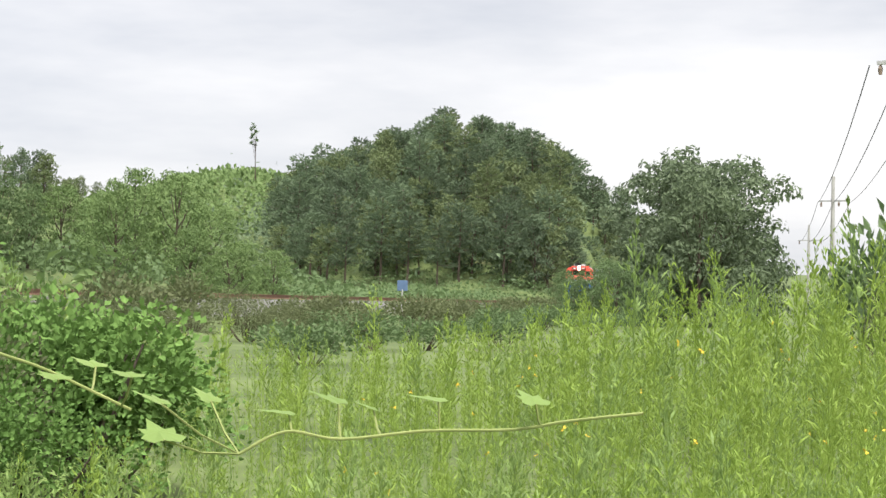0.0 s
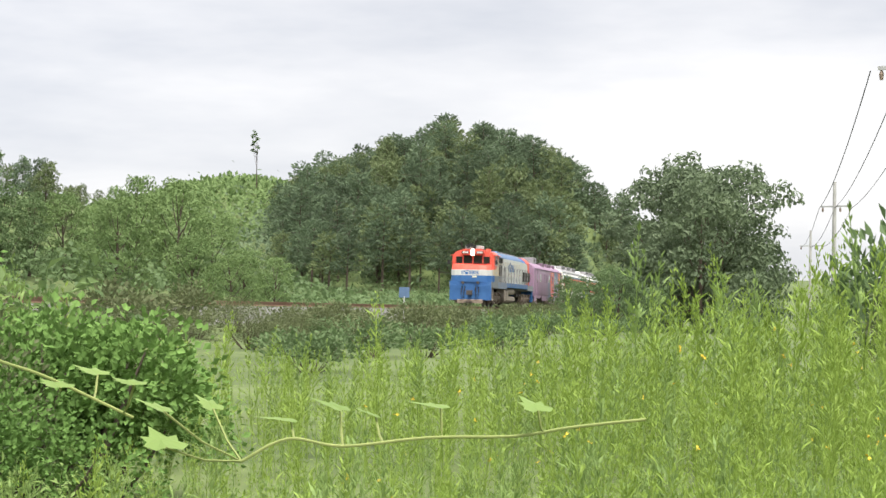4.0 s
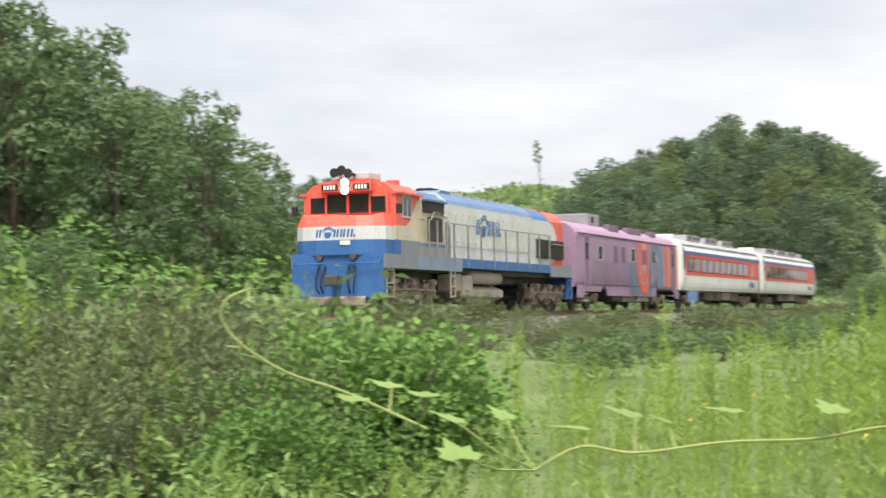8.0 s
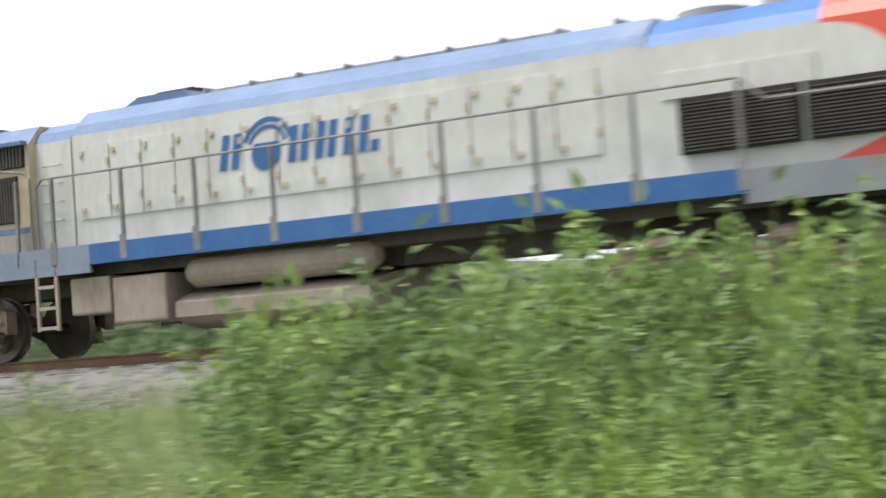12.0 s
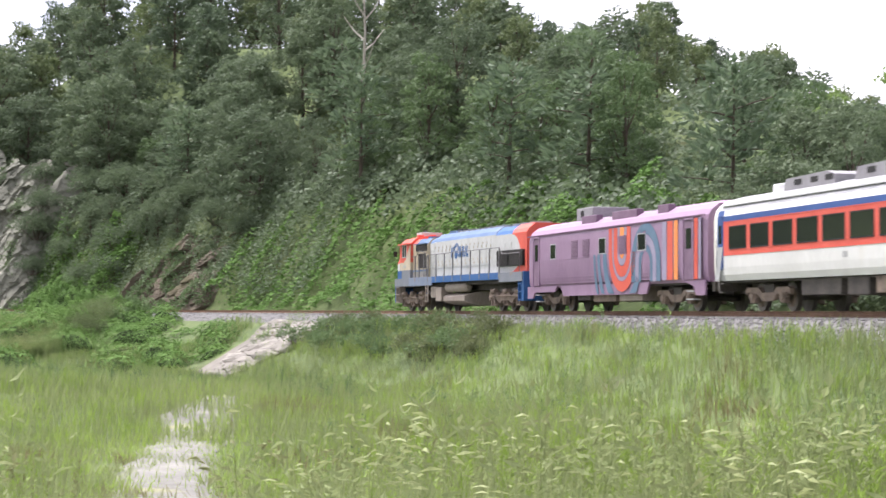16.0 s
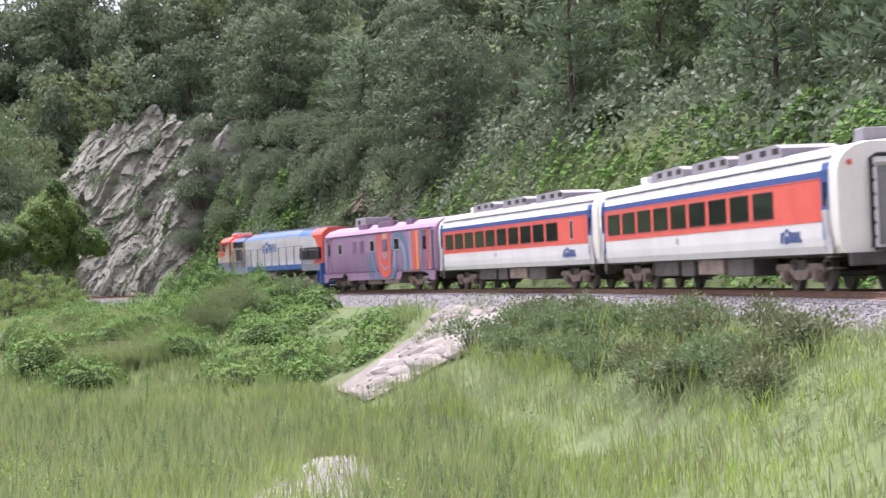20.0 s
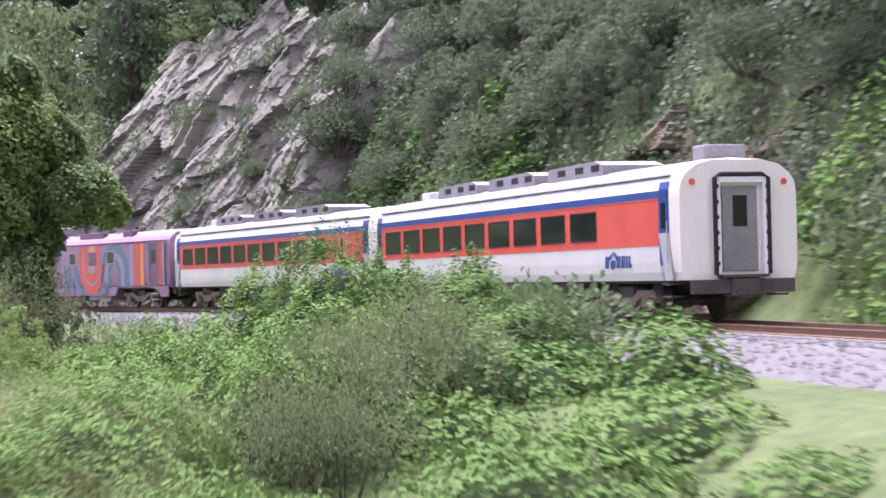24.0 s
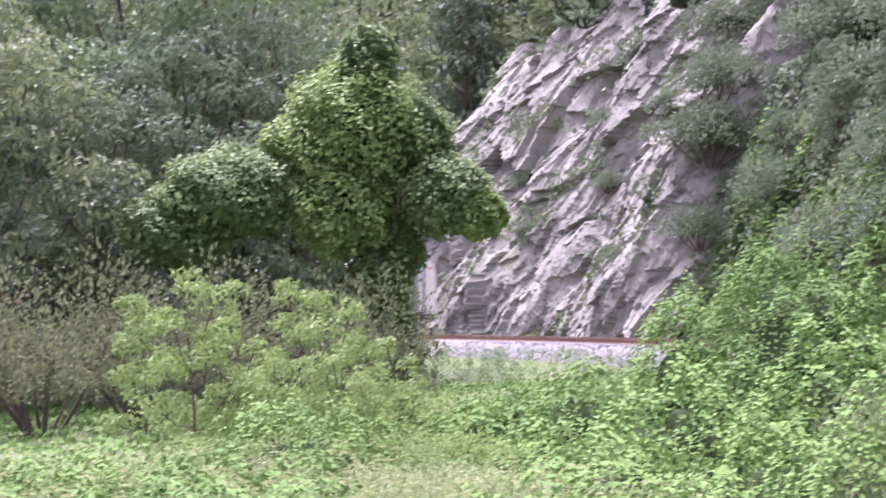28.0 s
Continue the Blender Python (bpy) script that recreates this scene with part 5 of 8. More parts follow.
def along(offsets, s0, s1, step, name, mats, mi=None, smooth=False):
    """A strip along the track: offsets are (distance to the left, height) across it."""
    ss = np.arange(s0, s1 + 0.01, step)
    x, y, z, h = track(ss)
    lx, ly = -np.sin(h), np.cos(h)
    rows = [np.stack([x + lx * o, y + ly * o, z + dz], -1) for o, dz in offsets]
    v = np.stack(rows, 1).reshape(-1, 3)
    k = len(offsets)
    i, j = np.meshgrid(np.arange(len(ss) - 1), np.arange(k - 1), indexing="ij")
    a = (i * k + j).ravel()
    q = np.stack([a, a + k, a + k + 1, a + 1], -1)
    index = None if mi is None else np.tile(mi, len(ss) - 1)
    return new(name, grid_mesh(name, v, q, mats, smooth, index))


S0, S1 = -255, 228
bed = tagged(along([(-3.0, -0.80), (-1.75, -0.24), (-1.2, -0.20), (1.2, -0.20), (1.75, -0.24), (3.0, -0.80)], S0, S1, 2.0, "ballast_bed", ballast_mat), "grey crushed-stone ballast bed of the railway", "ballast", kind="structure")
rng = np.random.default_rng(3)
# loose stones on the ballast shoulder, thickest where the camera is near
n_st = 9000
st_s = np.concatenate([rng.uniform(20, 95, n_st), rng.uniform(-40, 20, 3000), rng.uniform(95, 190, 4000)])
st_o = rng.uniform(0.9, 3.0, len(st_s))
tx, ty, tz, th = track(st_s)
base = np.stack([tx - np.sin(th) * st_o, ty + np.cos(th) * st_o, tz + np.where(st_o < 1.75, -0.22, -0.24 - (st_o - 1.75) * 0.448)], -1)
r_st = rng.uniform(0.035, 0.085, len(st_s))[:, None, None]
octa = np.array([(1, 0, 0), (-1, 0, 0), (0, 1, 0), (0, -1, 0), (0, 0, 0.8), (0, 0, -0.8)], float)
sv = base[:, None, :] + (octa[None] * rng.uniform(0.55, 1.25, (len(st_s), 6, 1))) * r_st
st_f = np.array([(0, 2, 4), (2, 1, 4), (1, 3, 4), (3, 0, 4), (2, 0, 5), (1, 2, 5), (3, 1, 5), (0, 3, 5)])
sq = (np.arange(len(st_s))[:, None, None] * 6 + st_f[None]).reshape(-1, 3)
tagged(new("ballast_stones", grid_mesh("ballast_stones", sv.reshape(-1, 3), sq, ballast_mat)), "loose grey crushed stones on the ballast shoulder", "ballast", kind="stuff")

for side, nm in ((0.755, "rail"), (-0.755, "rail")):
    o = side
    rail = along([(o - 0.065, -0.165), (o - 0.065, -0.15), (o - 0.012, -0.13), (o - 0.012, -0.04), (o - 0.035, -0.03), (o - 0.035, 0.0), (o + 0.035, 0.0), (o + 0.035, -0.03), (o + 0.012, -0.04), (o + 0.012, -0.13), (o + 0.065, -0.15), (o + 0.065, -0.165)],
                 S0, S1, 2.0, nm, [rail_side, rail_top], [0, 0, 0, 0, 0, 1, 0, 0, 0, 0, 0])
    tagged(rail, "steel rail with rusty sides and a polished head", "rail", "rails of the track", kind="structure")
sl = Shape()
sl.slab([(-0.13, -0.34), (0.13, -0.34), (0.10, -0.165), (-0.10, -0.165)], -1.2, 1.2)
sl_mesh = sl.mesh("sleeper", sleeper_mat)
line = tagged(new("sleepers"), "row of concrete sleepers under the rails", "sleepers", kind="structure")
for s in np.arange(0, 178, 0.62):
    x, y, z, h = track(s)
    ob = new("sleeper", sl_mesh)
    ob.parent = line
    ob.matrix_basis = Matrix.Translation((float(x), float(y), float(z))) @ Matrix.Rotation(float(h), 4, "Z")

# ---------------------------------------------------------------- leaves
BAKED, TALL, FINE = {}, {}, {}


def unit(v):
    return v / np.maximum(np.linalg.norm(v, axis=-1, keepdims=True), 1e-9)


def leaves(p, d, size, width, rng, face=None, jitter=0.5, curl=0.12, uneven=0.45):
    """A leaf of four corners at each point p along d; face: the way its flat side looks."""
    n = len(p)
    d = unit(d + jitter * rng.normal(size=(n, 3)))
    f = rng.normal(size=(n, 3)) if face is None else face + uneven * rng.normal(size=(n, 3))
    side = unit(np.cross(d, f))
    nrm = np.cross(side, d)
    size = np.broadcast_to(np.asarray(size, float), (n,))[:, None]
    half = size * np.broadcast_to(np.asarray(width, float), (n,))[:, None] / 2
    a = p
    b = p + d * size * 0.45 + side * half + nrm * size * curl
    c = p + d * size
    e = p + d * size * 0.45 - side * half + nrm * size * curl
    v = np.stack([a, b, c, e], 1).reshape(-1, 3)
    q = np.arange(4 * n).reshape(n, 4)
    return v, q


def merged(parts):
    vs, qs, n = [], [], 0
    for v, q in parts:
        vs.append(v)
        qs.append(q + n)
        n += len(v)
    return np.concatenate(vs), np.concatenate(qs)


def tube_np(points, radii, n=5):
    """A tapered tube as quads, from numpy rows of points."""
    pts = np.asarray(points, float)
    way = unit(np.gradient(pts, axis=0))
    side = unit(np.cross(way, np.array([0.3, 0.9, 0.1])))
    up = np.cross(side, way)
    ang = np.arange(n) * 2 * np.pi / n
    v = (pts[:, None] + (side[:, None] * np.cos(ang)[None, :, None] + up[:, None] * np.sin(ang)[None, :, None]) * np.asarray(radii)[:, None, None]).reshape(-1, 3)
    i, j = np.meshgrid(np.arange(len(pts) - 1), np.arange(n), indexing="ij")
    q = np.stack([i * n + j, i * n + (j + 1) % n, (i + 1) * n + (j + 1) % n, (i + 1) * n + j], -1).reshape(-1, 4)
    return v, q


def sphere_dirs(n, rng):
    return unit(rng.normal(size=(n, 3)))


def broad_crown(rng, h, r, count, size, lobes=14, low=0.3):
    """Lobed crown between low*h and h, with gaps; returns leaves and the middles of the lobes."""
    mids, rad = [], []
    for k in range(lobes):
        z = low + (1 - low) * (k + 0.5) / lobes
        reach = r * (0.35 + 0.65 * math.sin(math.pi * min(1, 0.15 + 0.85 * ((z - low) / (1 - low)) ** 0.8) ** 0.9)) * rng.uniform(0.55, 1.0)
        a = k * 2.4 + rng.uniform(-0.4, 0.4)
        mids.append((reach * 0.75 * math.cos(a), reach * 0.75 * math.sin(a), z * h))
        rad.append(r * rng.uniform(0.30, 0.48))
    mids, rad = np.array(mids), np.array(rad)
    rad[-1] *= 0.8
    # every lobe carries smaller sprays, most of them on its upper and outer side
    k = 6
    way = sphere_dirs(lobes * k, rng) + np.repeat(unit(mids * np.array([1, 1, 0.0]) + 1e-6), k, 0) * 0.5 + np.array([0, 0, 0.45])
    sprays = np.repeat(mids, k, 0) + unit(way) * np.repeat(rad, k)[:, None] * rng.uniform(0.55, 1.0, (lobes * k, 1)) * np.array([1, 1, 0.85])
    spray_rad = np.repeat(rad, k) * rng.uniform(0.26, 0.52, lobes * k)
    all_mids, all_rad = np.concatenate([mids, sprays]), np.concatenate([rad * 0.8, spray_rad])
    chance = all_rad ** 1.6
    pick = rng.choice(len(all_mids), count, p=chance / chance.sum())
    d = sphere_dirs(count, rng)
    d[:, 2] = np.abs(d[:, 2]) * 0.95 - 0.30
    d = unit(d)
    p = all_mids[pick] + d * (all_rad[pick] * rng.uniform(0.55, 1.12, count) ** 0.6)[:, None] * np.array([1, 1, 0.66])
    face = d + np.array([0, 0, 0.8])
    axis = unit(np.cross(d, rng.normal(size=(count, 3)))) + np.array([0, 0, -0.35])
    return leaves(p, axis, rng.uniform(0.6, 1.35, count) * size, 0.56, rng, face=face, jitter=0.3), mids


def tree_meshes(name, seed, h, r, count, size, leaf, lobes=14, low=0.3, trunk_r=0.16):
    rng = np.random.default_rng(seed)
    (v, q), mids = broad_crown(rng, h, r, count, size, lobes, low)
    crown = grid_mesh(name + "_crown", v, q, leaf)
    bend = rng.normal(size=2) * 0.25
    zs = np.linspace(0, 1, 7)
    stem = np.stack([bend[0] * zs ** 2, bend[1] * zs ** 2, zs * h * 0.86], -1)
    wood = [tube_np(stem, trunk_r * (1.15 - zs), 6)]
    for m in mids[::1]:
        f = max(0.22, m[2] / h - 0.24)
        a = np.array([bend[0] * f ** 2, bend[1] * f ** 2, f * h * 0.9])
        mid = (a + m) / 2 + np.array([0, 0, -0.1 * r])
        wood.append(tube_np(np.stack([a, mid, m]), [trunk_r * 0.38, trunk_r * 0.26, 0.02], 4))
    tv, tq = merged(wood)
    trunk = grid_mesh(name + "_trunk", tv, tq, bark, smooth=True)
    BAKED[trunk.name] = (tv, tq, v, q)
    TALL[trunk.name] = float(v[:, 2].max())
    return trunk, crown


def pine_meshes(name, seed, h, r, count, size, leaf):
    """A red pine: bare leaning trunk, flat pads of needles."""
    rng = np.random.default_rng(seed)
    pads = []
    wood = []
    zs = np.linspace(0, 1, 8)
    bend = rng.normal(size=2) * 0.4
    stem = np.stack([bend[0] * zs ** 1.6, bend[1] * zs ** 1.6, zs * h * 0.95], -1)
    wood.append(tube_np(stem, 0.16 * (1.1 - zs), 6))
    for k in range(15):
        f = 0.34 + 0.64 * (k / 14)
        reach = r * (1.05 - 0.8 * (f - 0.34)) * rng.uniform(0.5, 1.0)
        a = k * 2.4 + rng.uniform(-0.5, 0.5)
        root = np.array([bend[0] * f ** 1.6, bend[1] * f ** 1.6, f * h * 0.95])
        tip = root + np.array([reach * math.cos(a), reach * math.sin(a), rng.uniform(0.0, 0.5)])
        if k > 11:
            tip = root + np.array([0.3 * reach * math.cos(a), 0.3 * reach * math.sin(a), 0.25])
        wood.append(tube_np(np.stack([root, (root + tip) / 2 + [0, 0, 0.05], tip]), [0.05, 0.035, 0.015], 4))
        pads.append((tip * 0.7 + root * 0.3 if k < 12 else tip, r * rng.uniform(0.26, 0.42)))
    mids = np.array([p[0] for p in pads])
    rad = np.array([p[1] for p in pads])
    pick = rng.integers(0, len(pads), count)
    d = sphere_dirs(count, rng) * np.array([1.25, 1.25, 0.42])
    p = mids[pick] + d * rad[pick][:, None] * rng.uniform(0.35, 1.0, (count, 1)) ** 0.5
    axis = d * np.array([1, 1, 0.3]) + np.array([0, 0, 0.45])
    v, q = leaves(p, axis, rng.uniform(0.7, 1.3, count) * size, 0.42, rng, jitter=0.35)
    tv, tq = merged(wood)
    trunk = grid_mesh(name + "_trunk", tv, tq, bark, smooth=True)
    BAKED[trunk.name] = (tv, tq, v, q)
    TALL[trunk.name] = float(v[:, 2].max())
    return trunk, grid_mesh(name + "_crown", v, q, leaf)


def make_tree(meshes, m, label, category="tree", group="", name="tree"):
    e = tagged(new(name), label, category, group)
    e.matrix_basis = m
    for nm, me in zip(("trunk", "crown"), meshes):
        ob = new(nm, me)
        ob.parent = e
    return e


broad = [tree_meshes("broadleaf", 10 + k, h, r, n, sz, leaf_dark, lobes, low) for k, (h, r, n, sz, lobes, low) in enumerate(
    ((9.5, 3.8, 2600, 0.50, 18, 0.10), (11.0, 3.5, 2600, 0.48, 20, 0.12), (8.0, 3.6, 2400, 0.48, 16, 0.08), (12.0, 4.0, 2700, 0.52, 20, 0.16), (9.0, 3.2, 2300, 0.46, 16, 0.10)))]
mids_ = [tree_meshes("young_broadleaf", 30 + k, h, r, n, sz, leaf_mid, lobes, low) for k, (h, r, n, sz, lobes, low) in enumerate(
    ((7.0, 2.8, 1900, 0.38, 16, 0.06), (8.0, 2.5, 1800, 0.36, 15, 0.12), (6.0, 3.0, 1900, 0.38, 16, 0.04)))]
pines = [pine_meshes("pine", 50 + k, h, r, n, 0.55, leaf_pine) for k, (h, r, n) in enumerate(((9.0, 2.8, 760), (8.0, 3.0, 760), (10.0, 2.7, 760), (7.0, 2.8, 700)))]


# the same kinds with smaller and more leaves, for trees that stand near
for k, (h, r, n, sz, lobes, low) in enumerate(((9.0, 4.1, 7200, 0.29, 17, 0.12), (10.0, 3.9, 7200, 0.28, 19, 0.14), (8.0, 4.1, 6800, 0.28, 16, 0.08), (10.5, 4.2, 7600, 0.29, 20, 0.16), (8.5, 3.6, 6500, 0.28, 16, 0.10))):
    FINE[broad[k][0].name] = tree_meshes("fine_broadleaf", 110 + k, h, r, n, sz, leaf_dark, lobes, low)
for k, (h, r, n, sz, lobes, low) in enumerate(((7.0, 2.8, 5200, 0.22, 20, 0.06), (8.0, 2.5, 5000, 0.21, 19, 0.12), (6.0, 3.0, 5200, 0.22, 20, 0.04))):
    FINE[mids_[k][0].name] = tree_meshes("fine_young_broadleaf", 130 + k, h, r, n, sz, leaf_mid, lobes, low)


def stand(mesh_list, x, y, scale, label, group, rng, name="tree", sink=0.15, lift=0.0):
    z = float(ground(x, y)) - sink + lift
    m = Matrix.Translation((x, y, z)) @ Matrix.Rotation(rng.uniform(0, 6.28), 4, "Z") @ Matrix.Diagonal((scale, scale, scale * rng.uniform(0.9, 1.12), 1))
    pick = mesh_list[int(rng.integers(0, len(mesh_list)))]
    return make_tree(FINE.get(pick[0].name, pick), m, label, "tree", group, name)


def forest(box, spacing, keep, kinds, label, group, seed, scale=(0.85, 1.2), name="tree", limit=290, joined=None, leaf=None, fit=None):
    """Trees on a jittered grid over box (x0, x1, y0, y1), where keep(x, y, d) holds; d is the distance to the track.
    Those for which joined(x, y, d) holds stand far off and become one mesh."""
    rng = np.random.default_rng(seed)
    x0, x1, y0, y1 = box
    xs, ys = np.meshgrid(np.arange(x0, x1, spacing), np.arange(y0, y1, spacing), indexing="ij")
    spots = np.stack([xs.ravel(), ys.ravel()], -1)
    spots = spots + rng.uniform(-0.42, 0.42, spots.shape) * spacing
    d, s = off_track(spots[:, 0], spots[:, 1])
    gz = ground(spots[:, 0], spots[:, 1])
    ok = [k for k in range(len(spots)) if keep(spots[k, 0], spots[k, 1], d[k], gz[k])]
    vs, qs, mi, n = [], [], [], 0
    for k in ok:
        x, y, z = float(spots[k, 0]), float(spots[k, 1]), float(gz[k]) - 0.15
        size, turn, tall = float(rng.uniform(*scale)) * (fit(x, y) if fit else 1.0), rng.uniform(0, 6.28), rng.uniform(0.9, 1.12)
        pick = kinds[int(rng.integers(0, len(kinds)))]
        lie = -0.09 + math.hypot(x, y) * math.tan(radians(float(np.interp(math.degrees(math.atan2(x, y)), SKY_AZ, SKY_EL)) + rng.uniform(-0.5, 0.12)))
        size = min(size, (lie - z) / (TALL[pick[0].name] * tall))
        if size < 0.28:
            continue
        if joined and joined(x, y, d[k]):
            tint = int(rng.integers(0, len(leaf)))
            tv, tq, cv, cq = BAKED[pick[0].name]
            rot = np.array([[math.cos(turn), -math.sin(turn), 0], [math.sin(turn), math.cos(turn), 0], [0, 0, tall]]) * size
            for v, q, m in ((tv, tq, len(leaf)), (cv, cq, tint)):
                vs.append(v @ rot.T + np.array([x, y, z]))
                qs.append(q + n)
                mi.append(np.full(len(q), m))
                n += len(v)
        else:
            m = Matrix.Translation((x, y, z)) @ Matrix.Rotation(turn, 4, "Z") @ Matrix.Diagonal((size, size, size * tall, 1))
            make_tree(FINE.get(pick[0].name, pick), m, label, "tree", group, name)
    if vs:
        me = grid_mesh("far_" + name + "s", np.concatenate(vs), np.concatenate(qs), [*leaf, bark], index=np.concatenate(mi))
        tagged(new("far_" + name + "s", me), "far off " + label, "trees", kind="stuff")
    return len(ok)

# ---------------------------------------------------------------- forests and hills
def bearing(x, y):
    return math.degrees(math.atan2(x, y))


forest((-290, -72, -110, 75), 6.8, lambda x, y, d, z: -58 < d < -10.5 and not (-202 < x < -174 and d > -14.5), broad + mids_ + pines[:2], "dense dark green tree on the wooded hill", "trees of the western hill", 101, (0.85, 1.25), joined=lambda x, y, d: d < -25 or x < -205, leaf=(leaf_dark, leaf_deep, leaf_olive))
forest((-100, -38, 25, 95), 7.0, lambda x, y, d, z: -70 < d < (-26 if bearing(x, y) > -66 else -17) and -70 < bearing(x, y) < -50, mids_ + broad[:3], "leafy green tree at the foot of the hill", "trees at the hill foot", 102, (0.42, 0.62), joined=lambda x, y, d: d < -40, leaf=(leaf_mid, leaf_dark))
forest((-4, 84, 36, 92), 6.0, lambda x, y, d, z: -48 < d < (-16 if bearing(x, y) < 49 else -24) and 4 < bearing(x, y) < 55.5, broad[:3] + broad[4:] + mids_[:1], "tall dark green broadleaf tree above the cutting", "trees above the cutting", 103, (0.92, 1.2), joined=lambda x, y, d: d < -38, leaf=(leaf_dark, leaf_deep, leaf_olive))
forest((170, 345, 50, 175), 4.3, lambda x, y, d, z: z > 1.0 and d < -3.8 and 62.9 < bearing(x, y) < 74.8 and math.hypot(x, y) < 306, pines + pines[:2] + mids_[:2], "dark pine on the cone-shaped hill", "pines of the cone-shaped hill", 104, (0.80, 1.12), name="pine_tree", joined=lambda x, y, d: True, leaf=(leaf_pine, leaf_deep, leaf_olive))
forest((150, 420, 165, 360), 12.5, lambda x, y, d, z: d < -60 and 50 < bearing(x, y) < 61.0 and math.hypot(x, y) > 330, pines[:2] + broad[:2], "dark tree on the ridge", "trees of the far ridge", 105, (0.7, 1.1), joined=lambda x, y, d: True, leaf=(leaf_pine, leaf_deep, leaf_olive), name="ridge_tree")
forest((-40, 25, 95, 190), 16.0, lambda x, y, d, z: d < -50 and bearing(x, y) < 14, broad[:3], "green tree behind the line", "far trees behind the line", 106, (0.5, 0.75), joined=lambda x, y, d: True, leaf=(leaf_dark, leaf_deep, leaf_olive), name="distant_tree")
rng = np.random.default_rng(7)


def single(kinds, az, r, scale, label, group="", lift=0.0, name="tree"):
    x, y = place(az, r)
    return stand(kinds, x, y, scale, label, group, rng, name, lift=lift)


# lone thin tree on the ridge, and a pine beside it
thin_trunk, thin_crown = tree_meshes("thin_tree", 77, 10.0, 0.75, 260, 0.36, leaf_mid, 9, 0.62, 0.10)
x, y = place(62.2, 330)
lone = make_tree((thin_trunk, thin_crown), Matrix.Translation((x, y, float(ground(x, y)) - 0.2)) @ Matrix.Rotation(radians(-7), 4, "Y") @ Matrix.Diagonal((1.1, 1.1, 1.1, 1)), "tall thin lone tree with leaves only near its top", "tree")
for az, r, s in ((63.2, 268, 0.9), (63.9, 262, 0.8)):
    single(pines, az, r, s, "dark pine on the shoulder of the hill", "pines of the shoulder", name="pine_tree")
# two round trees to the right of the line, and the bush that hides the curve
for az, r, s in ((75.3, 112, 1.22), (76.5, 108, 1.12), (76.0, 118, 1.26), (74.5, 128, 0.80), (77.2, 120, 0.66), (75.9, 104, 0.9), (74.9, 106, 0.7)):
    single(broad[:1] + broad[2:3], az, r, s, "round dense broadleaf tree beside the line", "round trees beside the line")
for az, r, s in ((72.6, 104, 0.52), (73.4, 102, 0.56), (72.1, 110, 0.42), (74.6, 100, 0.40), (71.9, 150, 0.6), (73.2, 150, 0.7)):
    single(mids_[2:], az, r, s, "light green bushy tree close to the rails", "bushy trees close to the rails")
for az, r, s in ((47.0, 66, 0.95), (48.4, 65, 0.84), (49.8, 66, 0.76), (51.2, 67, 0.68), (52.4, 68, 0.66), (53.6, 70, 0.56), (54.6, 72, 0.44), (55.4, 74, 0.34), (49.2, 58, 0.7), (51.8, 60, 0.62), (46.2, 60, 0.95), (45.0, 66, 1.15), (43.0, 64, 1.15), (41.0, 64, 1.2), (39.0, 64, 1.2), (52.6, 62, 0.45), (15.0, 60, 0.70), (17.5, 58, 0.78), (20.0, 58, 0.82), (22.5, 60, 0.92), (12.8, 62, 0.48)):
    single(mids_, az, r, s * 1.22, "dark broadleaf tree on the bank across the rails", "dark trees on the bank")
mids_light = [tree_meshes("young_tree", 140 + k, h, r, 5200, 0.22, leaf_young, 18, 0.05) for k, (h, r) in enumerate(((7.0, 2.9), (6.4, 3.1)))]
for az, r, s in ((57.4, 96, 0.62), (58.6, 92, 0.72), (59.8, 90, 0.75), (60.9, 96, 0.66), (61.9, 92, 0.50), (56.4, 84, 0.55), (62.8, 90, 0.42), (60.3, 82, 0.5), (61.5, 80, 0.45), (58.0, 78, 0.55)):
    single(mids_light, az, r, s * 0.98, "light green young tree on the bank across the rails", "young trees on the bank")
for az, r, s in ((-14, 35, 0.45), (-10, 34, 0.5), (-6, 35, 0.48), (-2, 36, 0.5), (2, 35, 0.45), (6, 36, 0.5), (10, 36, 0.48), (14, 36, 0.5), (18, 36, 0.5), (27, 36, 0.62), (29.5, 37, 0.70), (31.5, 36, 0.55), (25, 37, 0.5), (33.5, 38, 0.5), (45, 46, 0.45), (47.5, 47, 0.42)):
    single(mids_[2:], az, r, s, "yellowish green round bush behind the rails", "bushes behind the rails", name="bush")
airy = [tree_meshes("airy_tree", 150 + k, 8.0, 2.2, 1500, 0.22, leaf_light, 11, 0.25, 0.10) for k in range(2)]
for az, r, s in ((-65.0, 96, 1.45), (-63.3, 98, 1.2), (-62.0, 100, 1.2), (-60.9, 98, 1.0), (-67.6, 94, 1.1), (-57.0, 110, 0.9), (-58.5, 112, 0.85), (-55.4, 108, 1.0)):
    single(airy, az, r, s * 0.74, "light airy tree against the sky", "airy trees against the sky")
for az, r, s in ((-93.2, 216, 1.35), (-94.2, 222, 1.4), (-95.2, 228, 1.45), (-96.1, 232, 1.5), (-97.0, 238, 1.5), (-97.9, 244, 1.55), (-98.8, 250, 1.6), (-95.6, 240, 1.5), (-97.4, 252, 1.6)):
    single(broad, az, r, s, "tall dark tree at the west end of the wooded hill", "tall trees at the west end")
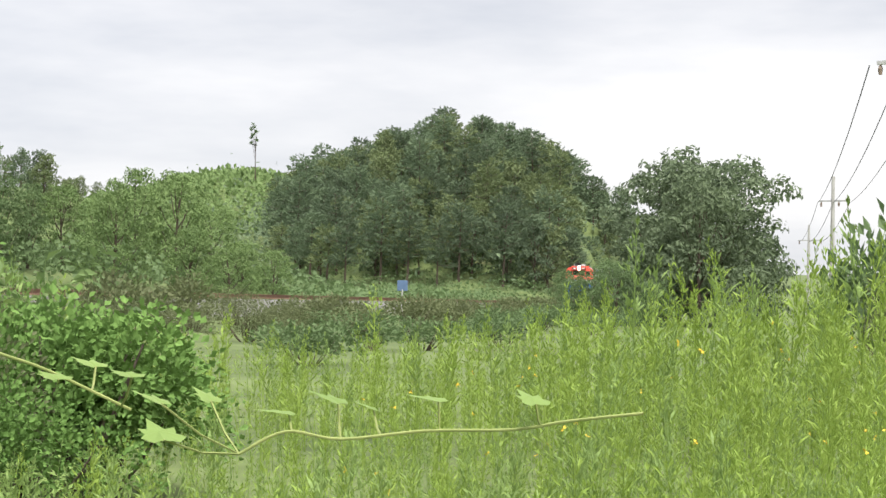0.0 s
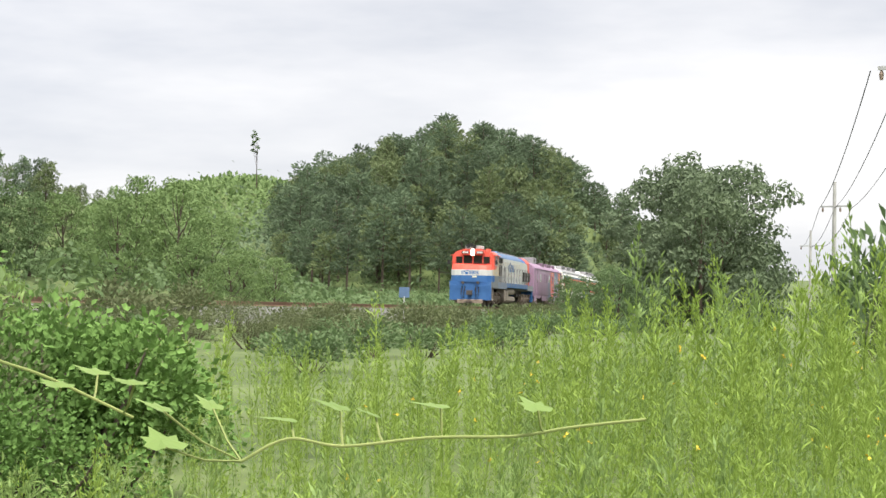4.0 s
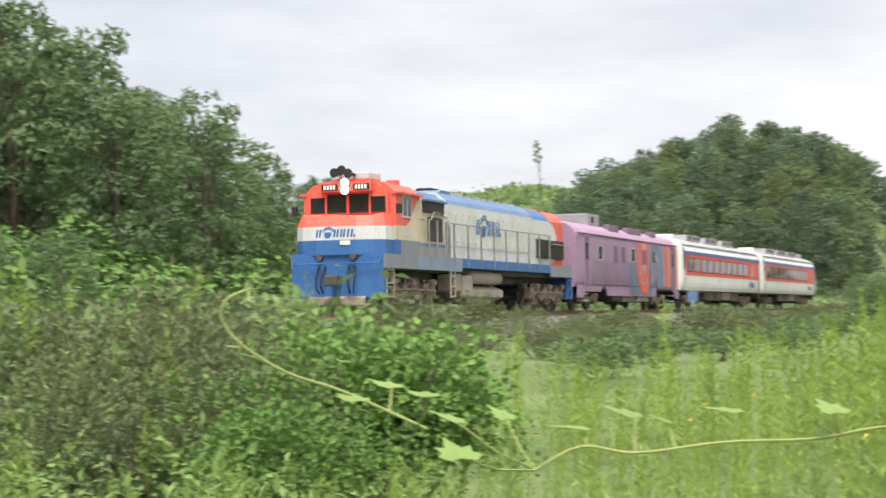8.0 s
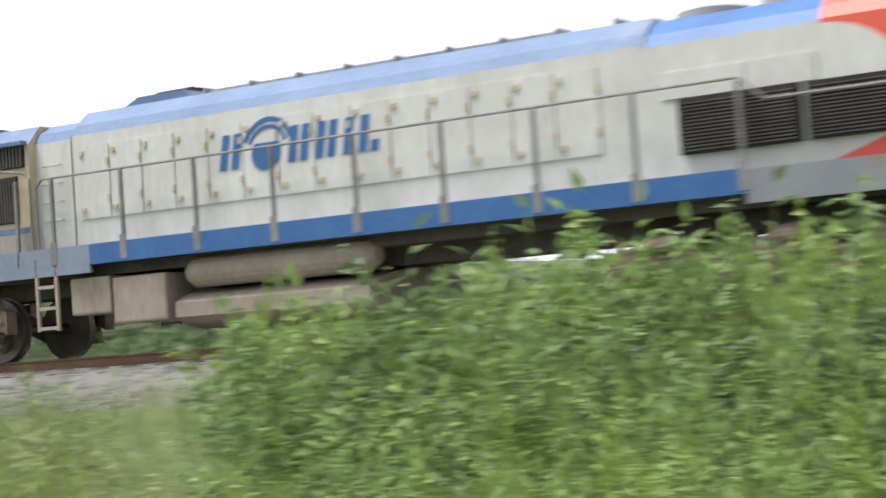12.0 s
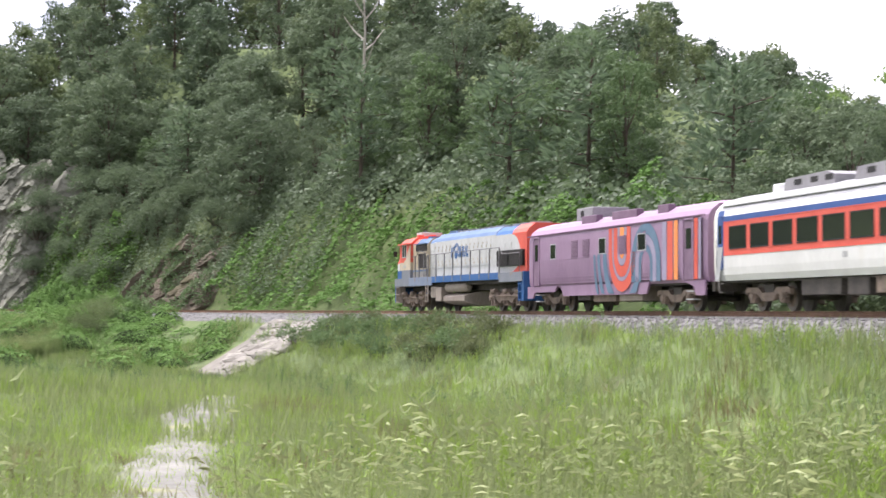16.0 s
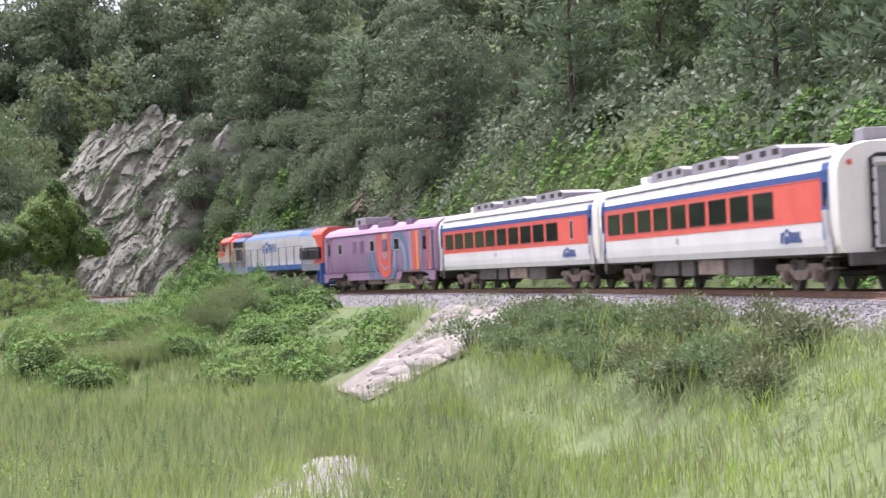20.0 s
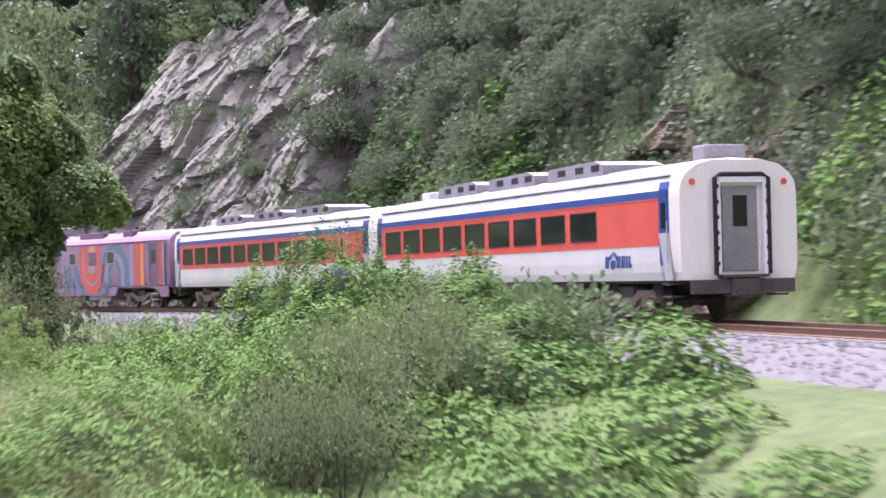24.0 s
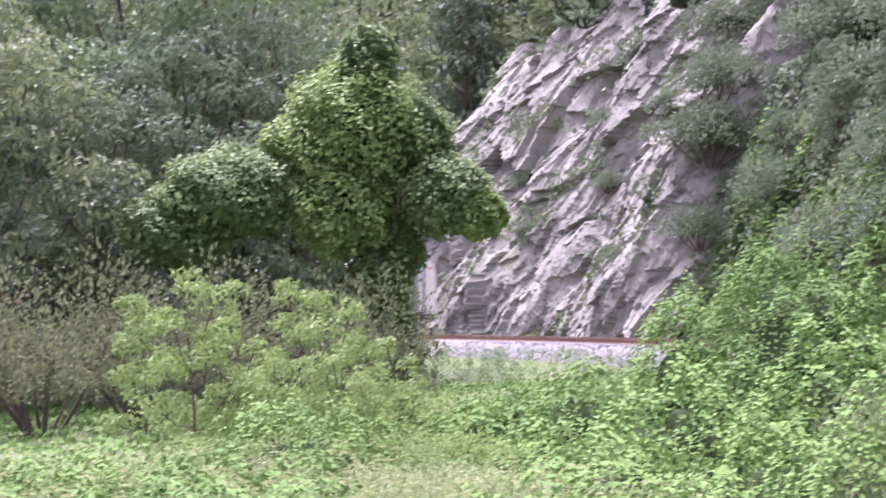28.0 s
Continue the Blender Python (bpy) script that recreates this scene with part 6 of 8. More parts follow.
# grey dead tree on the wooded hill
dead = Shape()
dead.tube([(0, 0, 0), (0.1, 0, 4), (0.3, 0.1, 8), (0.2, 0, 12)], [0.2, 0.16, 0.1, 0.03], 0, 6)
for a, z, l in ((0.3, 5, 2.2), (2.2, 6.5, 2.4), (4.0, 7.5, 2.0), (1.2, 9, 1.6), (5.2, 9.5, 1.4), (3.0, 10.5, 1.0)):
    dead.tube([(0.2, 0, z), (l * 0.5 * math.cos(a), l * 0.5 * math.sin(a), z + 0.9), (l * math.cos(a), l * math.sin(a), z + 2.2)], [0.08, 0.05, 0.015], 0, 5)
x, y = place(-82.2, 150)
tree = tagged(new("dead_tree"), "bare bleached dead tree among green trees", "tree")
tree.matrix_basis = Matrix.Translation((x, y, float(ground(x, y)) + 3.5))
part("trunk", dead, dead_bark, tree)


# ---------------------------------------------------------------- rock face and vines by the cutting
def fractured(u, w, seed):
    """Blocks of an uneven net over u, w: a random step for each, and how far a point lies from the block's middle."""
    best, step, tilt = np.full(u.shape, 1e9), np.zeros(u.shape), np.zeros(u.shape)
    iu, iw = np.floor(u), np.floor(w)
    for du in (-1, 0, 1):
        for dw in (-1, 0, 1):
            cu, cw = iu + du, iw + dw
            a, b, c = (np.modf(np.abs(np.sin(cu * k1 + cw * k2 + seed) * 43758.5))[0] for k1, k2 in ((12.9898, 78.233), (39.346, 11.135), (73.156, 52.235)))
            mu, mw = cu + a, cw + b
            gap = (u - mu) ** 2 + (w - mw) ** 2
            nearer = gap < best
            best = np.where(nearer, gap, best)
            step = np.where(nearer, c, step)
            tilt = np.where(nearer, (u - mu) * (b - 0.5) * 2 + (w - mw) * (0.9 * a + 0.2), tilt)
    return step, tilt


def rock_wall(name, s0, s1, back, height, lean, seed, mat, label):
    """A broken rock face along the far side of the track."""
    rng = np.random.default_rng(seed)
    ns, nh = int(11 * (s1 - s0)), 170
    s = np.linspace(s0, s1, ns)
    h = np.linspace(-0.12, 1, nh)
    S, Hh = np.meshgrid(s, h, indexing="ij")
    edge = np.clip((S - s0) / (s1 - s0), 0, 1)
    top = height * (0.25 + 0.75 * ease(0, 0.16, edge) * ease(1, 0.8, edge)) * (0.86 + 0.14 * lumps(S, S * 0.6, 3.0, seed))
    x, y, z, hd = track(S)
    up_ = Hh * top
    o = back + lean * np.clip(Hh, 0, 1) ** 1.35
    # broad buttresses, then fractured blocks of three sizes leaning along the bedding
    o = o + 1.5 * lumps(S, up_ * 0.4, 4.2, seed) + 0.7 * lumps(S + 0.3 * up_, up_ * 0.5, 1.7, seed + 3)
    across, along_bed = S - 0.08 * up_ + 0.35 * lumps(S, up_, 2.3, 6.0), up_ + 0.25 * S + 0.5 * lumps(S, up_, 1.6, 7.0)
    for wide, tall, deep in ((2.6, 4.4, 0.95), (0.95, 2.1, 0.46), (0.38, 0.8, 0.20)):
        step, tilt = fractured(across / wide, along_bed / tall, seed + wide)
        o = o + deep * (step - 0.5) + 0.55 * deep * tilt
    o = o - 1.0 + 0.02 * rng.normal(size=o.shape)
    v = np.stack([x + np.sin(hd) * o, y - np.cos(hd) * o, z - 0.7 + Hh * top], -1).reshape(-1, 3)
    i, j = np.meshgrid(np.arange(ns - 1), np.arange(nh - 1), indexing="ij")
    a = (i * nh + j).ravel()
    q = np.stack([a, a + nh, a + nh + 1, a + 1], -1)
    return tagged(new(name, grid_mesh(name, v, q, mat)), label, "rock face", kind="structure")


rock_face = rock_wall("rock_face", 183, 213, 4.6, 19.0, 9.0, 1, rock_mat, "steep broken grey rock face beside the rails")
earth_cutting = rock_wall("earth_cutting", 146, 168, 4.9, 8.0, 5.5, 4, brown_rock, "brown earth and rock cutting beside the rails")


def leaf_field(name, p, d, face, size, width, rng, mats, label, category, jitter=0.3, index=None, curl=0.10):
    v, q = leaves(p, d, size, width, rng, face=face, jitter=jitter, curl=curl)
    return tagged(new(name, grid_mesh(name, v, q, mats)), label, category, kind="stuff")


def slope_vines(name, s0, s1, o0, o1, n, seed, label):
    """Creepers over the far slope: shingled leaves, in swells."""
    rng = np.random.default_rng(seed)
    s = rng.uniform(s0, s1, n)
    o = o0 + (o1 - o0) * rng.uniform(0, 1, n) ** 0.9
    x, y, z, h = track(s)
    px, py = x + np.sin(h) * o, y - np.cos(h) * o
    swell = 0.2 + 2.6 * np.abs(lumps(px, py, 3.0, seed)) + 1.1 * np.abs(lumps(px, py, 1.2, seed + 1))
    keep = (lumps(px, py, 5.0, seed + 3) > -0.75) & (o < np.interp(s, [-60, 74, 82, 108, 118, 146, 166], [15.0, 8.0, 15.0, 15.0, 9.5, 8.5, 10.0]))
    px, py, swell, h, o = px[keep], py[keep], swell[keep], h[keep], o[keep]
    pz = ground(px, py) + np.maximum(swell, 0) + rng.uniform(-0.1, 0.1, len(px))
    p = np.stack([px, py, pz], -1)
    out = np.stack([-0.6 * np.sin(h), 0.6 * np.cos(h), 1.0 + 0 * h], -1)
    d = np.stack([-np.sin(h), np.cos(h), -0.35 + 0 * h], -1) + rng.normal(size=(len(h), 3)) * np.array([0.6, 0.6, 0.1])
    return leaf_field(name, p, d, out, rng.uniform(0.18, 0.34, len(p)), 0.85, rng, [leaf_vine, leaf_mid], label, "creeper", index=(lumps(px, py, 2.0, 3.0) + rng.normal(size=len(p)) * 0.5 > 0.0).astype(int))


slope_vines("creeper_slope", 74, 146, 3.8, 15.0, 40000, 5, "bright green creeper covering the slope beside the rails")
slope_vines("creeper_far_bank", -52, -24, 4.0, 14.0, 9000, 8, "light green creeper on the far bank")
slope_vines("creeper_on_rock", 168, 184, 4.2, 9.0, 7000, 6, "bright green creeper hanging beside the rock face")


# ---------------------------------------------------------------- shrubs and kudzu mounds
def shrub_mesh(seed, r, h, count, size, leaf, twiggy=0.5, width=0.6):
    rng = np.random.default_rng(seed)
    k = 11
    mids = np.stack([rng.uniform(-0.62, 0.62, k) * r, rng.uniform(-0.62, 0.62, k) * r, rng.uniform(0.35, 0.8, k) * h], -1)
    rad = rng.uniform(0.30, 0.5, k) * min(r, h)
    pick = rng.integers(0, k, count)
    d = sphere_dirs(count, rng)
    d[:, 2] = np.abs(d[:, 2]) * 1.1 - 0.35
    d = unit(d)
    p = mids[pick] + d * rad[pick][:, None] * rng.uniform(0.7, 1.1 + 0.3 * twiggy, (count, 1))
    p[:, 2] = np.maximum(p[:, 2], 0.03)
    v, q = leaves(p, d + np.array([0, 0, 0.5 * twiggy]), rng.uniform(0.6, 1.3, count) * size, width, rng, face=d + np.array([0, 0, 0.7]), jitter=0.45)
    wood = []
    for m in mids:
        wood.append(tube_np(np.stack([np.array([m[0] * 0.2, m[1] * 0.2, 0]), m * np.array([0.6, 0.6, 0.55]), m + [0, 0, 0.2]]), [0.03, 0.02, 0.006], 4))
    wv, wq = merged(wood)
    return grid_mesh("shrub_stems", wv, wq, bark), grid_mesh("shrub_leaves", v, q, leaf)


def dome_mesh(seed, rx, ry, h, count, size, leaf, whole=False):
    """A mound smothered in creeper: a core coloured dark as the shade between leaves, and leaves laid in layers over
    it; whole: a hanging clump, round below too.
    """
    rng = np.random.default_rng(seed)
    up, turn = rng.uniform(0, 1, count) ** 0.85, rng.uniform(0, 2 * math.pi, count)
    tall = h > 2.2 * min(rx, ry)
    flat = (1 - up ** 1.7) ** 0.62 if tall else np.sqrt(1 - up ** 2.4)
    d = np.stack([flat * np.cos(turn), flat * np.sin(turn), up], -1)
    if whole:
        d = sphere_dirs(count, rng)
        h = h / 2
        d = d * rng.uniform(0.55, 1.10, (count, 1)) ** 0.6
    bump = 1 + 0.20 * lumps(d[:, 0] * 6, d[:, 1] * 6 + d[:, 2] * 5, 1.0, seed) + 0.06 * lumps(d[:, 0] * 14, d[:, 1] * 14 + d[:, 2] * 9, 1.0, seed + 1) + 0.025 * lumps(d[:, 0] * 34, d[:, 1] * 34 + d[:, 2] * 40, 1.0, seed + 2)
    p = d * np.array([rx, ry, h]) * (bump + rng.uniform(-0.02, 0.04, count))[:, None]
    nrm = unit(d / np.array([rx, ry, h]))
    if whole:
        p[:, 2] += h
    out = nrm * np.array([1, 1, 0.0]) * 0.9 + rng.normal(size=(count, 3)) * np.array([0.6, 0.6, 0.1]) + np.array([0, 0, -0.28])
    v, q = leaves(p, out, rng.uniform(0.7, 1.3, count) * size, 1.0, rng, face=nrm * 1.0 + np.array([0, 0, 0.65]), jitter=0.35 if whole else 0.08, curl=0.12, uneven=0.18)
    # closed shell, no real stems; its dark colour stands in for shaded gaps
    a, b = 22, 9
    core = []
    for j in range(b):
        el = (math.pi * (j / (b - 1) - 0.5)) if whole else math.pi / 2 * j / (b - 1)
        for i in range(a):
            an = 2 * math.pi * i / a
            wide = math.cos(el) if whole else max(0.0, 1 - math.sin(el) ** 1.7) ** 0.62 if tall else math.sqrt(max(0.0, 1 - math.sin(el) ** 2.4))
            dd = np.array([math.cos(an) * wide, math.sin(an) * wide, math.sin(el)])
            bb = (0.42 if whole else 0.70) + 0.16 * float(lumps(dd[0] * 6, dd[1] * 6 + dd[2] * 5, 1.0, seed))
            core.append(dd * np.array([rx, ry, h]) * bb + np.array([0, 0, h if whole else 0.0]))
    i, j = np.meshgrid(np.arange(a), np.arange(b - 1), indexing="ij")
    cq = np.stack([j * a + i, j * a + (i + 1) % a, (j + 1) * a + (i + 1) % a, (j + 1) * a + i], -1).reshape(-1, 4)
    return grid_mesh("creeper_shade_core", np.array(core), cq, core_shade, smooth=True), grid_mesh("creeper_leaves", v, q, leaf)


shrubs = [shrub_mesh(200 + k, 1.3, 1.5, 900, 0.16, leaf_brown, 0.8) for k in range(3)]
shrubs_green = [shrub_mesh(210 + k, 1.3, 1.4, 900, 0.17, leaf_mid, 0.7) for k in range(3)]
shrubs_olive = [shrub_mesh(218 + k, 1.3, 1.5, 5200, 0.062, leaf_olive, 0.8) for k in range(2)]
shrubs_dark = [shrub_mesh(215 + k, 1.3, 1.4, 2600, 0.11, leaf_dark, 0.5) for k in range(2)]
shrubs_light = [shrub_mesh(220 + k, 1.2, 1.3, 2000, 0.10, leaf_light, 0.6) for k in range(3)]
shrubs_fine = [shrub_mesh(230 + k, 1.2, 1.3, 4200, 0.058, leaf_brown, 0.7) for k in range(2)]
shrubs_big = [shrub_mesh(240 + k, 1.2, 1.1, 6500, 0.050, leaf_vine, 0.4, 0.9) for k in range(2)]


def put(meshes, x, y, scale, z, label, group, category="shrub", name="shrub", names=("branch_frame", "foliage"), tall=1.0):
    e = tagged(new(name), label, category, group)
    e.matrix_basis = Matrix.Translation((x, y, z)) @ Matrix.Rotation(rng.uniform(0, 6.28), 4, "Z") @ Matrix.Diagonal((scale, scale, scale * tall, 1))
    for nm, me in zip(names, meshes[int(rng.integers(0, len(meshes)))]):
        ob = new(nm, me)
        ob.parent = e
    return e


def shrub_row(meshes, s0, s1, step, o0, o1, scale, label, group, tall=(0.8, 1.1)):
    """Shrubs along the camera's side of the track, o0 to o1 metres from its middle."""
    s = s0
    while s < s1:
        o = rng.uniform(o0, o1)
        x, y, z, h = track(s)
        px, py = float(x - np.sin(h) * o), float(y + np.cos(h) * o)
        put(meshes, px, py, float(rng.uniform(*scale)), float(ground(px, py)) - 0.05, label, group, tall=float(rng.uniform(*tall)))
        s += step * rng.uniform(0.7, 1.3)


# ---------------------------------------------------------------- poles and wires
def pole(az, r, h, arm, label):
    x, y = place(az, r)
    z = float(ground(x, y))
    p = tagged(new("utility_pole"), label, "utility pole", "utility poles")
    p.matrix_basis = Matrix.Translation((x, y, z - 0.2)) @ Matrix.Rotation(radians(72), 4, "Z")
    s = Shape()
    s.tube([(0, 0, 0), (0, 0, h * 0.5), (0, 0, h + 0.5)], [0.17, 0.14, 0.10], 0, 12)
    part("shaft", s, concrete, p)
    for k, zz in enumerate((h - 1.0,)):
        a = Shape()
        a.box(-arm, arm * 0.8, -0.05, 0.05, zz, zz + 0.10)
        part("crossarm", a, silver, p, "grey steel crossarm")
        for xx in (-arm * 0.9, -arm * 0.35, arm * 0.7):
            i = Shape()
            i.tube([(xx, 0, zz), (xx, 0, zz - 0.12), (xx, 0, zz - 0.28)], [0.03, 0.07, 0.05], 0, 8)
            part("insulator", i, dusty, p)
    return Vector((x, y, z + h - 1.0))


near_top = pole(81.9, 52, 8.9, 0.95, "grey concrete utility pole with a crossarm")
far_top = pole(79.9, 112, 8.8, 1.1, "distant grey utility pole with a crossarm")
far_top2 = pole(79.2, 175, 8.6, 1.4, "far grey utility pole with a crossarm")
for k, off in enumerate((-1.0, 0.0, 0.9)):
    w = Shape()
    for a, b in ((near_top, far_top), (far_top, far_top2)):
        pts = []
        for t in range(13):
            q = a.lerp(b, t / 12) + Vector((0, off, -0.25 - 1.6 * 4 * (t / 12) * (1 - t / 12) * 0.35))
            pts.append(q)
        w.tube(pts, 0.018, 0, 4)
    tagged(new("overhead_wire", w.mesh("overhead_wire", black)), "thin dark overhead wire between utility poles", "wire", "overhead wires")
sg = Shape()
sg.tube([(0, 0, 0), (0, 0, 1.3)], 0.03, 0, 6)
sx, sy = place(66.8, 71)
sign = tagged(new("trackside_sign"), "small blue trackside sign on a post", "sign")
sign.matrix_basis = Matrix.Translation((sx, sy, float(ground(sx, sy)))) @ Matrix.Rotation(radians(-60), 4, "Z")
part("post", sg, silver, sign)
sg = Shape()
sg.box(-0.2, 0.2, -0.015, 0.015, 1.25, 1.65, bevel=0.01)
part("plate", sg, blue_roof, sign, "blue plate")



# ---------------------------------------------------------------- undergrowth on the far slopes
def undergrowth(name, s0, s1, o0, o1, n, size, lift, leaf, seed, label):
    """Low leafy growth over the far side's slopes."""
    rng = np.random.default_rng(seed)
    s, o = rng.uniform(s0, s1, n), rng.uniform(o0, o1, n)
    x, y, z, h = track(s)
    px, py = x + np.sin(h) * o, y - np.cos(h) * o
    pz = ground(px, py) + lift * (0.5 + 0.6 * lumps(px, py, 3.0, seed) + 0.4 * rng.uniform(0, 1, n))
    up = np.stack([-0.5 * np.sin(h), 0.5 * np.cos(h), 1.0 + 0 * h], -1)
    return leaf_field(name, np.stack([px, py, pz], -1), rng.normal(size=(n, 3)) + np.array([0, 0, 0.2]), up, rng.uniform(0.7, 1.4, n) * size, 0.8, rng, leaf, label, "undergrowth")


undergrowth("far_bank_growth", -24, 10, 3.8, 13.0, 9000, 0.24, 1.7, leaf_mid, 28, "green growth on the far bank")
undergrowth("hill_undergrowth", 40, 215, 9.0, 50.0, 45000, 0.36, 2.4, leaf_dark, 21, "dark leafy undergrowth between the hill trees")
undergrowth("bank_growth", 25, 80, 4.4, 13.0, 18000, 0.24, 2.6, leaf_dark, 19, "dark growth at the foot of the wooded hill")
undergrowth("slope_undergrowth", 55, 150, 8.5, 22.0, 20000, 0.34, 2.4, leaf_dark, 20, "dark growth above the creeper slope")
undergrowth("cutting_undergrowth", -75, 5, 5.0, 40.0, 26000, 0.24, 1.3, leaf_mid, 22, "green undergrowth on the bank across the rails")
undergrowth("line_undergrowth", -235, -70, 4.5, 50.0, 24000, 0.30, 1.4, leaf_mid, 23, "green undergrowth beyond the rails")
undergrowth("foot_undergrowth", 5, 55, 4.5, 40.0, 14000, 0.26, 1.0, leaf_mid, 24, "green undergrowth at the foot of the hill")


rng = np.random.default_rng(29)
n_h = 15000
hx, hy = place(68.8, 276)
hx, hy = hx + rng.normal(size=n_h) * 21, hy + rng.normal(size=n_h) * 21
d, s = off_track(hx, hy)
hz = ground(hx, hy)
ok = (hz > 0.5) & (d < -3.4)
leaf_field("hill_scrub", np.stack([hx, hy, hz + rng.uniform(0, 4.5, n_h)], -1)[ok], rng.normal(size=(ok.sum(), 3)) + np.array([0, 0, 0.3]), np.array([-0.6, -0.3, 0.8]) + np.zeros((ok.sum(), 3)), rng.uniform(0.6, 1.1, ok.sum()), 0.5, rng, leaf_pine, "dark scrub between the pines of the cone-shaped hill", "scrub")


# scrub over the light hill with the lone tree
rng = np.random.default_rng(30)
n_l = 9000
az, r = rng.uniform(57.0, 64.0, n_l), rng.uniform(296, 372, n_l)
lx, ly = r * np.sin(np.radians(az)), r * np.cos(np.radians(az))
lz = ground(lx, ly) + rng.uniform(0, 1.0, n_l) + 1.6 * np.maximum(lumps(lx, ly, 7.0, 3.0), 0) * rng.uniform(0.3, 1, n_l)
leaf_field("ridge_scrub", np.stack([lx, ly, lz], -1), rng.normal(size=(n_l, 3)) + np.array([0, 0, 0.3]), np.array([-0.6, -0.3, 0.8]) + np.zeros((n_l, 3)), rng.uniform(0.7, 1.4, n_l), 0.6, rng, [leaf_young, leaf_mid], "light green scrub on the hill with the lone tree", "scrub", index=(lumps(lx, ly, 9.0, 1.0) + 0.4 * rng.normal(size=n_l) > 0).astype(int))


# ---------------------------------------------------------------- weeds and grass
def weed_plant(seed, leaves_n=40, spike=60, leaf_len=0.085, width=0.15):
    """A stalk one metre tall: narrow leaves, and a spike of small ones at the top."""
    rng = np.random.default_rng(seed)
    zs = np.linspace(0, 1, 5)
    bend = rng.normal(size=2) * 0.07
    stem = tube_np(np.stack([bend[0] * zs ** 2, bend[1] * zs ** 2, zs], -1), 0.0055 * (1.25 - zs), 3)
    z = rng.uniform(0.10, 0.82, leaves_n)
    a = rng.uniform(0, 6.28, leaves_n)
    out = np.stack([np.cos(a), np.sin(a), 1.0 + 0 * a], -1)
    p = np.stack([bend[0] * z ** 2, bend[1] * z ** 2, z], -1) + out * rng.uniform(0.0, 0.06, (leaves_n, 1))
    lower = leaves(p, out, rng.uniform(0.7, 1.3, leaves_n) * leaf_len, width, rng, face=np.array([0, 0, 1.0]) + 0 * p, jitter=0.25)
    # side sprigs near the top, each a small upright plume
    sprig = rng.integers(0, 7, spike)
    base_z, angle = 0.56 + 0.055 * sprig, sprig * 2.4
    t = rng.uniform(0, 1, spike)
    rise = np.where(sprig == 6, 0.12, 0.17 - 0.012 * sprig)
    reach = np.where(sprig == 6, 0.0, 0.055 - 0.004 * sprig) * np.sqrt(t)
    z = np.minimum(base_z + rise * t, 1.0)
    a = rng.uniform(0, 6.28, spike)
    out = np.stack([0.55 * np.cos(a), 0.55 * np.sin(a), 1.3 + 0 * a], -1)
    p = np.stack([bend[0] * z ** 2 + np.cos(angle) * reach, bend[1] * z ** 2 + np.sin(angle) * reach, z], -1) + np.stack([np.cos(a), np.sin(a), 0 * a], -1) * 0.006
    upper = leaves(p, out, rng.uniform(0.6, 1.2, spike) * leaf_len * 0.42, 0.34, rng, jitter=0.2)
    return merged([stem, lower, upper])


def leafy_plant(seed, n=63, leaf_len=0.085, width=0.5):
    """A bushy weed one metre tall with broader leaves on side shoots."""
    rng = np.random.default_rng(seed)
    zs = np.linspace(0, 1, 4)
    parts = [tube_np(np.stack([0 * zs, 0 * zs, zs * 0.95], -1), 0.007 * (1.3 - zs), 3)]
    pts, dirs = [], []
    for k in range(7):
        a, z0 = k * 2.4 + rng.uniform(-0.3, 0.3), 0.12 + 0.10 * k
        tip = np.array([math.cos(a) * 0.22, math.sin(a) * 0.22, z0 + 0.24])
        for t in np.linspace(0.25, 1, n // 7):
            pts.append(np.array([0, 0, z0]) * (1 - t) + tip * t)
            dirs.append(np.array([math.cos(a + rng.normal()), math.sin(a + rng.normal()), 0.25]))
    for t in np.linspace(0.6, 1, 6):
        pts.append(np.array([0, 0, t]))
        dirs.append(np.array([rng.normal(), rng.normal(), 0.6]))
    pts, dirs = np.array(pts), np.array(dirs)
    parts.append(leaves(pts, dirs, rng.uniform(0.7, 1.25, len(pts)) * leaf_len, width, rng, face=np.array([0, 0, 1.0]) + 0 * pts, jitter=0.3))
    return merged(parts)


def grass_tuft(seed, blades=9, spread=0.16, width=0.028, droop=0.35, seedhead=0):
    """A tuft one metre tall of narrow bent blades."""
    rng = np.random.default_rng(seed)
    vs, qs = [], []
    for k in range(blades):
        a, h = rng.uniform(0, 6.28), rng.uniform(0.55, 1.0)
        root = np.array([rng.normal() * spread * 0.5, rng.normal() * spread * 0.5, 0])
        lean = np.array([math.cos(a), math.sin(a), 0])
        side = np.array([-math.sin(a), math.cos(a), 0])
        mid = root + lean * 0.08 * h + np.array([0, 0, 0.5 * h])
        tip = root + lean * (0.10 + droop * rng.uniform(0.3, 1.1)) * h + np.array([0, 0, h * rng.uniform(0.9, 1.0)])
        vs.append(np.array([root, mid + side * width * 0.5, tip, mid - side * width * 0.5]))
        qs.append(np.array([(0, 1, 2, 3)]) + 4 * k)
    v, q = np.concatenate(vs), np.concatenate(qs)
    if seedhead:
        p = np.array([[rng.normal() * 0.1, rng.normal() * 0.1, rng.uniform(0.85, 1.1)] for _ in range(seedhead)])
        hv, hq = leaves(p, np.stack([rng.normal(size=seedhead), rng.normal(size=seedhead), 0.2 + 0 * p[:, 0]], -1), 0.13, 0.16, rng, jitter=0.3)
        return merged([(v, q), (hv, hq)])
    return v, q


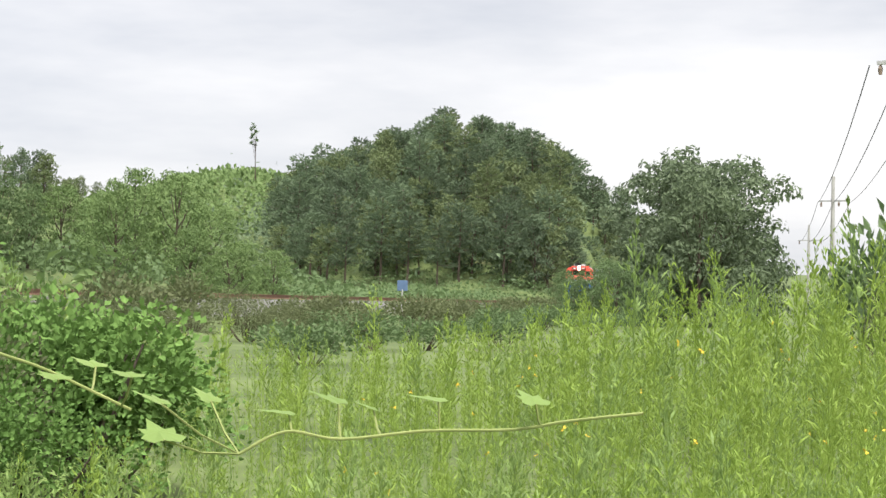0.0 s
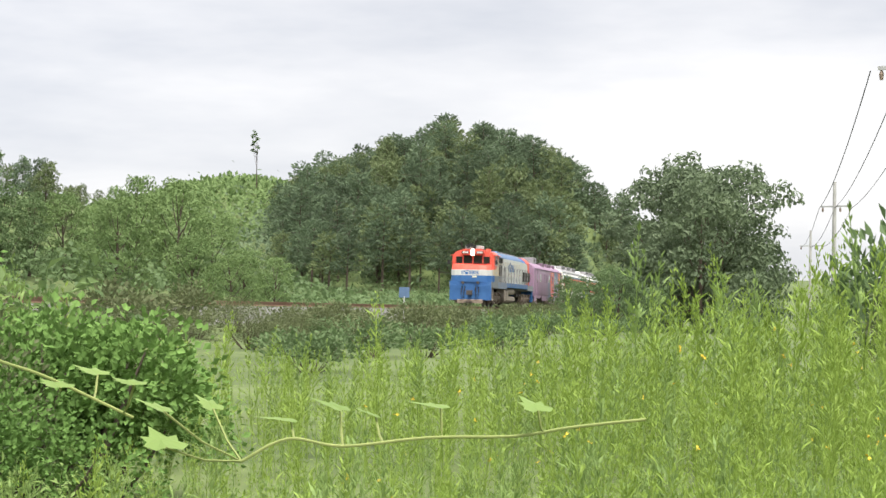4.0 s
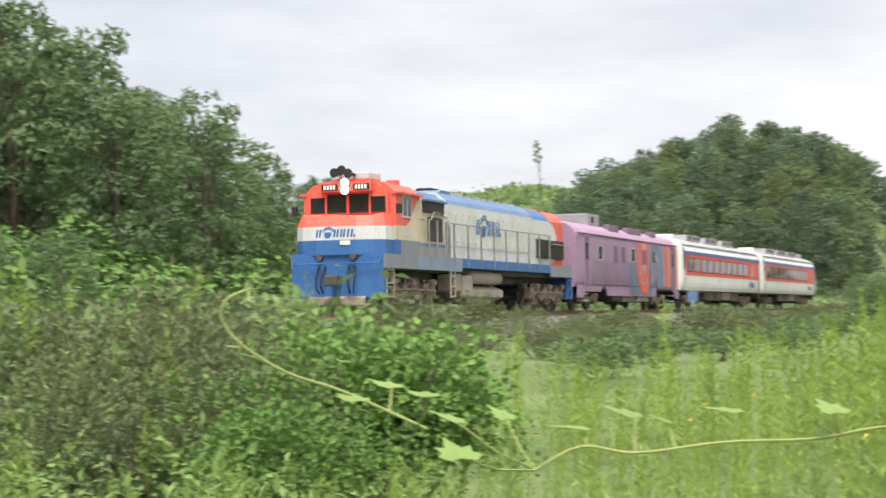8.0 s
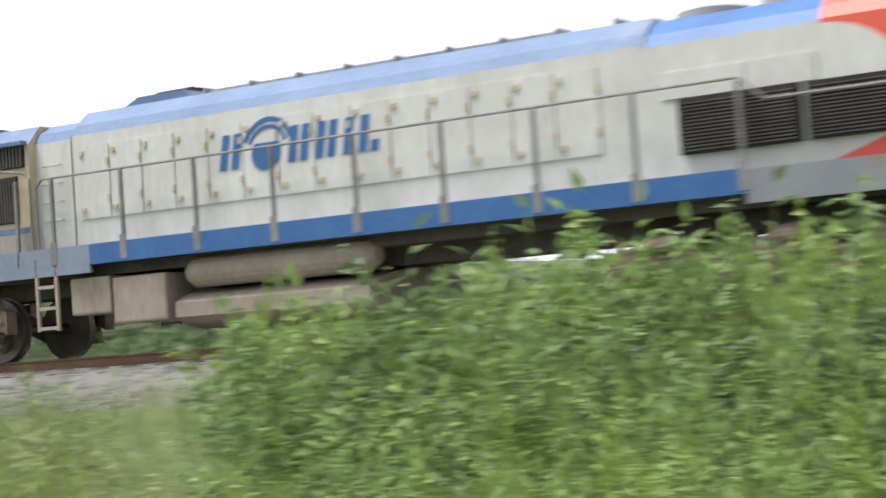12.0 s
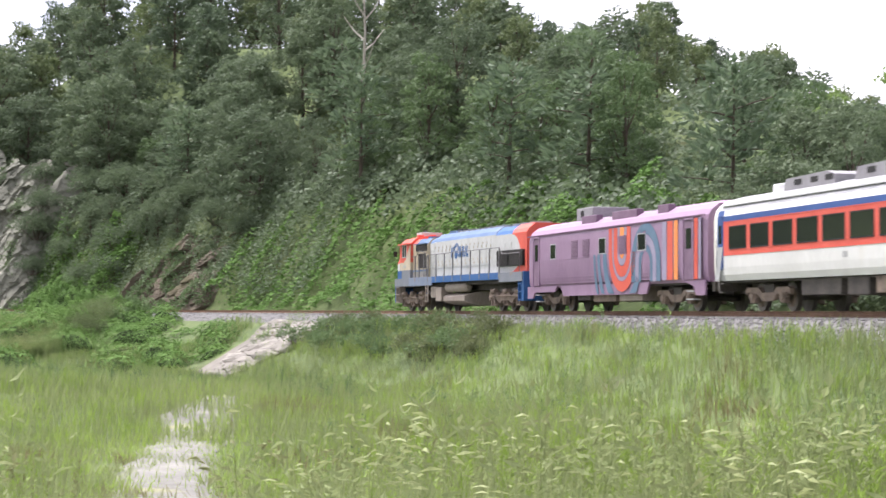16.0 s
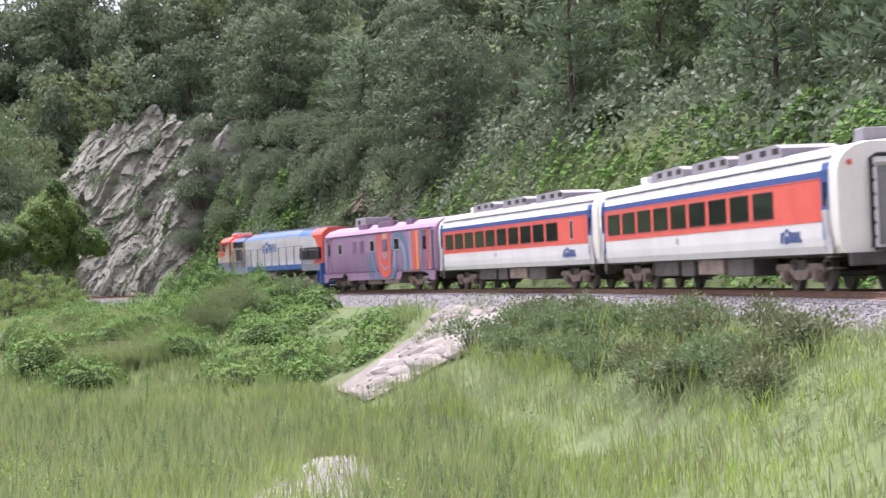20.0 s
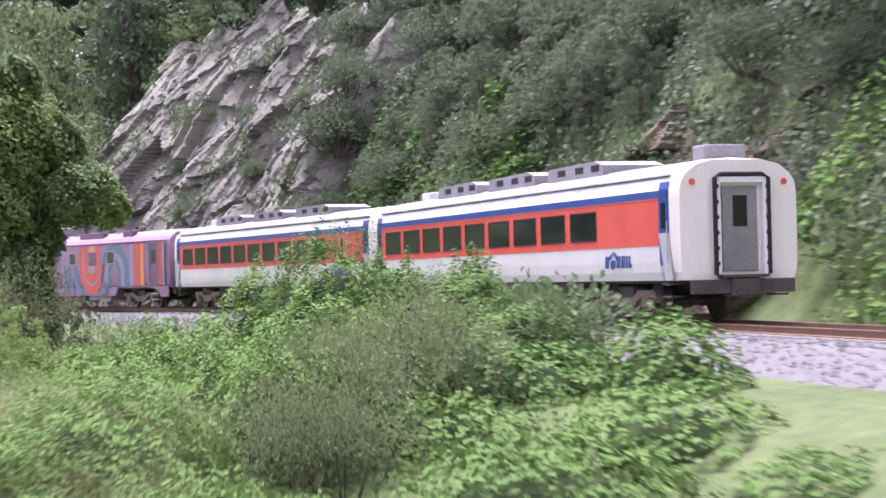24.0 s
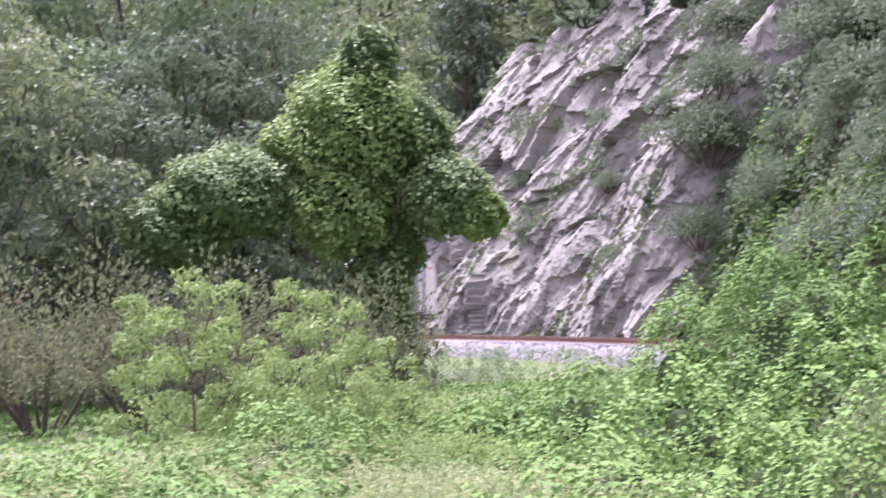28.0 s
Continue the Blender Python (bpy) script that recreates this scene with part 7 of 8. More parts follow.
def scatter(name, kinds, x, y, h, mats, label, category, seed, lean=0.10, wide=None, z=None):
    """Plants of height h at x, y, drawn from kinds, as one mesh; the materials go by kind."""
    rng = np.random.default_rng(seed)
    z = ground(x, y) - 0.03 if z is None else z
    which = rng.integers(0, len(kinds), len(x))
    turn = rng.uniform(0, 6.28, len(x))
    vs, qs, mi, n = [], [], [], 0
    for k, (v, q) in enumerate(kinds):
        m = which == k
        if not m.any():
            continue
        c, s_ = np.cos(turn[m])[:, None], np.sin(turn[m])[:, None]
        w = h[m][:, None] if wide is None else np.full((m.sum(), 1), wide) * rng.uniform(0.8, 1.2, (m.sum(), 1))
        lx, ly = rng.normal(size=(m.sum(), 1)) * lean, rng.normal(size=(m.sum(), 1)) * lean
        zz = v[None, :, 2] * h[m][:, None]
        px = (v[None, :, 0] * c - v[None, :, 1] * s_) * w + x[m][:, None] + lx * zz
        py = (v[None, :, 0] * s_ + v[None, :, 1] * c) * w + y[m][:, None] + ly * zz
        vs.append(np.stack([px, py, zz + z[m][:, None]], -1).reshape(-1, 3))
        qq = (np.arange(m.sum())[:, None, None] * len(v) + q[None]).reshape(-1, 4) + n
        qs.append(qq)
        mi.append(np.full(len(qq), k % len(mats)))
        n += m.sum() * len(v)
    return tagged(new(name, grid_mesh(name, np.concatenate(vs), np.concatenate(qs), mats, index=np.concatenate(mi))), label, category, kind="stuff")


def weed_patch(name, az0, az1, r0, r1, n, prof, kinds, mats, label, seed, slope=5.0, tall=0.0, most=2.0):
    """Weeds between two bearings and distances. prof: bearings and how high the tops stand against the horizon in degrees."""
    rng = np.random.default_rng(seed)
    az = rng.uniform(az0, az1, n)
    r = np.sqrt(rng.uniform(r0 ** 2, r1 ** 2, n))
    x, y = r * np.sin(np.radians(az)), r * np.cos(np.radians(az))
    up = np.interp(az, prof[0], prof[1]) - slope * np.clip(1 - (r - r0) / (0.7 * (r1 - r0)), 0, 1) + rng.normal(size=n) * 0.8
    up = up + tall * np.interp(az, [60, 71, 76], [0.35, 0.5, 1.1]) * (rng.uniform(size=n) < 0.16) * rng.uniform(0.3, 1.0, n)
    top = -0.09 + r * np.tan(np.radians(up))
    h = np.clip(top - ground(x, y), 0, most) * rng.uniform(0.78, 1.0, n)
    d, _ = off_track(x, y)
    ok = (h > 0.22) & (d > 3.6)
    return scatter(name, kinds, x[ok], y[ok], h[ok], mats, label, "weeds", seed + 1)


weeds = [weed_plant(300 + k) for k in range(4)]
leafies = [leafy_plant(320 + k) for k in range(3)]
A_PROF = ([52, 56, 60, 64, 68, 72, 76, 80, 86, 96], [-3.0, -2.6, -2.2, -1.8, -1.3, -0.8, -0.2, 0.0, 0.2, 0.2])
weed_patch("mugwort_field", 53, 97, 5.0, 15.0, 2800, A_PROF, weeds, [leaf_weed, leaf_weed, leaf_light, leaf_weed], "tall bright green mugwort weeds at the field edge", 31, slope=6.5, tall=2.4)
weed_patch("mugwort_front", 56, 97, 4.0, 6.5, 700, ([50, 60, 70, 97], [-5.2, -4.6, -4.2, -3.8]), weeds, [leaf_weed, leaf_light], "tall bright green mugwort weeds nearest the path", 33, slope=3.0)
H_PROF = ([-45, -30, -5, 9, 12.5, 15, 19, 22, 27, 33, 36, 50, 58, 62], [0.7, 2.6, 3.2, 2.3, 1.3, -1.6, -1.9, -0.6, -0.2, -0.2, 0.7, 0.9, 0.0, -1.0])
weed_patch("roadside_weeds", -42, 58, 6.5, 13.0, 2500, H_PROF, leafies + weeds[:2], [leaf_light, leaf_young, leaf_mid, leaf_weed, leaf_light], "mixed leafy green weeds in front of the rails", 35, slope=7.0)
weed_patch("roadside_weeds_front", -45, 56, 4.0, 7.0, 900, ([-45, 10, 16, 34, 56], [-4.0, -3.6, -5.0, -5.0, -4.0]), weeds[:2] + leafies[:1], [leaf_weed, leaf_light, leaf_light], "bright green weeds nearest the path", 37, slope=3.0)

# yellow flower heads among the weeds
rng = np.random.default_rng(41)
n_fl = 60
az, r = rng.uniform(64, 84, n_fl), rng.uniform(6, 12, n_fl)
top = -0.09 + r * np.tan(np.radians(np.interp(az, A_PROF[0], A_PROF[1]) - rng.uniform(0.2, 4.5, n_fl)))
p = np.stack([r * np.sin(np.radians(az)), r * np.cos(np.radians(az)), top], -1)
leaf_field("yellow_flowers", np.repeat(p, 4, 0), rng.normal(size=(4 * n_fl, 3)), None, 0.016, 0.6, rng, flower_mat, "small yellow flower heads among the weeds", "flowers", jitter=1.0)

# the grassy hollow to the west, with its gravel path
PATH_WAY = [(-15.0, -1.6), (-22.0, 0.2), (-30.0, 0.9), (-38.0, 1.3), (-46.0, 1.9), (-54.0, 3.0), (-62.0, 4.2), (-70.0, 5.0), (-77.0, 5.3)]


def path_strip(name, way, half, lift, mat, label):
    pts = np.array(way)
    t = np.linspace(0, len(pts) - 1, 12 * (len(pts) - 1))
    x, y = np.interp(t, range(len(pts)), pts[:, 0]), np.interp(t, range(len(pts)), pts[:, 1])
    dx, dy = np.gradient(x), np.gradient(y)
    ln = np.hypot(dx, dy)
    rows = []
    for k in np.linspace(-1, 1, 9):
        w = half * k * (1 + 0.22 * lumps(x + 2 * k, y, 3.1, 3.0) + 0.16 * lumps(x - k, y, 1.1, 8.0))
        px, py = x - dy / ln * w, y + dx / ln * w
        rows.append(np.stack([px, py, ground(px, py) + lift - 0.16 * k ** 4], -1))
    v = np.stack(rows, 1).reshape(-1, 3)
    i, j = np.meshgrid(np.arange(len(t) - 1), np.arange(8), indexing="ij")
    a = (i * 9 + j).ravel()
    return tagged(new(name, grid_mesh(name, v, np.stack([a, a + 9, a + 10, a + 1], -1), mat, smooth=True)), label, "path", kind="structure")


path_strip("gravel_path", PATH_WAY, 1.0, 0.17, gravel, "pale gravel path through the grass")
path_strip("gravel_patch", [(-121.5, -12.5), (-124.0, -11.2), (-127.0, -10.2)], 1.2, 0.12, gravel, "pale gravel patch beyond the grass")


def off_path(x, y):
    best = np.full(x.shape, 1e9)
    pts = np.array(PATH_WAY)
    for t in np.linspace(0, len(pts) - 1, 90):
        best = np.minimum(best, np.hypot(x - np.interp(t, range(len(pts)), pts[:, 0]), y - np.interp(t, range(len(pts)), pts[:, 1])))
    return best


tufts = [grass_tuft(400 + k, 20, 0.75, 0.026, 0.16) for k in range(3)]
fine_tufts = [grass_tuft(410 + k, 34, 0.55, 0.009, 0.20, seedhead=3) for k in range(3)]
rng = np.random.default_rng(43)
n_g = 23000
az, r = rng.uniform(-104, -42, n_g), rng.uniform(5.0, 128, n_g) ** 1.0
x, y = r * np.sin(np.radians(az)), r * np.cos(np.radians(az))
d, s = off_track(x, y)
h = rng.uniform(0.5, 1.0, n_g) * (1 + 0.30 * lumps(x, y, 6.0, 1.0)) * np.where(r < 12, 0.75, 1.0)
ok = (d > 3.7) & (off_path(x, y) > 0.45 + 0.40 * rng.normal(size=n_g)) & ~((s > 99.3) & (s < 116.5) & (d < 10.0)) & (x > np.where(y < -6.5, -128, -117))
h = h * np.where((off_path(x, y) < 2.0) & (r < 44), 0.55, 1.0) * np.where((az > -92.0) & (az < -85.2) & (r < 26), 0.34, 1.0)
far_off = ok & (r > 26)
scatter("tall_grass", tufts, x[far_off], y[far_off], h[far_off], [leaf_grass, leaf_grass, leaf_weed], "tall yellow-green grass in the hollow", "grass", 44, wide=1.0)
near_by = ok & (r <= 26)
scatter("fine_grass", fine_tufts, x[near_by], y[near_by], h[near_by], [leaf_grass, leaf_straw, leaf_grass], "fine tall grass with pale seed heads", "grass", 46, wide=0.6)
weed_patch("west_weeds", -104, -46, 4.5, 10.5, 2000, ([-104, -93, -88.5, -83, -64, -50, -46], [-4.4, -4.8, -8.0, -4.4, -2.9, -2.2, -1.6]), weeds + leafies[:1], [leaf_weed, leaf_grass, leaf_grass, leaf_weed, leaf_grass], "leafy weeds and mugwort before the hollow", 45, slope=3.5)
# mugwort and leafy weeds among the grass
n_w = 5200
az, r = rng.uniform(-102, -45, n_w), rng.uniform(9, 100, n_w)
x, y = r * np.sin(np.radians(az)), r * np.cos(np.radians(az))
d, s = off_track(x, y)
ok = (d > 3.9) & (off_path(x, y) > 1.3) & (x > -104) & ~((az > -93) & (az < -83.5) & (r < 56)) & (lumps(x, y, 4.0, 7.0) > 0.12)
scatter("hollow_weeds", weeds[:2] + leafies, x[ok], y[ok], rng.uniform(0.6, 1.05, n_w)[ok], [leaf_grass, leaf_light, leaf_mid, leaf_mid, leaf_light], "leafy weeds among the tall grass", "weeds", 47)
# thicker grass in the far part of the hollow
n_f = 6500
x, y = rng.uniform(-116, -58, n_f), rng.uniform(-26, 9, n_f)
d, s = off_track(x, y)
ok = (d > 4.0) & (off_path(x, y) > 1.1) & ~((s > 99.3) & (s < 114) & (d < 10.0))
scatter("rank_grass", tufts + weeds[2:3], x[ok], y[ok], (rng.uniform(0.6, 1.15, n_f) * (1 + 0.3 * lumps(x, y, 5.0, 3.0)))[ok], [leaf_grass, leaf_light, leaf_grass, leaf_mid], "rank green grass in the far part of the hollow", "grass", 48, wide=1.1)
# green weeds on the shoulder beside the ballast
rng = np.random.default_rng(49)
n_e = 2300
s = rng.uniform(-30, 112, n_e)
o = rng.uniform(3.3, 6.5, n_e)
x, y, z, hd = track(s)
x, y = x - np.sin(hd) * o, y + np.cos(hd) * o
patchy = lumps(x, y, 3.5, 9.0) > -0.35
scatter("shoulder_weeds", leafies + weeds[:1], x[patchy], y[patchy], (rng.uniform(0.3, 0.62, n_e) + 0.35 * (lumps(x, y, 4.0, 2.0) > 0.55))[patchy], [leaf_mid, leaf_mid, leaf_light, leaf_grass], "green weeds along the ballast", "weeds", 50)

# ---------------------------------------------------------------- shrubs along the near side of the rails
rng = np.random.default_rng(53)
shrub_row(shrubs + shrubs_fine, -128, -12, 1.5, 4.6, 8.5, (0.62, 0.92), "brownish green shrub beside the rails", "shrubs beside the rails", (0.62, 0.92))
shrub_row(shrubs_green, -120, -20, 4.0, 8.0, 14.0, (0.5, 0.8), "green shrub between the weeds and the rails", "green shrubs before the rails", (0.6, 0.85))
shrub_row(shrubs + shrubs_green, 68, 100, 1.0, 4.0, 5.8, (0.58, 0.80), "dense dark green shrub on the embankment", "shrubs on the embankment", (0.75, 1.0))
for az, r, s in ((44, 11.5, 0.9), (46, 11.0, 0.95), (48, 11.5, 0.9), (50, 10.8, 1.0), (51.5, 10.2, 0.95), (53, 11.2, 0.9), (40, 12.0, 0.85), (42, 11.6, 0.9), (49, 9.2, 0.7), (52, 8.8, 0.7), (47, 9.4, 0.68)):
    x, y = place(az, r)
    put(shrubs_fine, x, y, s * 0.80, float(ground(x, y)), "fine-leaved olive green shrub at the field edge", "foreground shrubs", tall=1.0)
for az, r, s in ((54.6, 9.2, 0.95), (56.2, 9.0, 1.05), (57.6, 9.6, 0.85), (55.2, 8.2, 0.7)):
    x, y = place(az, r)
    put(shrubs_big, x, y, s * 0.74, float(ground(x, y)), "broad-leaved creeper bush at the field edge", "creeper bushes", "bush", "creeper_bush")
for az, r, s in ((82.6, 27, 0.9), (83.6, 26, 1.0), (84.6, 26, 1.1), (81.9, 30, 0.7)):
    x, y = place(az, r)
    put(shrubs_fine[:1] + shrubs_green[:1], x, y, s * 1.3, float(ground(x, y)), "green shrub at the far field edge", "shrubs at the field edge", tall=1.2)


# ---------------------------------------------------------------- twining vines close to the camera
def twining(name, points, r, lean_leaves, label, seed):
    rng = np.random.default_rng(seed)
    v = tagged(new(name), label, "vine")

    def at(az, el, rr):
        return Vector((rr * math.sin(radians(az)) * math.cos(radians(el)), rr * math.cos(radians(az)) * math.cos(radians(el)), rr * math.sin(radians(el)) - 0.09))

    ctrl = [at(a, e, r) for a, e in points]
    pts = []
    for i in range(len(ctrl) - 1):
        p0, p1, p2, p3 = ctrl[max(i - 1, 0)], ctrl[i], ctrl[i + 1], ctrl[min(i + 2, len(ctrl) - 1)]
        for k in range(6):
            t = k / 6
            pts.append(0.5 * ((2 * p1) + (p2 - p0) * t + (2 * p0 - 5 * p1 + 4 * p2 - p3) * t * t + (3 * p1 - p0 - 3 * p2 + p3) * t ** 3))
    pts.append(ctrl[-1])
    s = Shape()
    s.tube(pts, 0.0030, 0, 6)
    part("stem", s, stem_mat, v, "thin green-yellow stem")
    for az, el, size in lean_leaves:
        size = size * 0.75
        c = at(az, el, r * rng.uniform(0.96, 1.04))
        turn = Matrix.Rotation(rng.uniform(-0.5, 0.5), 3, "Z") @ Matrix.Rotation(rng.uniform(0.2, 0.7), 3, "X")
        leaf = Shape()
        outline = [(0, 0), (0.30, -0.16), (0.52, 0.02), (0.36, 0.20), (0.42, 0.46), (0.20, 0.42), (0, 0.95), (-0.20, 0.42), (-0.42, 0.46), (-0.36, 0.20), (-0.52, 0.02), (-0.30, -0.16)]
        verts = [c + turn @ Vector((px * size, pz * size * 0.8, 0.10 * size * abs(px) - 0.12 * size * pz)) for px, pz in outline] + [c + turn @ Vector((0, 0.25 * size, 0.02 * size))]
        n = len(outline)
        leaf.add(verts, [(k, (k + 1) % n, n) for k in range(n)])
        part("leaf", leaf, leaf_light, v)
        near = min(pts, key=lambda q: (q - c).length)
        st = Shape()
        st.tube([near, (near + c) / 2 + Vector((0, 0, -0.01)), c], 0.0022, 0, 4)
        part("leaf_stalk", st, stem_mat, v)
    return v


twining("twining_vine", [(61.9, -4.8), (63.3, -4.1), (65.0, -4.3), (67.6, -4.0), (70.3, -3.9), (72.0, -3.6), (74.3, -3.3)], 3.4,
        [(59.5, -3.3, 0.11), (61.0, -3.2, 0.09), (63.4, -3.6, 0.13), (64.9, -3.2, 0.12), (68.0, -3.1, 0.12), (71.0, -3.1, 0.10), (59.6, -4.4, 0.12), (66.0, -3.4, 0.08)], "slender twining vine with lobed leaves over the weeds", 61)
twining("climbing_vine", [(53.2, 0.9), (52.5, 0.6), (52.3, 0.0), (52.9, -0.8), (54.3, -1.7), (56.0, -2.3), (58.6, -3.5)], 3.6,
        [(53.6, 1.2, 0.07), (52.8, -0.9, 0.06), (56.4, -2.6, 0.10), (57.5, -2.2, 0.11), (58.6, -2.5, 0.10), (53.2, 0.5, 0.04)], "curling climbing vine rising above the bushes", 63)

# ---------------------------------------------------------------- stone revetment below the line
rng = np.random.default_rng(71)
apron_rows = []
for o in np.linspace(3.0, 9.6, 18):
    ss = np.linspace(99.5, 113.5 - (o - 3.0) * 0.95, 24)
    x, y, z, h = track(ss)
    px, py = x - np.sin(h) * o, y + np.cos(h) * o
    apron_rows.append(np.stack([px, py, ground(px, py) + 0.14], -1))
av = np.stack(apron_rows, 1).reshape(-1, 3)
i, j = np.meshgrid(np.arange(23), np.arange(17), indexing="ij")
a = (i * 18 + j).ravel()
pink_soil = surface("bare_pinkish_soil", (0.115, 0.105, 0.088), (0.215, 0.198, 0.168), rough=0.95, scale=0.9, fine=9, bump=0.5, stain=(0.20, 0.17, 0.13), stain_at=0.6)
revet = tagged(new("stone_revetment", grid_mesh("stone_revetment", av, np.stack([a, a + 18, a + 19, a + 1], -1), pink_soil, smooth=True)), "bare sloping bank faced with rough pale stones below the rails", "revetment", kind="structure")
stone_meshes = []
for k in range(7):
    bm = bmesh.new()
    bmesh.ops.create_icosphere(bm, subdivisions=1, radius=0.5)
    for p in bm.verts:
        p.co = Vector((p.co.x * rng.uniform(0.8, 1.3), p.co.y * rng.uniform(0.6, 1.0), p.co.z * rng.uniform(0.35, 0.6)))
    me = bpy.data.meshes.new("stone")
    bm.to_mesh(me)
    bm.free()
    me.materials.append(riprap)
    stone_meshes.append(me)
for k in range(290):
    s, o = rng.uniform(99.8, 111.5), rng.uniform(3.9, 9.4)
    if s > 110.2 - (o - 4) * 1.3:
        continue
    x, y, z, h = track(s)
    px, py = float(x - np.sin(h) * o), float(y + np.cos(h) * o)
    zz = float(ground(px, py)) + 0.16
    ob = new("stone", stone_meshes[k % 7])
    ob.parent = revet
    sc = rng.uniform(0.7, 1.5)
    ob.matrix_basis = Matrix.Translation((px, py, zz)) @ Matrix.Rotation(rng.uniform(-0.6, 0.6) + 0.5, 4, "Z") @ Matrix.Rotation(rng.uniform(0.3, 0.6), 4, "X") @ Matrix.Diagonal((sc * 1.3, sc * 0.8, sc * 0.8, 1))
for s0, s1 in ((100.5, 105.2), (106.6, 109.6)):
    cap = Shape()
    cap.box(-(s1 - s0) / 2, (s1 - s0) / 2, -0.16, 0.16, -0.12, 0.10, bevel=0.03)
    ob = part("cap_beam", cap, concrete, revet, "pale concrete cap beam")
    x, y, z, h = track((s0 + s1) / 2)
    ob.matrix_basis = Matrix.Translation((float(x - np.sin(h) * 3.9), float(y + np.cos(h) * 3.9), float(z) - 0.86)) @ Matrix.Rotation(float(h), 4, "Z")

# ---------------------------------------------------------------- the overgrown place by the rock face
def beyond(az, r):
    """x, y at a bearing and distance from a point over the grass near the rock face."""
    return -108.4 + r * math.sin(radians(az)), -2.6 + r * math.cos(radians(az))


rng = np.random.default_rng(81)
for k, (x, y, top, rx, ry) in enumerate(((-137.6, 0.3, 1.19, 2.0, 1.7), (-134.6, 1.3, 0.47, 1.8, 1.4), (-129.5, 1.5, -0.15, 2.0, 1.7), (-124.6, 0.2, -0.73, 1.8, 1.5), (-123.6, 3.6, -0.55, 1.8, 1.5),
                                          (-128.5, 3.9, 0.25, 1.9, 1.3), (-120.5, 1.8, -1.0, 2.4, 2.0), (-117.4, 4.0, -1.9, 1.8, 1.7), (-116.4, 1.0, -2.2, 2.2, 1.8), (-114.0, 3.6, -3.0, 1.5, 1.3),
                                          (-121.0, 5.6, -1.2, 1.6, 1.3), (-112.6, 6.9, -1.35, 1.7, 1.4), (-114.8, 7.9, -0.95, 1.7, 1.3), (-111.2, 4.0, -2.5, 1.7, 1.5), (-117.6, 7.2, -0.7, 1.7, 1.3),
                                          (-112.4, 0.6, -2.7, 2.0, 1.7), (-110.0, 6.6, -2.1, 1.4, 1.2), (-113.5, -5.9, -2.3, 2.0, 1.7), (-114.2, 3.2, -1.9, 1.8, 1.7),
                                          (-141.3, -2.9, 2.01, 1.85, 1.76), (-143.2, -4.8, 1.19, 1.4, 1.33), (-134.8, -0.9, 1.23, 1.02, 0.97),
                                          (-138.2, 0.5, 1.31, 1.06, 1.0), (-132.8, -2.3, 0.72, 1.18, 1.12), (-130.7, -4.1, 0.24, 1.35, 1.25), (-136.1, -6.0, 0.18, 0.94, 0.89), (-137.9, -7.2, -0.23, 0.91, 0.87),
                                          (-125.8, -2.9, -0.04, 1.35, 1.25), (-127.2, -4.6, -0.25, 1.35, 1.25), (-127.7, -0.9, 0.38, 1.35, 1.25), (-123.8, -1.8, 0.12, 1.35, 1.25), (-139.3, -1.6, 1.32, 1.09, 1.04),
                                          (-134.8, -7.4, -0.33, 0.86, 0.82), (-136.3, -3.7, 0.39, 0.99, 0.94), (-131.1, 0.2, 0.45, 1.35, 1.25), (-131.6, -5.9, -0.38, 0.68, 0.64),
                                          (-117.0, -8.2, -1.15, 2.0, 1.8), (-122.5, -7.2, -0.22, 2.0, 1.7), (-121.5, -4.0, -0.3, 2.0, 1.7),
                                          (-119.0, -5.5, -0.65, 2.0, 1.8), (-117.5, -2.0, -1.2, 2.0, 1.8), (-125.5, -9.6, -0.4, 1.8, 1.6), (-121.0, -9.8, -0.75, 1.7, 1.5), (-129.8, -8.6, -0.1, 1.6, 1.4))):
    z = float(ground(x, y)) - 0.5
    near = -24.0 < math.degrees(math.atan2(x + 108.3, y + 2.5)) + 96.5 < 15.0
    size = (0.062 if x > -130 else 0.085) if near else 0.125
    # the first part of each mound is the shade-coloured core, not branches
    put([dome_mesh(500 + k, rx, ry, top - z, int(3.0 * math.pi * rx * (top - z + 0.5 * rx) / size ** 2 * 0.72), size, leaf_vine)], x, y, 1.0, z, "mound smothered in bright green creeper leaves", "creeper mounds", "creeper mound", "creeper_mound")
for az, r, s in ((-83.0, 24, 1.0), (-81.5, 29, 1.2), (-79.5, 27, 1.2), (-84.5, 21, 0.9), (-82.0, 20, 0.9), (-85.5, 24, 0.8)):
    x, y = beyond(az, r)
    put(shrubs_green, x, y, s, float(ground(x, y)) - 0.35, "leafy green shrub beside the creeper mounds", "shrubs by the mounds", tall=1.05)
for az, r, s in ((-85.5, 14, 0.9), (-84.0, 16, 1.1), (-82.6, 13.5, 0.9), (-86.5, 17.5, 0.9), (-83.2, 19, 1.2)):
    x, y = beyond(az, r)
    put(shrubs_olive, x, y, s, float(ground(x, y)) - 0.3, "olive green twiggy shrub before the creeper mounds", "olive shrubs", tall=1.15)
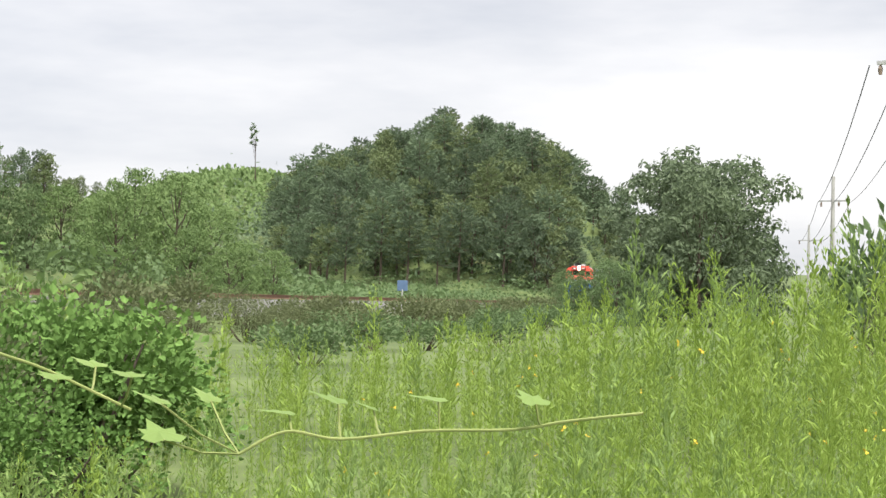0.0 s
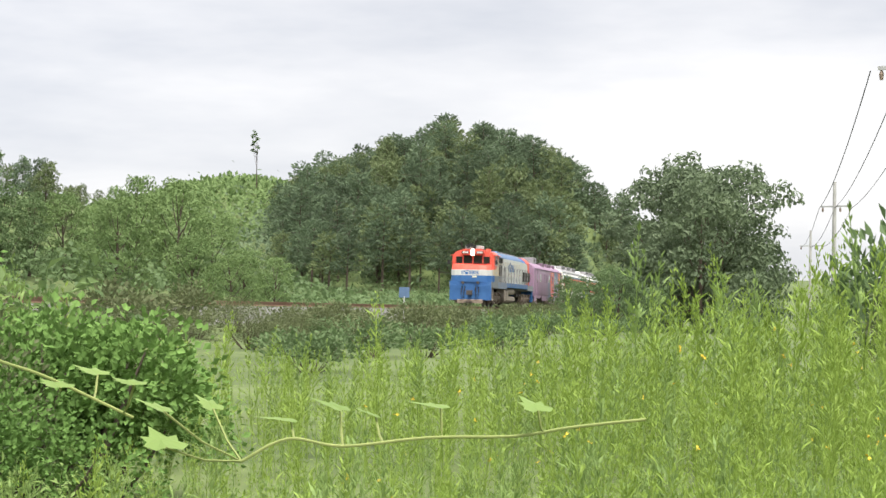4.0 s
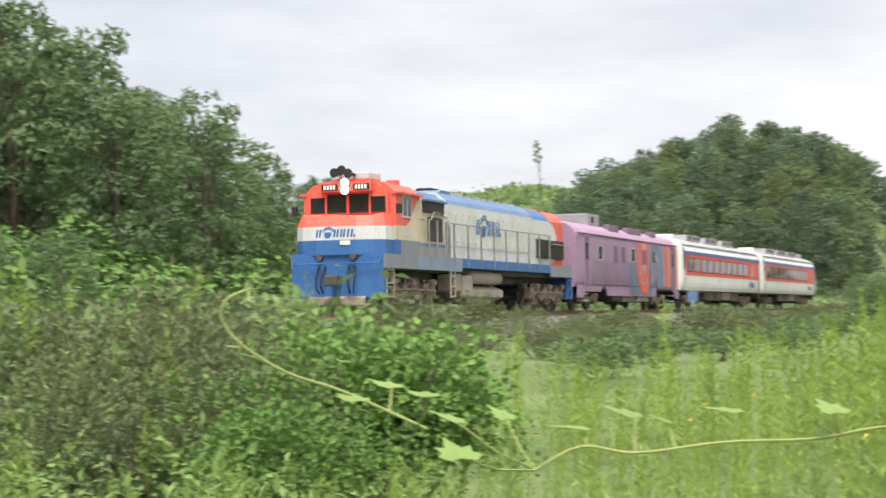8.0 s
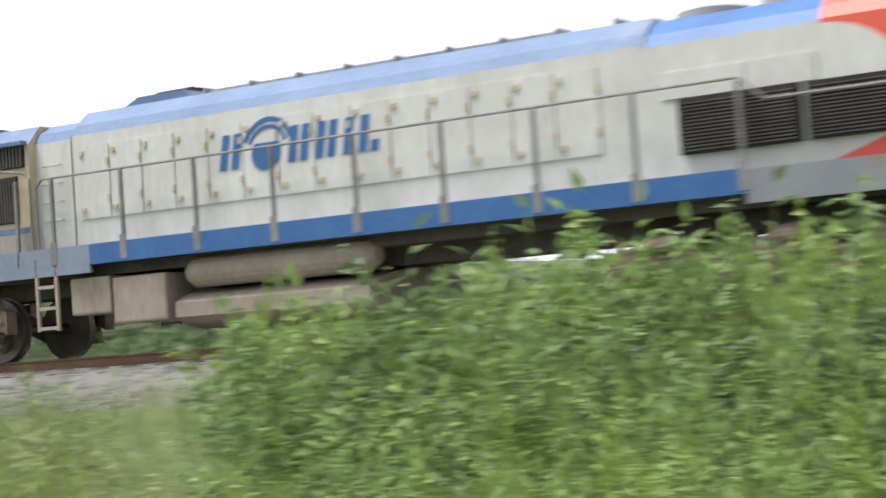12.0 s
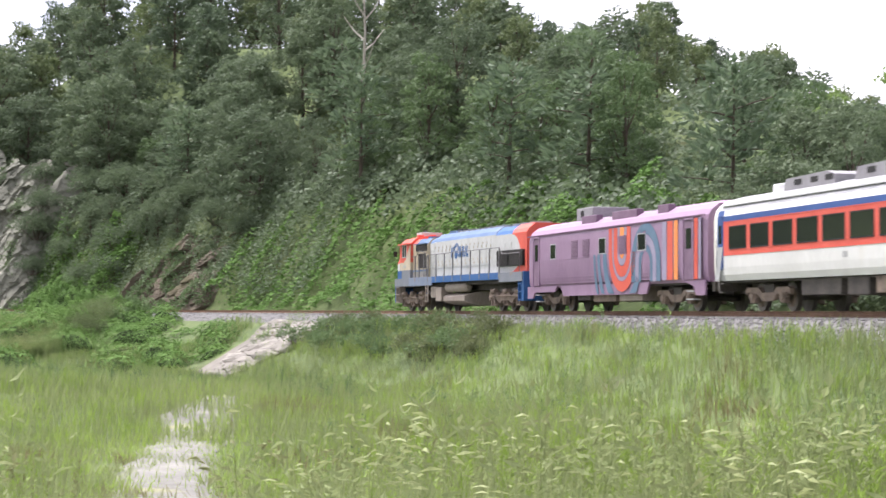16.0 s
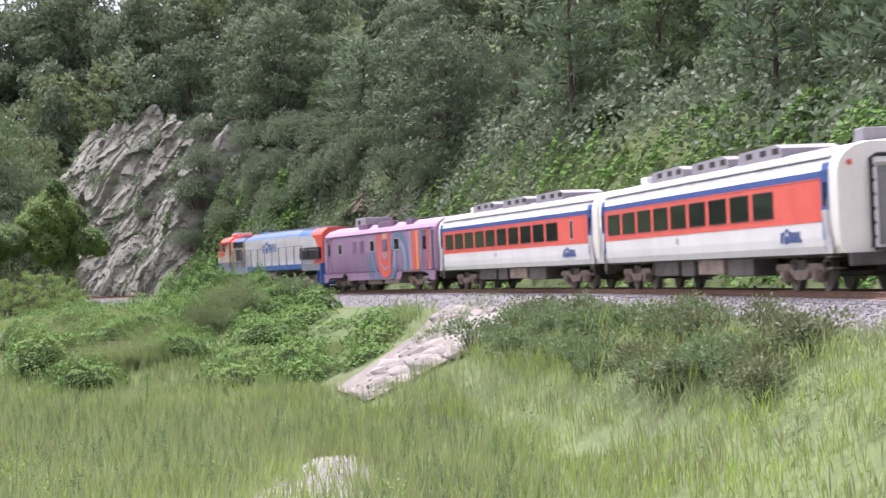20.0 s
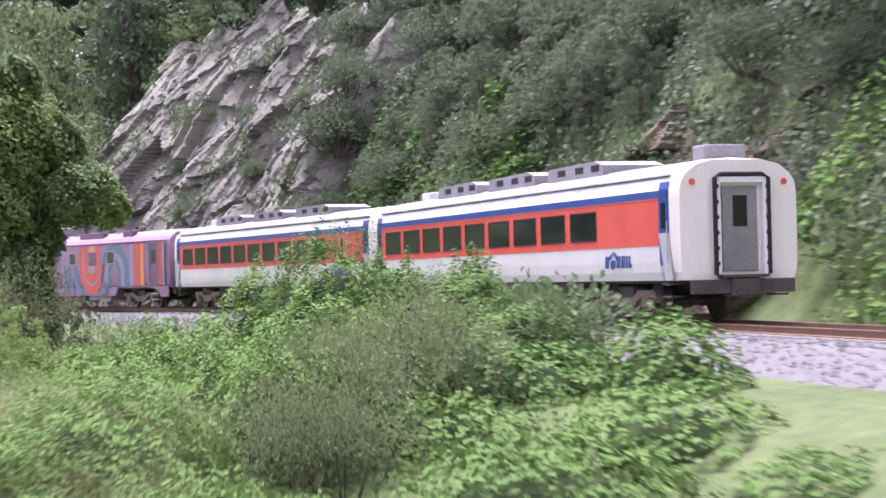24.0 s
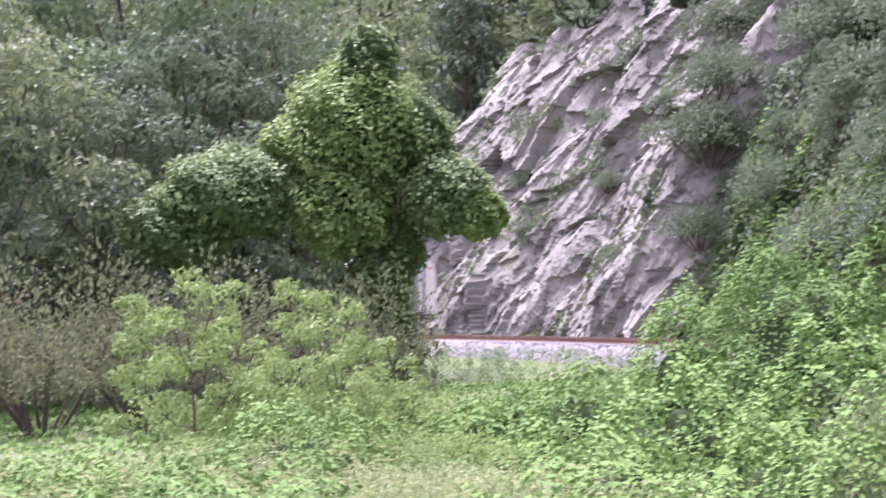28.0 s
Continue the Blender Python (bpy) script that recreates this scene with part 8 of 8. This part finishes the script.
def blanket(name, az0, az1, r0, r1, n, size, low, high, leaf, seed, label):
    """Creeper spread over the ground in low swells."""
    rng = np.random.default_rng(seed)
    az, r = rng.uniform(az0, az1, n), np.sqrt(rng.uniform(r0 ** 2, r1 ** 2, n))
    x, y = -108.4 + r * np.sin(np.radians(az)), -2.6 + r * np.cos(np.radians(az))
    d, s = off_track(x, y)
    z = ground(x, y) + low + (high - low) * (0.5 + 0.5 * lumps(x, y, 2.2, seed)) * ease(3.2, 6.0, d) + rng.uniform(-0.08, 0.08, n)
    ok = (d > np.where(x < -150, 2.3, 3.2)) & ((r > 23) | (az > -93.5))
    p = np.stack([x, y, z], -1)[ok]
    away = np.stack([np.full(len(p), 0.7), np.zeros(len(p)), np.ones(len(p))], -1)
    return leaf_field(name, p, rng.normal(size=(len(p), 3)) + np.array([0.6, 0, -0.4]), away, rng.uniform(0.7, 1.3, len(p)) * size, 0.9, rng, leaf, label, "creeper")


blanket("creeper_blanket", -124, -72, 9, 52, 46000, 0.10, 0.05, 0.28, leaf_vine, 93, "low creeper covering the ground by the rails")
undergrowth("cutting_growth", 130, 187, 4.9, 18.0, 34000, 0.24, 1.8, leaf_dark, 25, "green growth over the cutting beside the rails")
undergrowth("rock_foot_growth", 206, 236, 4.5, 20.0, 7000, 0.40, 1.8, leaf_mid, 26, "green growth beside the rock face")
undergrowth("rock_top_growth", 176, 215, 13.5, 26.0, 7000, 0.50, 2.6, leaf_dark, 27, "dark growth above the rock face")
near_rock = [tree_meshes("draped_tree", 160 + k, 8.0, 3.4, 8000, 0.17, mt, 16, 0.05) for k, mt in enumerate((leaf_olive, leaf_dark, leaf_mid))]
vt, _ = tree_meshes("vine_tree", 91, 8.0, 2.2, 400, 0.16, leaf_mid, 9, 0.42, 0.16)
x, y = beyond(-103.3, 42)
z = float(ground(x, y)) - 0.2
creeper_tree = tagged(new("creeper_tree"), "tree smothered in creeper with a rounded crown and drooping clumps", "tree")
creeper_tree.matrix_basis = Matrix.Translation((x, y, z))
ob = new("trunk", vt)
ob.parent = creeper_tree
# clumps of creeper: sideways from the trunk, towards the grass, foot and top over the rails, radius
for k, (wide, out, foot, top, r) in enumerate(((-0.45, 0.0, 3.6, 6.7, 1.55), (1.55, 0.3, 2.8, 4.5, 1.05), (-3.2, 0.2, 2.9, 4.8, 1.6), (-0.7, 0.5, 2.3, 4.4, 1.15), (-0.1, 0.2, 5.8, 7.5, 0.6), (0.75, -0.4, 4.0, 5.9, 0.9), (-1.7, -0.3, 3.6, 5.6, 1.0), (0.15, 0.5, -2.4, 2.6, 0.75), (-0.5, 0.9, -2.6, 1.4, 0.75), (2.4, 0.6, 2.7, 3.7, 0.55), (-4.6, 0.0, 2.2, 3.9, 1.2), (0.3, 0.0, 1.6, 3.4, 0.7))):
    # each clump hides a shell in painted shade colour under its foliage
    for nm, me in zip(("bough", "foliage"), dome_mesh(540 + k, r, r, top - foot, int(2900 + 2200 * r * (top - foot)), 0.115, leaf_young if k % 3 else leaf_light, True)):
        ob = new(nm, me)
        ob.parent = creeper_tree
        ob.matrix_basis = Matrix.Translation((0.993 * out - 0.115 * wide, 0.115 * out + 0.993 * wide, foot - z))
for az, r, s in ((-106.0, 50, 0.72), (-109.0, 48, 0.80), (-112.0, 46, 0.78), (-115.0, 45, 0.85), (-118.0, 43, 0.8), (-107.5, 52, 0.9), (-111.0, 54, 1.0), (-115.5, 52, 1.0), (-119.5, 48, 1.0), (-113, 62, 1.2), (-118, 60, 1.2), (-109, 62, 1.2), (-105.5, 58, 1.0)):
    x, y = beyond(az, r)
    stand(near_rock, x, y, s * (1.4 if r < 50 else 1.6), "dense tree with creeper near the rock face", "dense trees near the rock", rng)
for az, r, s in ((-104.5, 38, 1.5), (-107.5, 37, 1.7), (-110.5, 36, 1.7), (-113.5, 35, 1.7), (-116.5, 34, 1.6), (-119, 33, 1.6)):
    x, y = beyond(az, r)
    put(shrubs_fine + shrubs_green[:1], x, y, s, float(ground(x, y)), "dark brownish shrub under the trees", "dark shrubs under the trees", tall=1.2)
for az, r, s in ((-106.2, 31, 1.05), (-104.2, 30, 1.0), (-102.4, 29.5, 1.0), (-100.6, 30, 0.9), (-107.8, 30, 0.85), (-103.2, 26, 0.8), (-105.5, 25.5, 0.75), (-101.0, 25, 0.75), (-98.8, 25.5, 0.7), (-108.6, 26, 0.7)):
    x, y = beyond(az, r)
    put(shrubs_light, x, y, s * 0.9, float(ground(x, y)) - 0.25, "light green feathery shrub before the rails", "light shrubs before the rails", tall=0.85)
saplings = [tree_meshes("sapling", 180 + k, 2.5, 0.95, 2600, 0.085, leaf_light, 10, 0.05, 0.022) for k in range(3)]
for az, r, s in ((-107.6, 30, 0.95), (-105.6, 31, 1.05), (-104.4, 29, 0.9), (-102.8, 30, 0.8), (-108.9, 29, 1.1), (-103.6, 25.5, 0.6), (-106.3, 26, 0.65), (-110.4, 31, 1.0)):
    x, y = beyond(az, r)
    stand(saplings, x, y, s, "feathery light green sapling before the rails", "saplings before the rails", rng, "sapling")
# weeds between the creeper and the rails near the rock face
rng = np.random.default_rng(87)
n_r = 1100
s = rng.uniform(150, 214, n_r)
o = rng.uniform(2.3, 9.5, n_r)
x, y, z, hd = track(s)
x, y = x - np.sin(hd) * o, y + np.cos(hd) * o
scatter("lineside_weeds", leafies, x, y, rng.uniform(0.35, 0.75, n_r) * np.where(o < 3.4, 0.75, 1.0), [leaf_mid, leaf_vine, leaf_mid], "low green weeds beside the rails at the rock face", "weeds", 88, z=np.where(o < 3.4, z - 0.75, ground(x, y) - 0.03))
# shrubs clinging to the rock
for s, hh, o, sc in ((186, 9.0, 7.6, 1.9), (187, 11.5, 8.8, 1.7), (184, 5.0, 5.8, 1.3), (189, 4.0, 5.2, 0.8), (181, 6.5, 8.0, 1.6), (179, 10, 10.5, 2.0), (183, 13, 12, 2.0), (191, 14.5, 12.0, 1.7), (197, 14, 13, 2.0), (204, 11, 11, 1.8), (206, 6, 8, 1.8), (194, 7.5, 7.6, 0.7), (198, 5.5, 6.4, 0.7), (196, 10.5, 9.2, 0.8), (201, 8.0, 8.0, 0.9), (192, 11, 9.4, 0.6), (176, 4, 6.5, 1.6), (173, 7, 8.5, 2.0), (170, 4.5, 6.5, 1.6), (169, 8.5, 9.5, 2.0), (166, 9.5, 9.5, 1.8), (164, 11, 10.5, 1.9), (155, 9, 9, 1.6), (148, 7.5, 8.5, 1.6), (177, 13, 12, 2.2), (171, 12, 11.5, 2.2)):
    x, y, z, h = track(s)
    put(shrubs_dark, float(x + np.sin(h) * o), float(y - np.cos(h) * o), sc, float(z) - 0.7 + hh - 0.8 * sc, "dark shrub clinging to the rock face", "shrubs on the rock")
# small dark trees on the slope between the rock and the cutting
slope_trees = [tree_meshes("slope_tree", 170 + k, 6.0, 2.3, 5200, 0.16, leaf_dark, 15, 0.04) for k in range(2)]
for s, o, sc in ((182, 13.5, 0.8), (180, 9.5, 0.6), (178, 12, 0.8), (175.5, 9.0, 0.62), (174, 13, 0.85), (171.5, 10, 0.7), (169, 13.5, 0.85), (167.5, 10.5, 0.62), (164, 12.5, 0.8), (160, 12.0, 0.7), (156, 12.5, 0.75), (151, 12.0, 0.7), (177, 15.5, 1.0), (170, 16.5, 1.0), (163, 16, 1.0), (157, 16, 0.95), (150, 15.5, 0.9), (145, 13, 0.8), (140, 12.5, 0.75), (135, 12, 0.7), (76, 8.5, 0.8), (72, 7.5, 0.9), (68, 8.5, 0.95), (64, 7.5, 0.9), (60, 8.5, 1.0), (56, 7.5, 0.9), (52, 8.5, 0.9), (48, 8.0, 0.8), (168, 8.6, 0.5), (165.5, 8.4, 0.5), (171, 8.2, 0.45), (162, 8.6, 0.5), (178.5, 8.6, 0.55), (182, 8.4, 0.5), (166.5, 10.5, 0.6), (44, 8.5, 0.7), (70, 11, 1.1), (62, 11.5, 1.15), (54, 11.5, 1.0), (46, 12, 0.9)):
    x, y, z, h = track(s)
    stand(slope_trees, float(x + np.sin(h) * o), float(y - np.cos(h) * o), sc, "small dark tree on the steep slope beside the line", "trees on the steep slope", rng)
# small plants in the ledges of the rock face
rng = np.random.default_rng(89)
for cliff, many, bare in ((rock_face, 10000, 0.38), (earth_cutting, 6000, 0.0)):
    face = np.empty(len(cliff.data.vertices) * 3)
    cliff.data.vertices.foreach_get("co", face)
    face = face.reshape(-1, 3)
    seat = face[rng.integers(0, len(face), many)]
    seat = seat[lumps(seat[:, 0] + seat[:, 1], seat[:, 2] * 1.3, 1.9, 4.0) + 0.4 * lumps(seat[:, 0] - seat[:, 1], seat[:, 2], 0.7, 2.0) > bare]
    seat = np.repeat(seat, 4, 0) + rng.normal(size=(4 * len(seat), 3)) * 0.16 + np.array([0.1, 0, 0.08])
    leaf_field("ledge_plants", seat, rng.normal(size=seat.shape) + np.array([0.4, -0.2, 0.6]), np.array([0.7, -0.3, 0.7]) + np.zeros(seat.shape), rng.uniform(0.12, 0.3, len(seat)), 0.55, rng, [leaf_mid], "small green plants in the ledges of the rock", "plants")
# seeding grass before the mounds
seeders = [grass_tuft(420 + k, 18, 0.4, 0.018, 0.45, seedhead=7) for k in range(3)]
rng = np.random.default_rng(83)
n_s = 10500
az, r = rng.uniform(-122, -88, n_s), rng.uniform(7.5, 27.0, n_s)
x, y = -108.4 + r * np.sin(np.radians(az)), -2.6 + r * np.cos(np.radians(az))
top = 1.10 - r * np.tan(np.radians(np.interp(az, [-122, -108, -98, -90, -72], [4.7, 4.6, 5.4, 6.6, 7.2]))) + 0.15 * rng.normal(size=n_s)
gz = ground(x, y)
d, s = off_track(x, y)
h = np.clip(top - gz, 0, 1.25) * rng.uniform(0.7, 1.0, n_s)
ok = (h > 0.22) & (d > 5) & (az < -91.0) & (np.hypot(x + 124, y + 11.2) > 2.6)
scatter("seeding_grass", seeders + tufts[:1], x[ok], y[ok], h[ok], [leaf_straw, leaf_grass, leaf_young, leaf_light], "pale seeding grass before the creeper mounds", "grass", 84, wide=0.7)

motions()
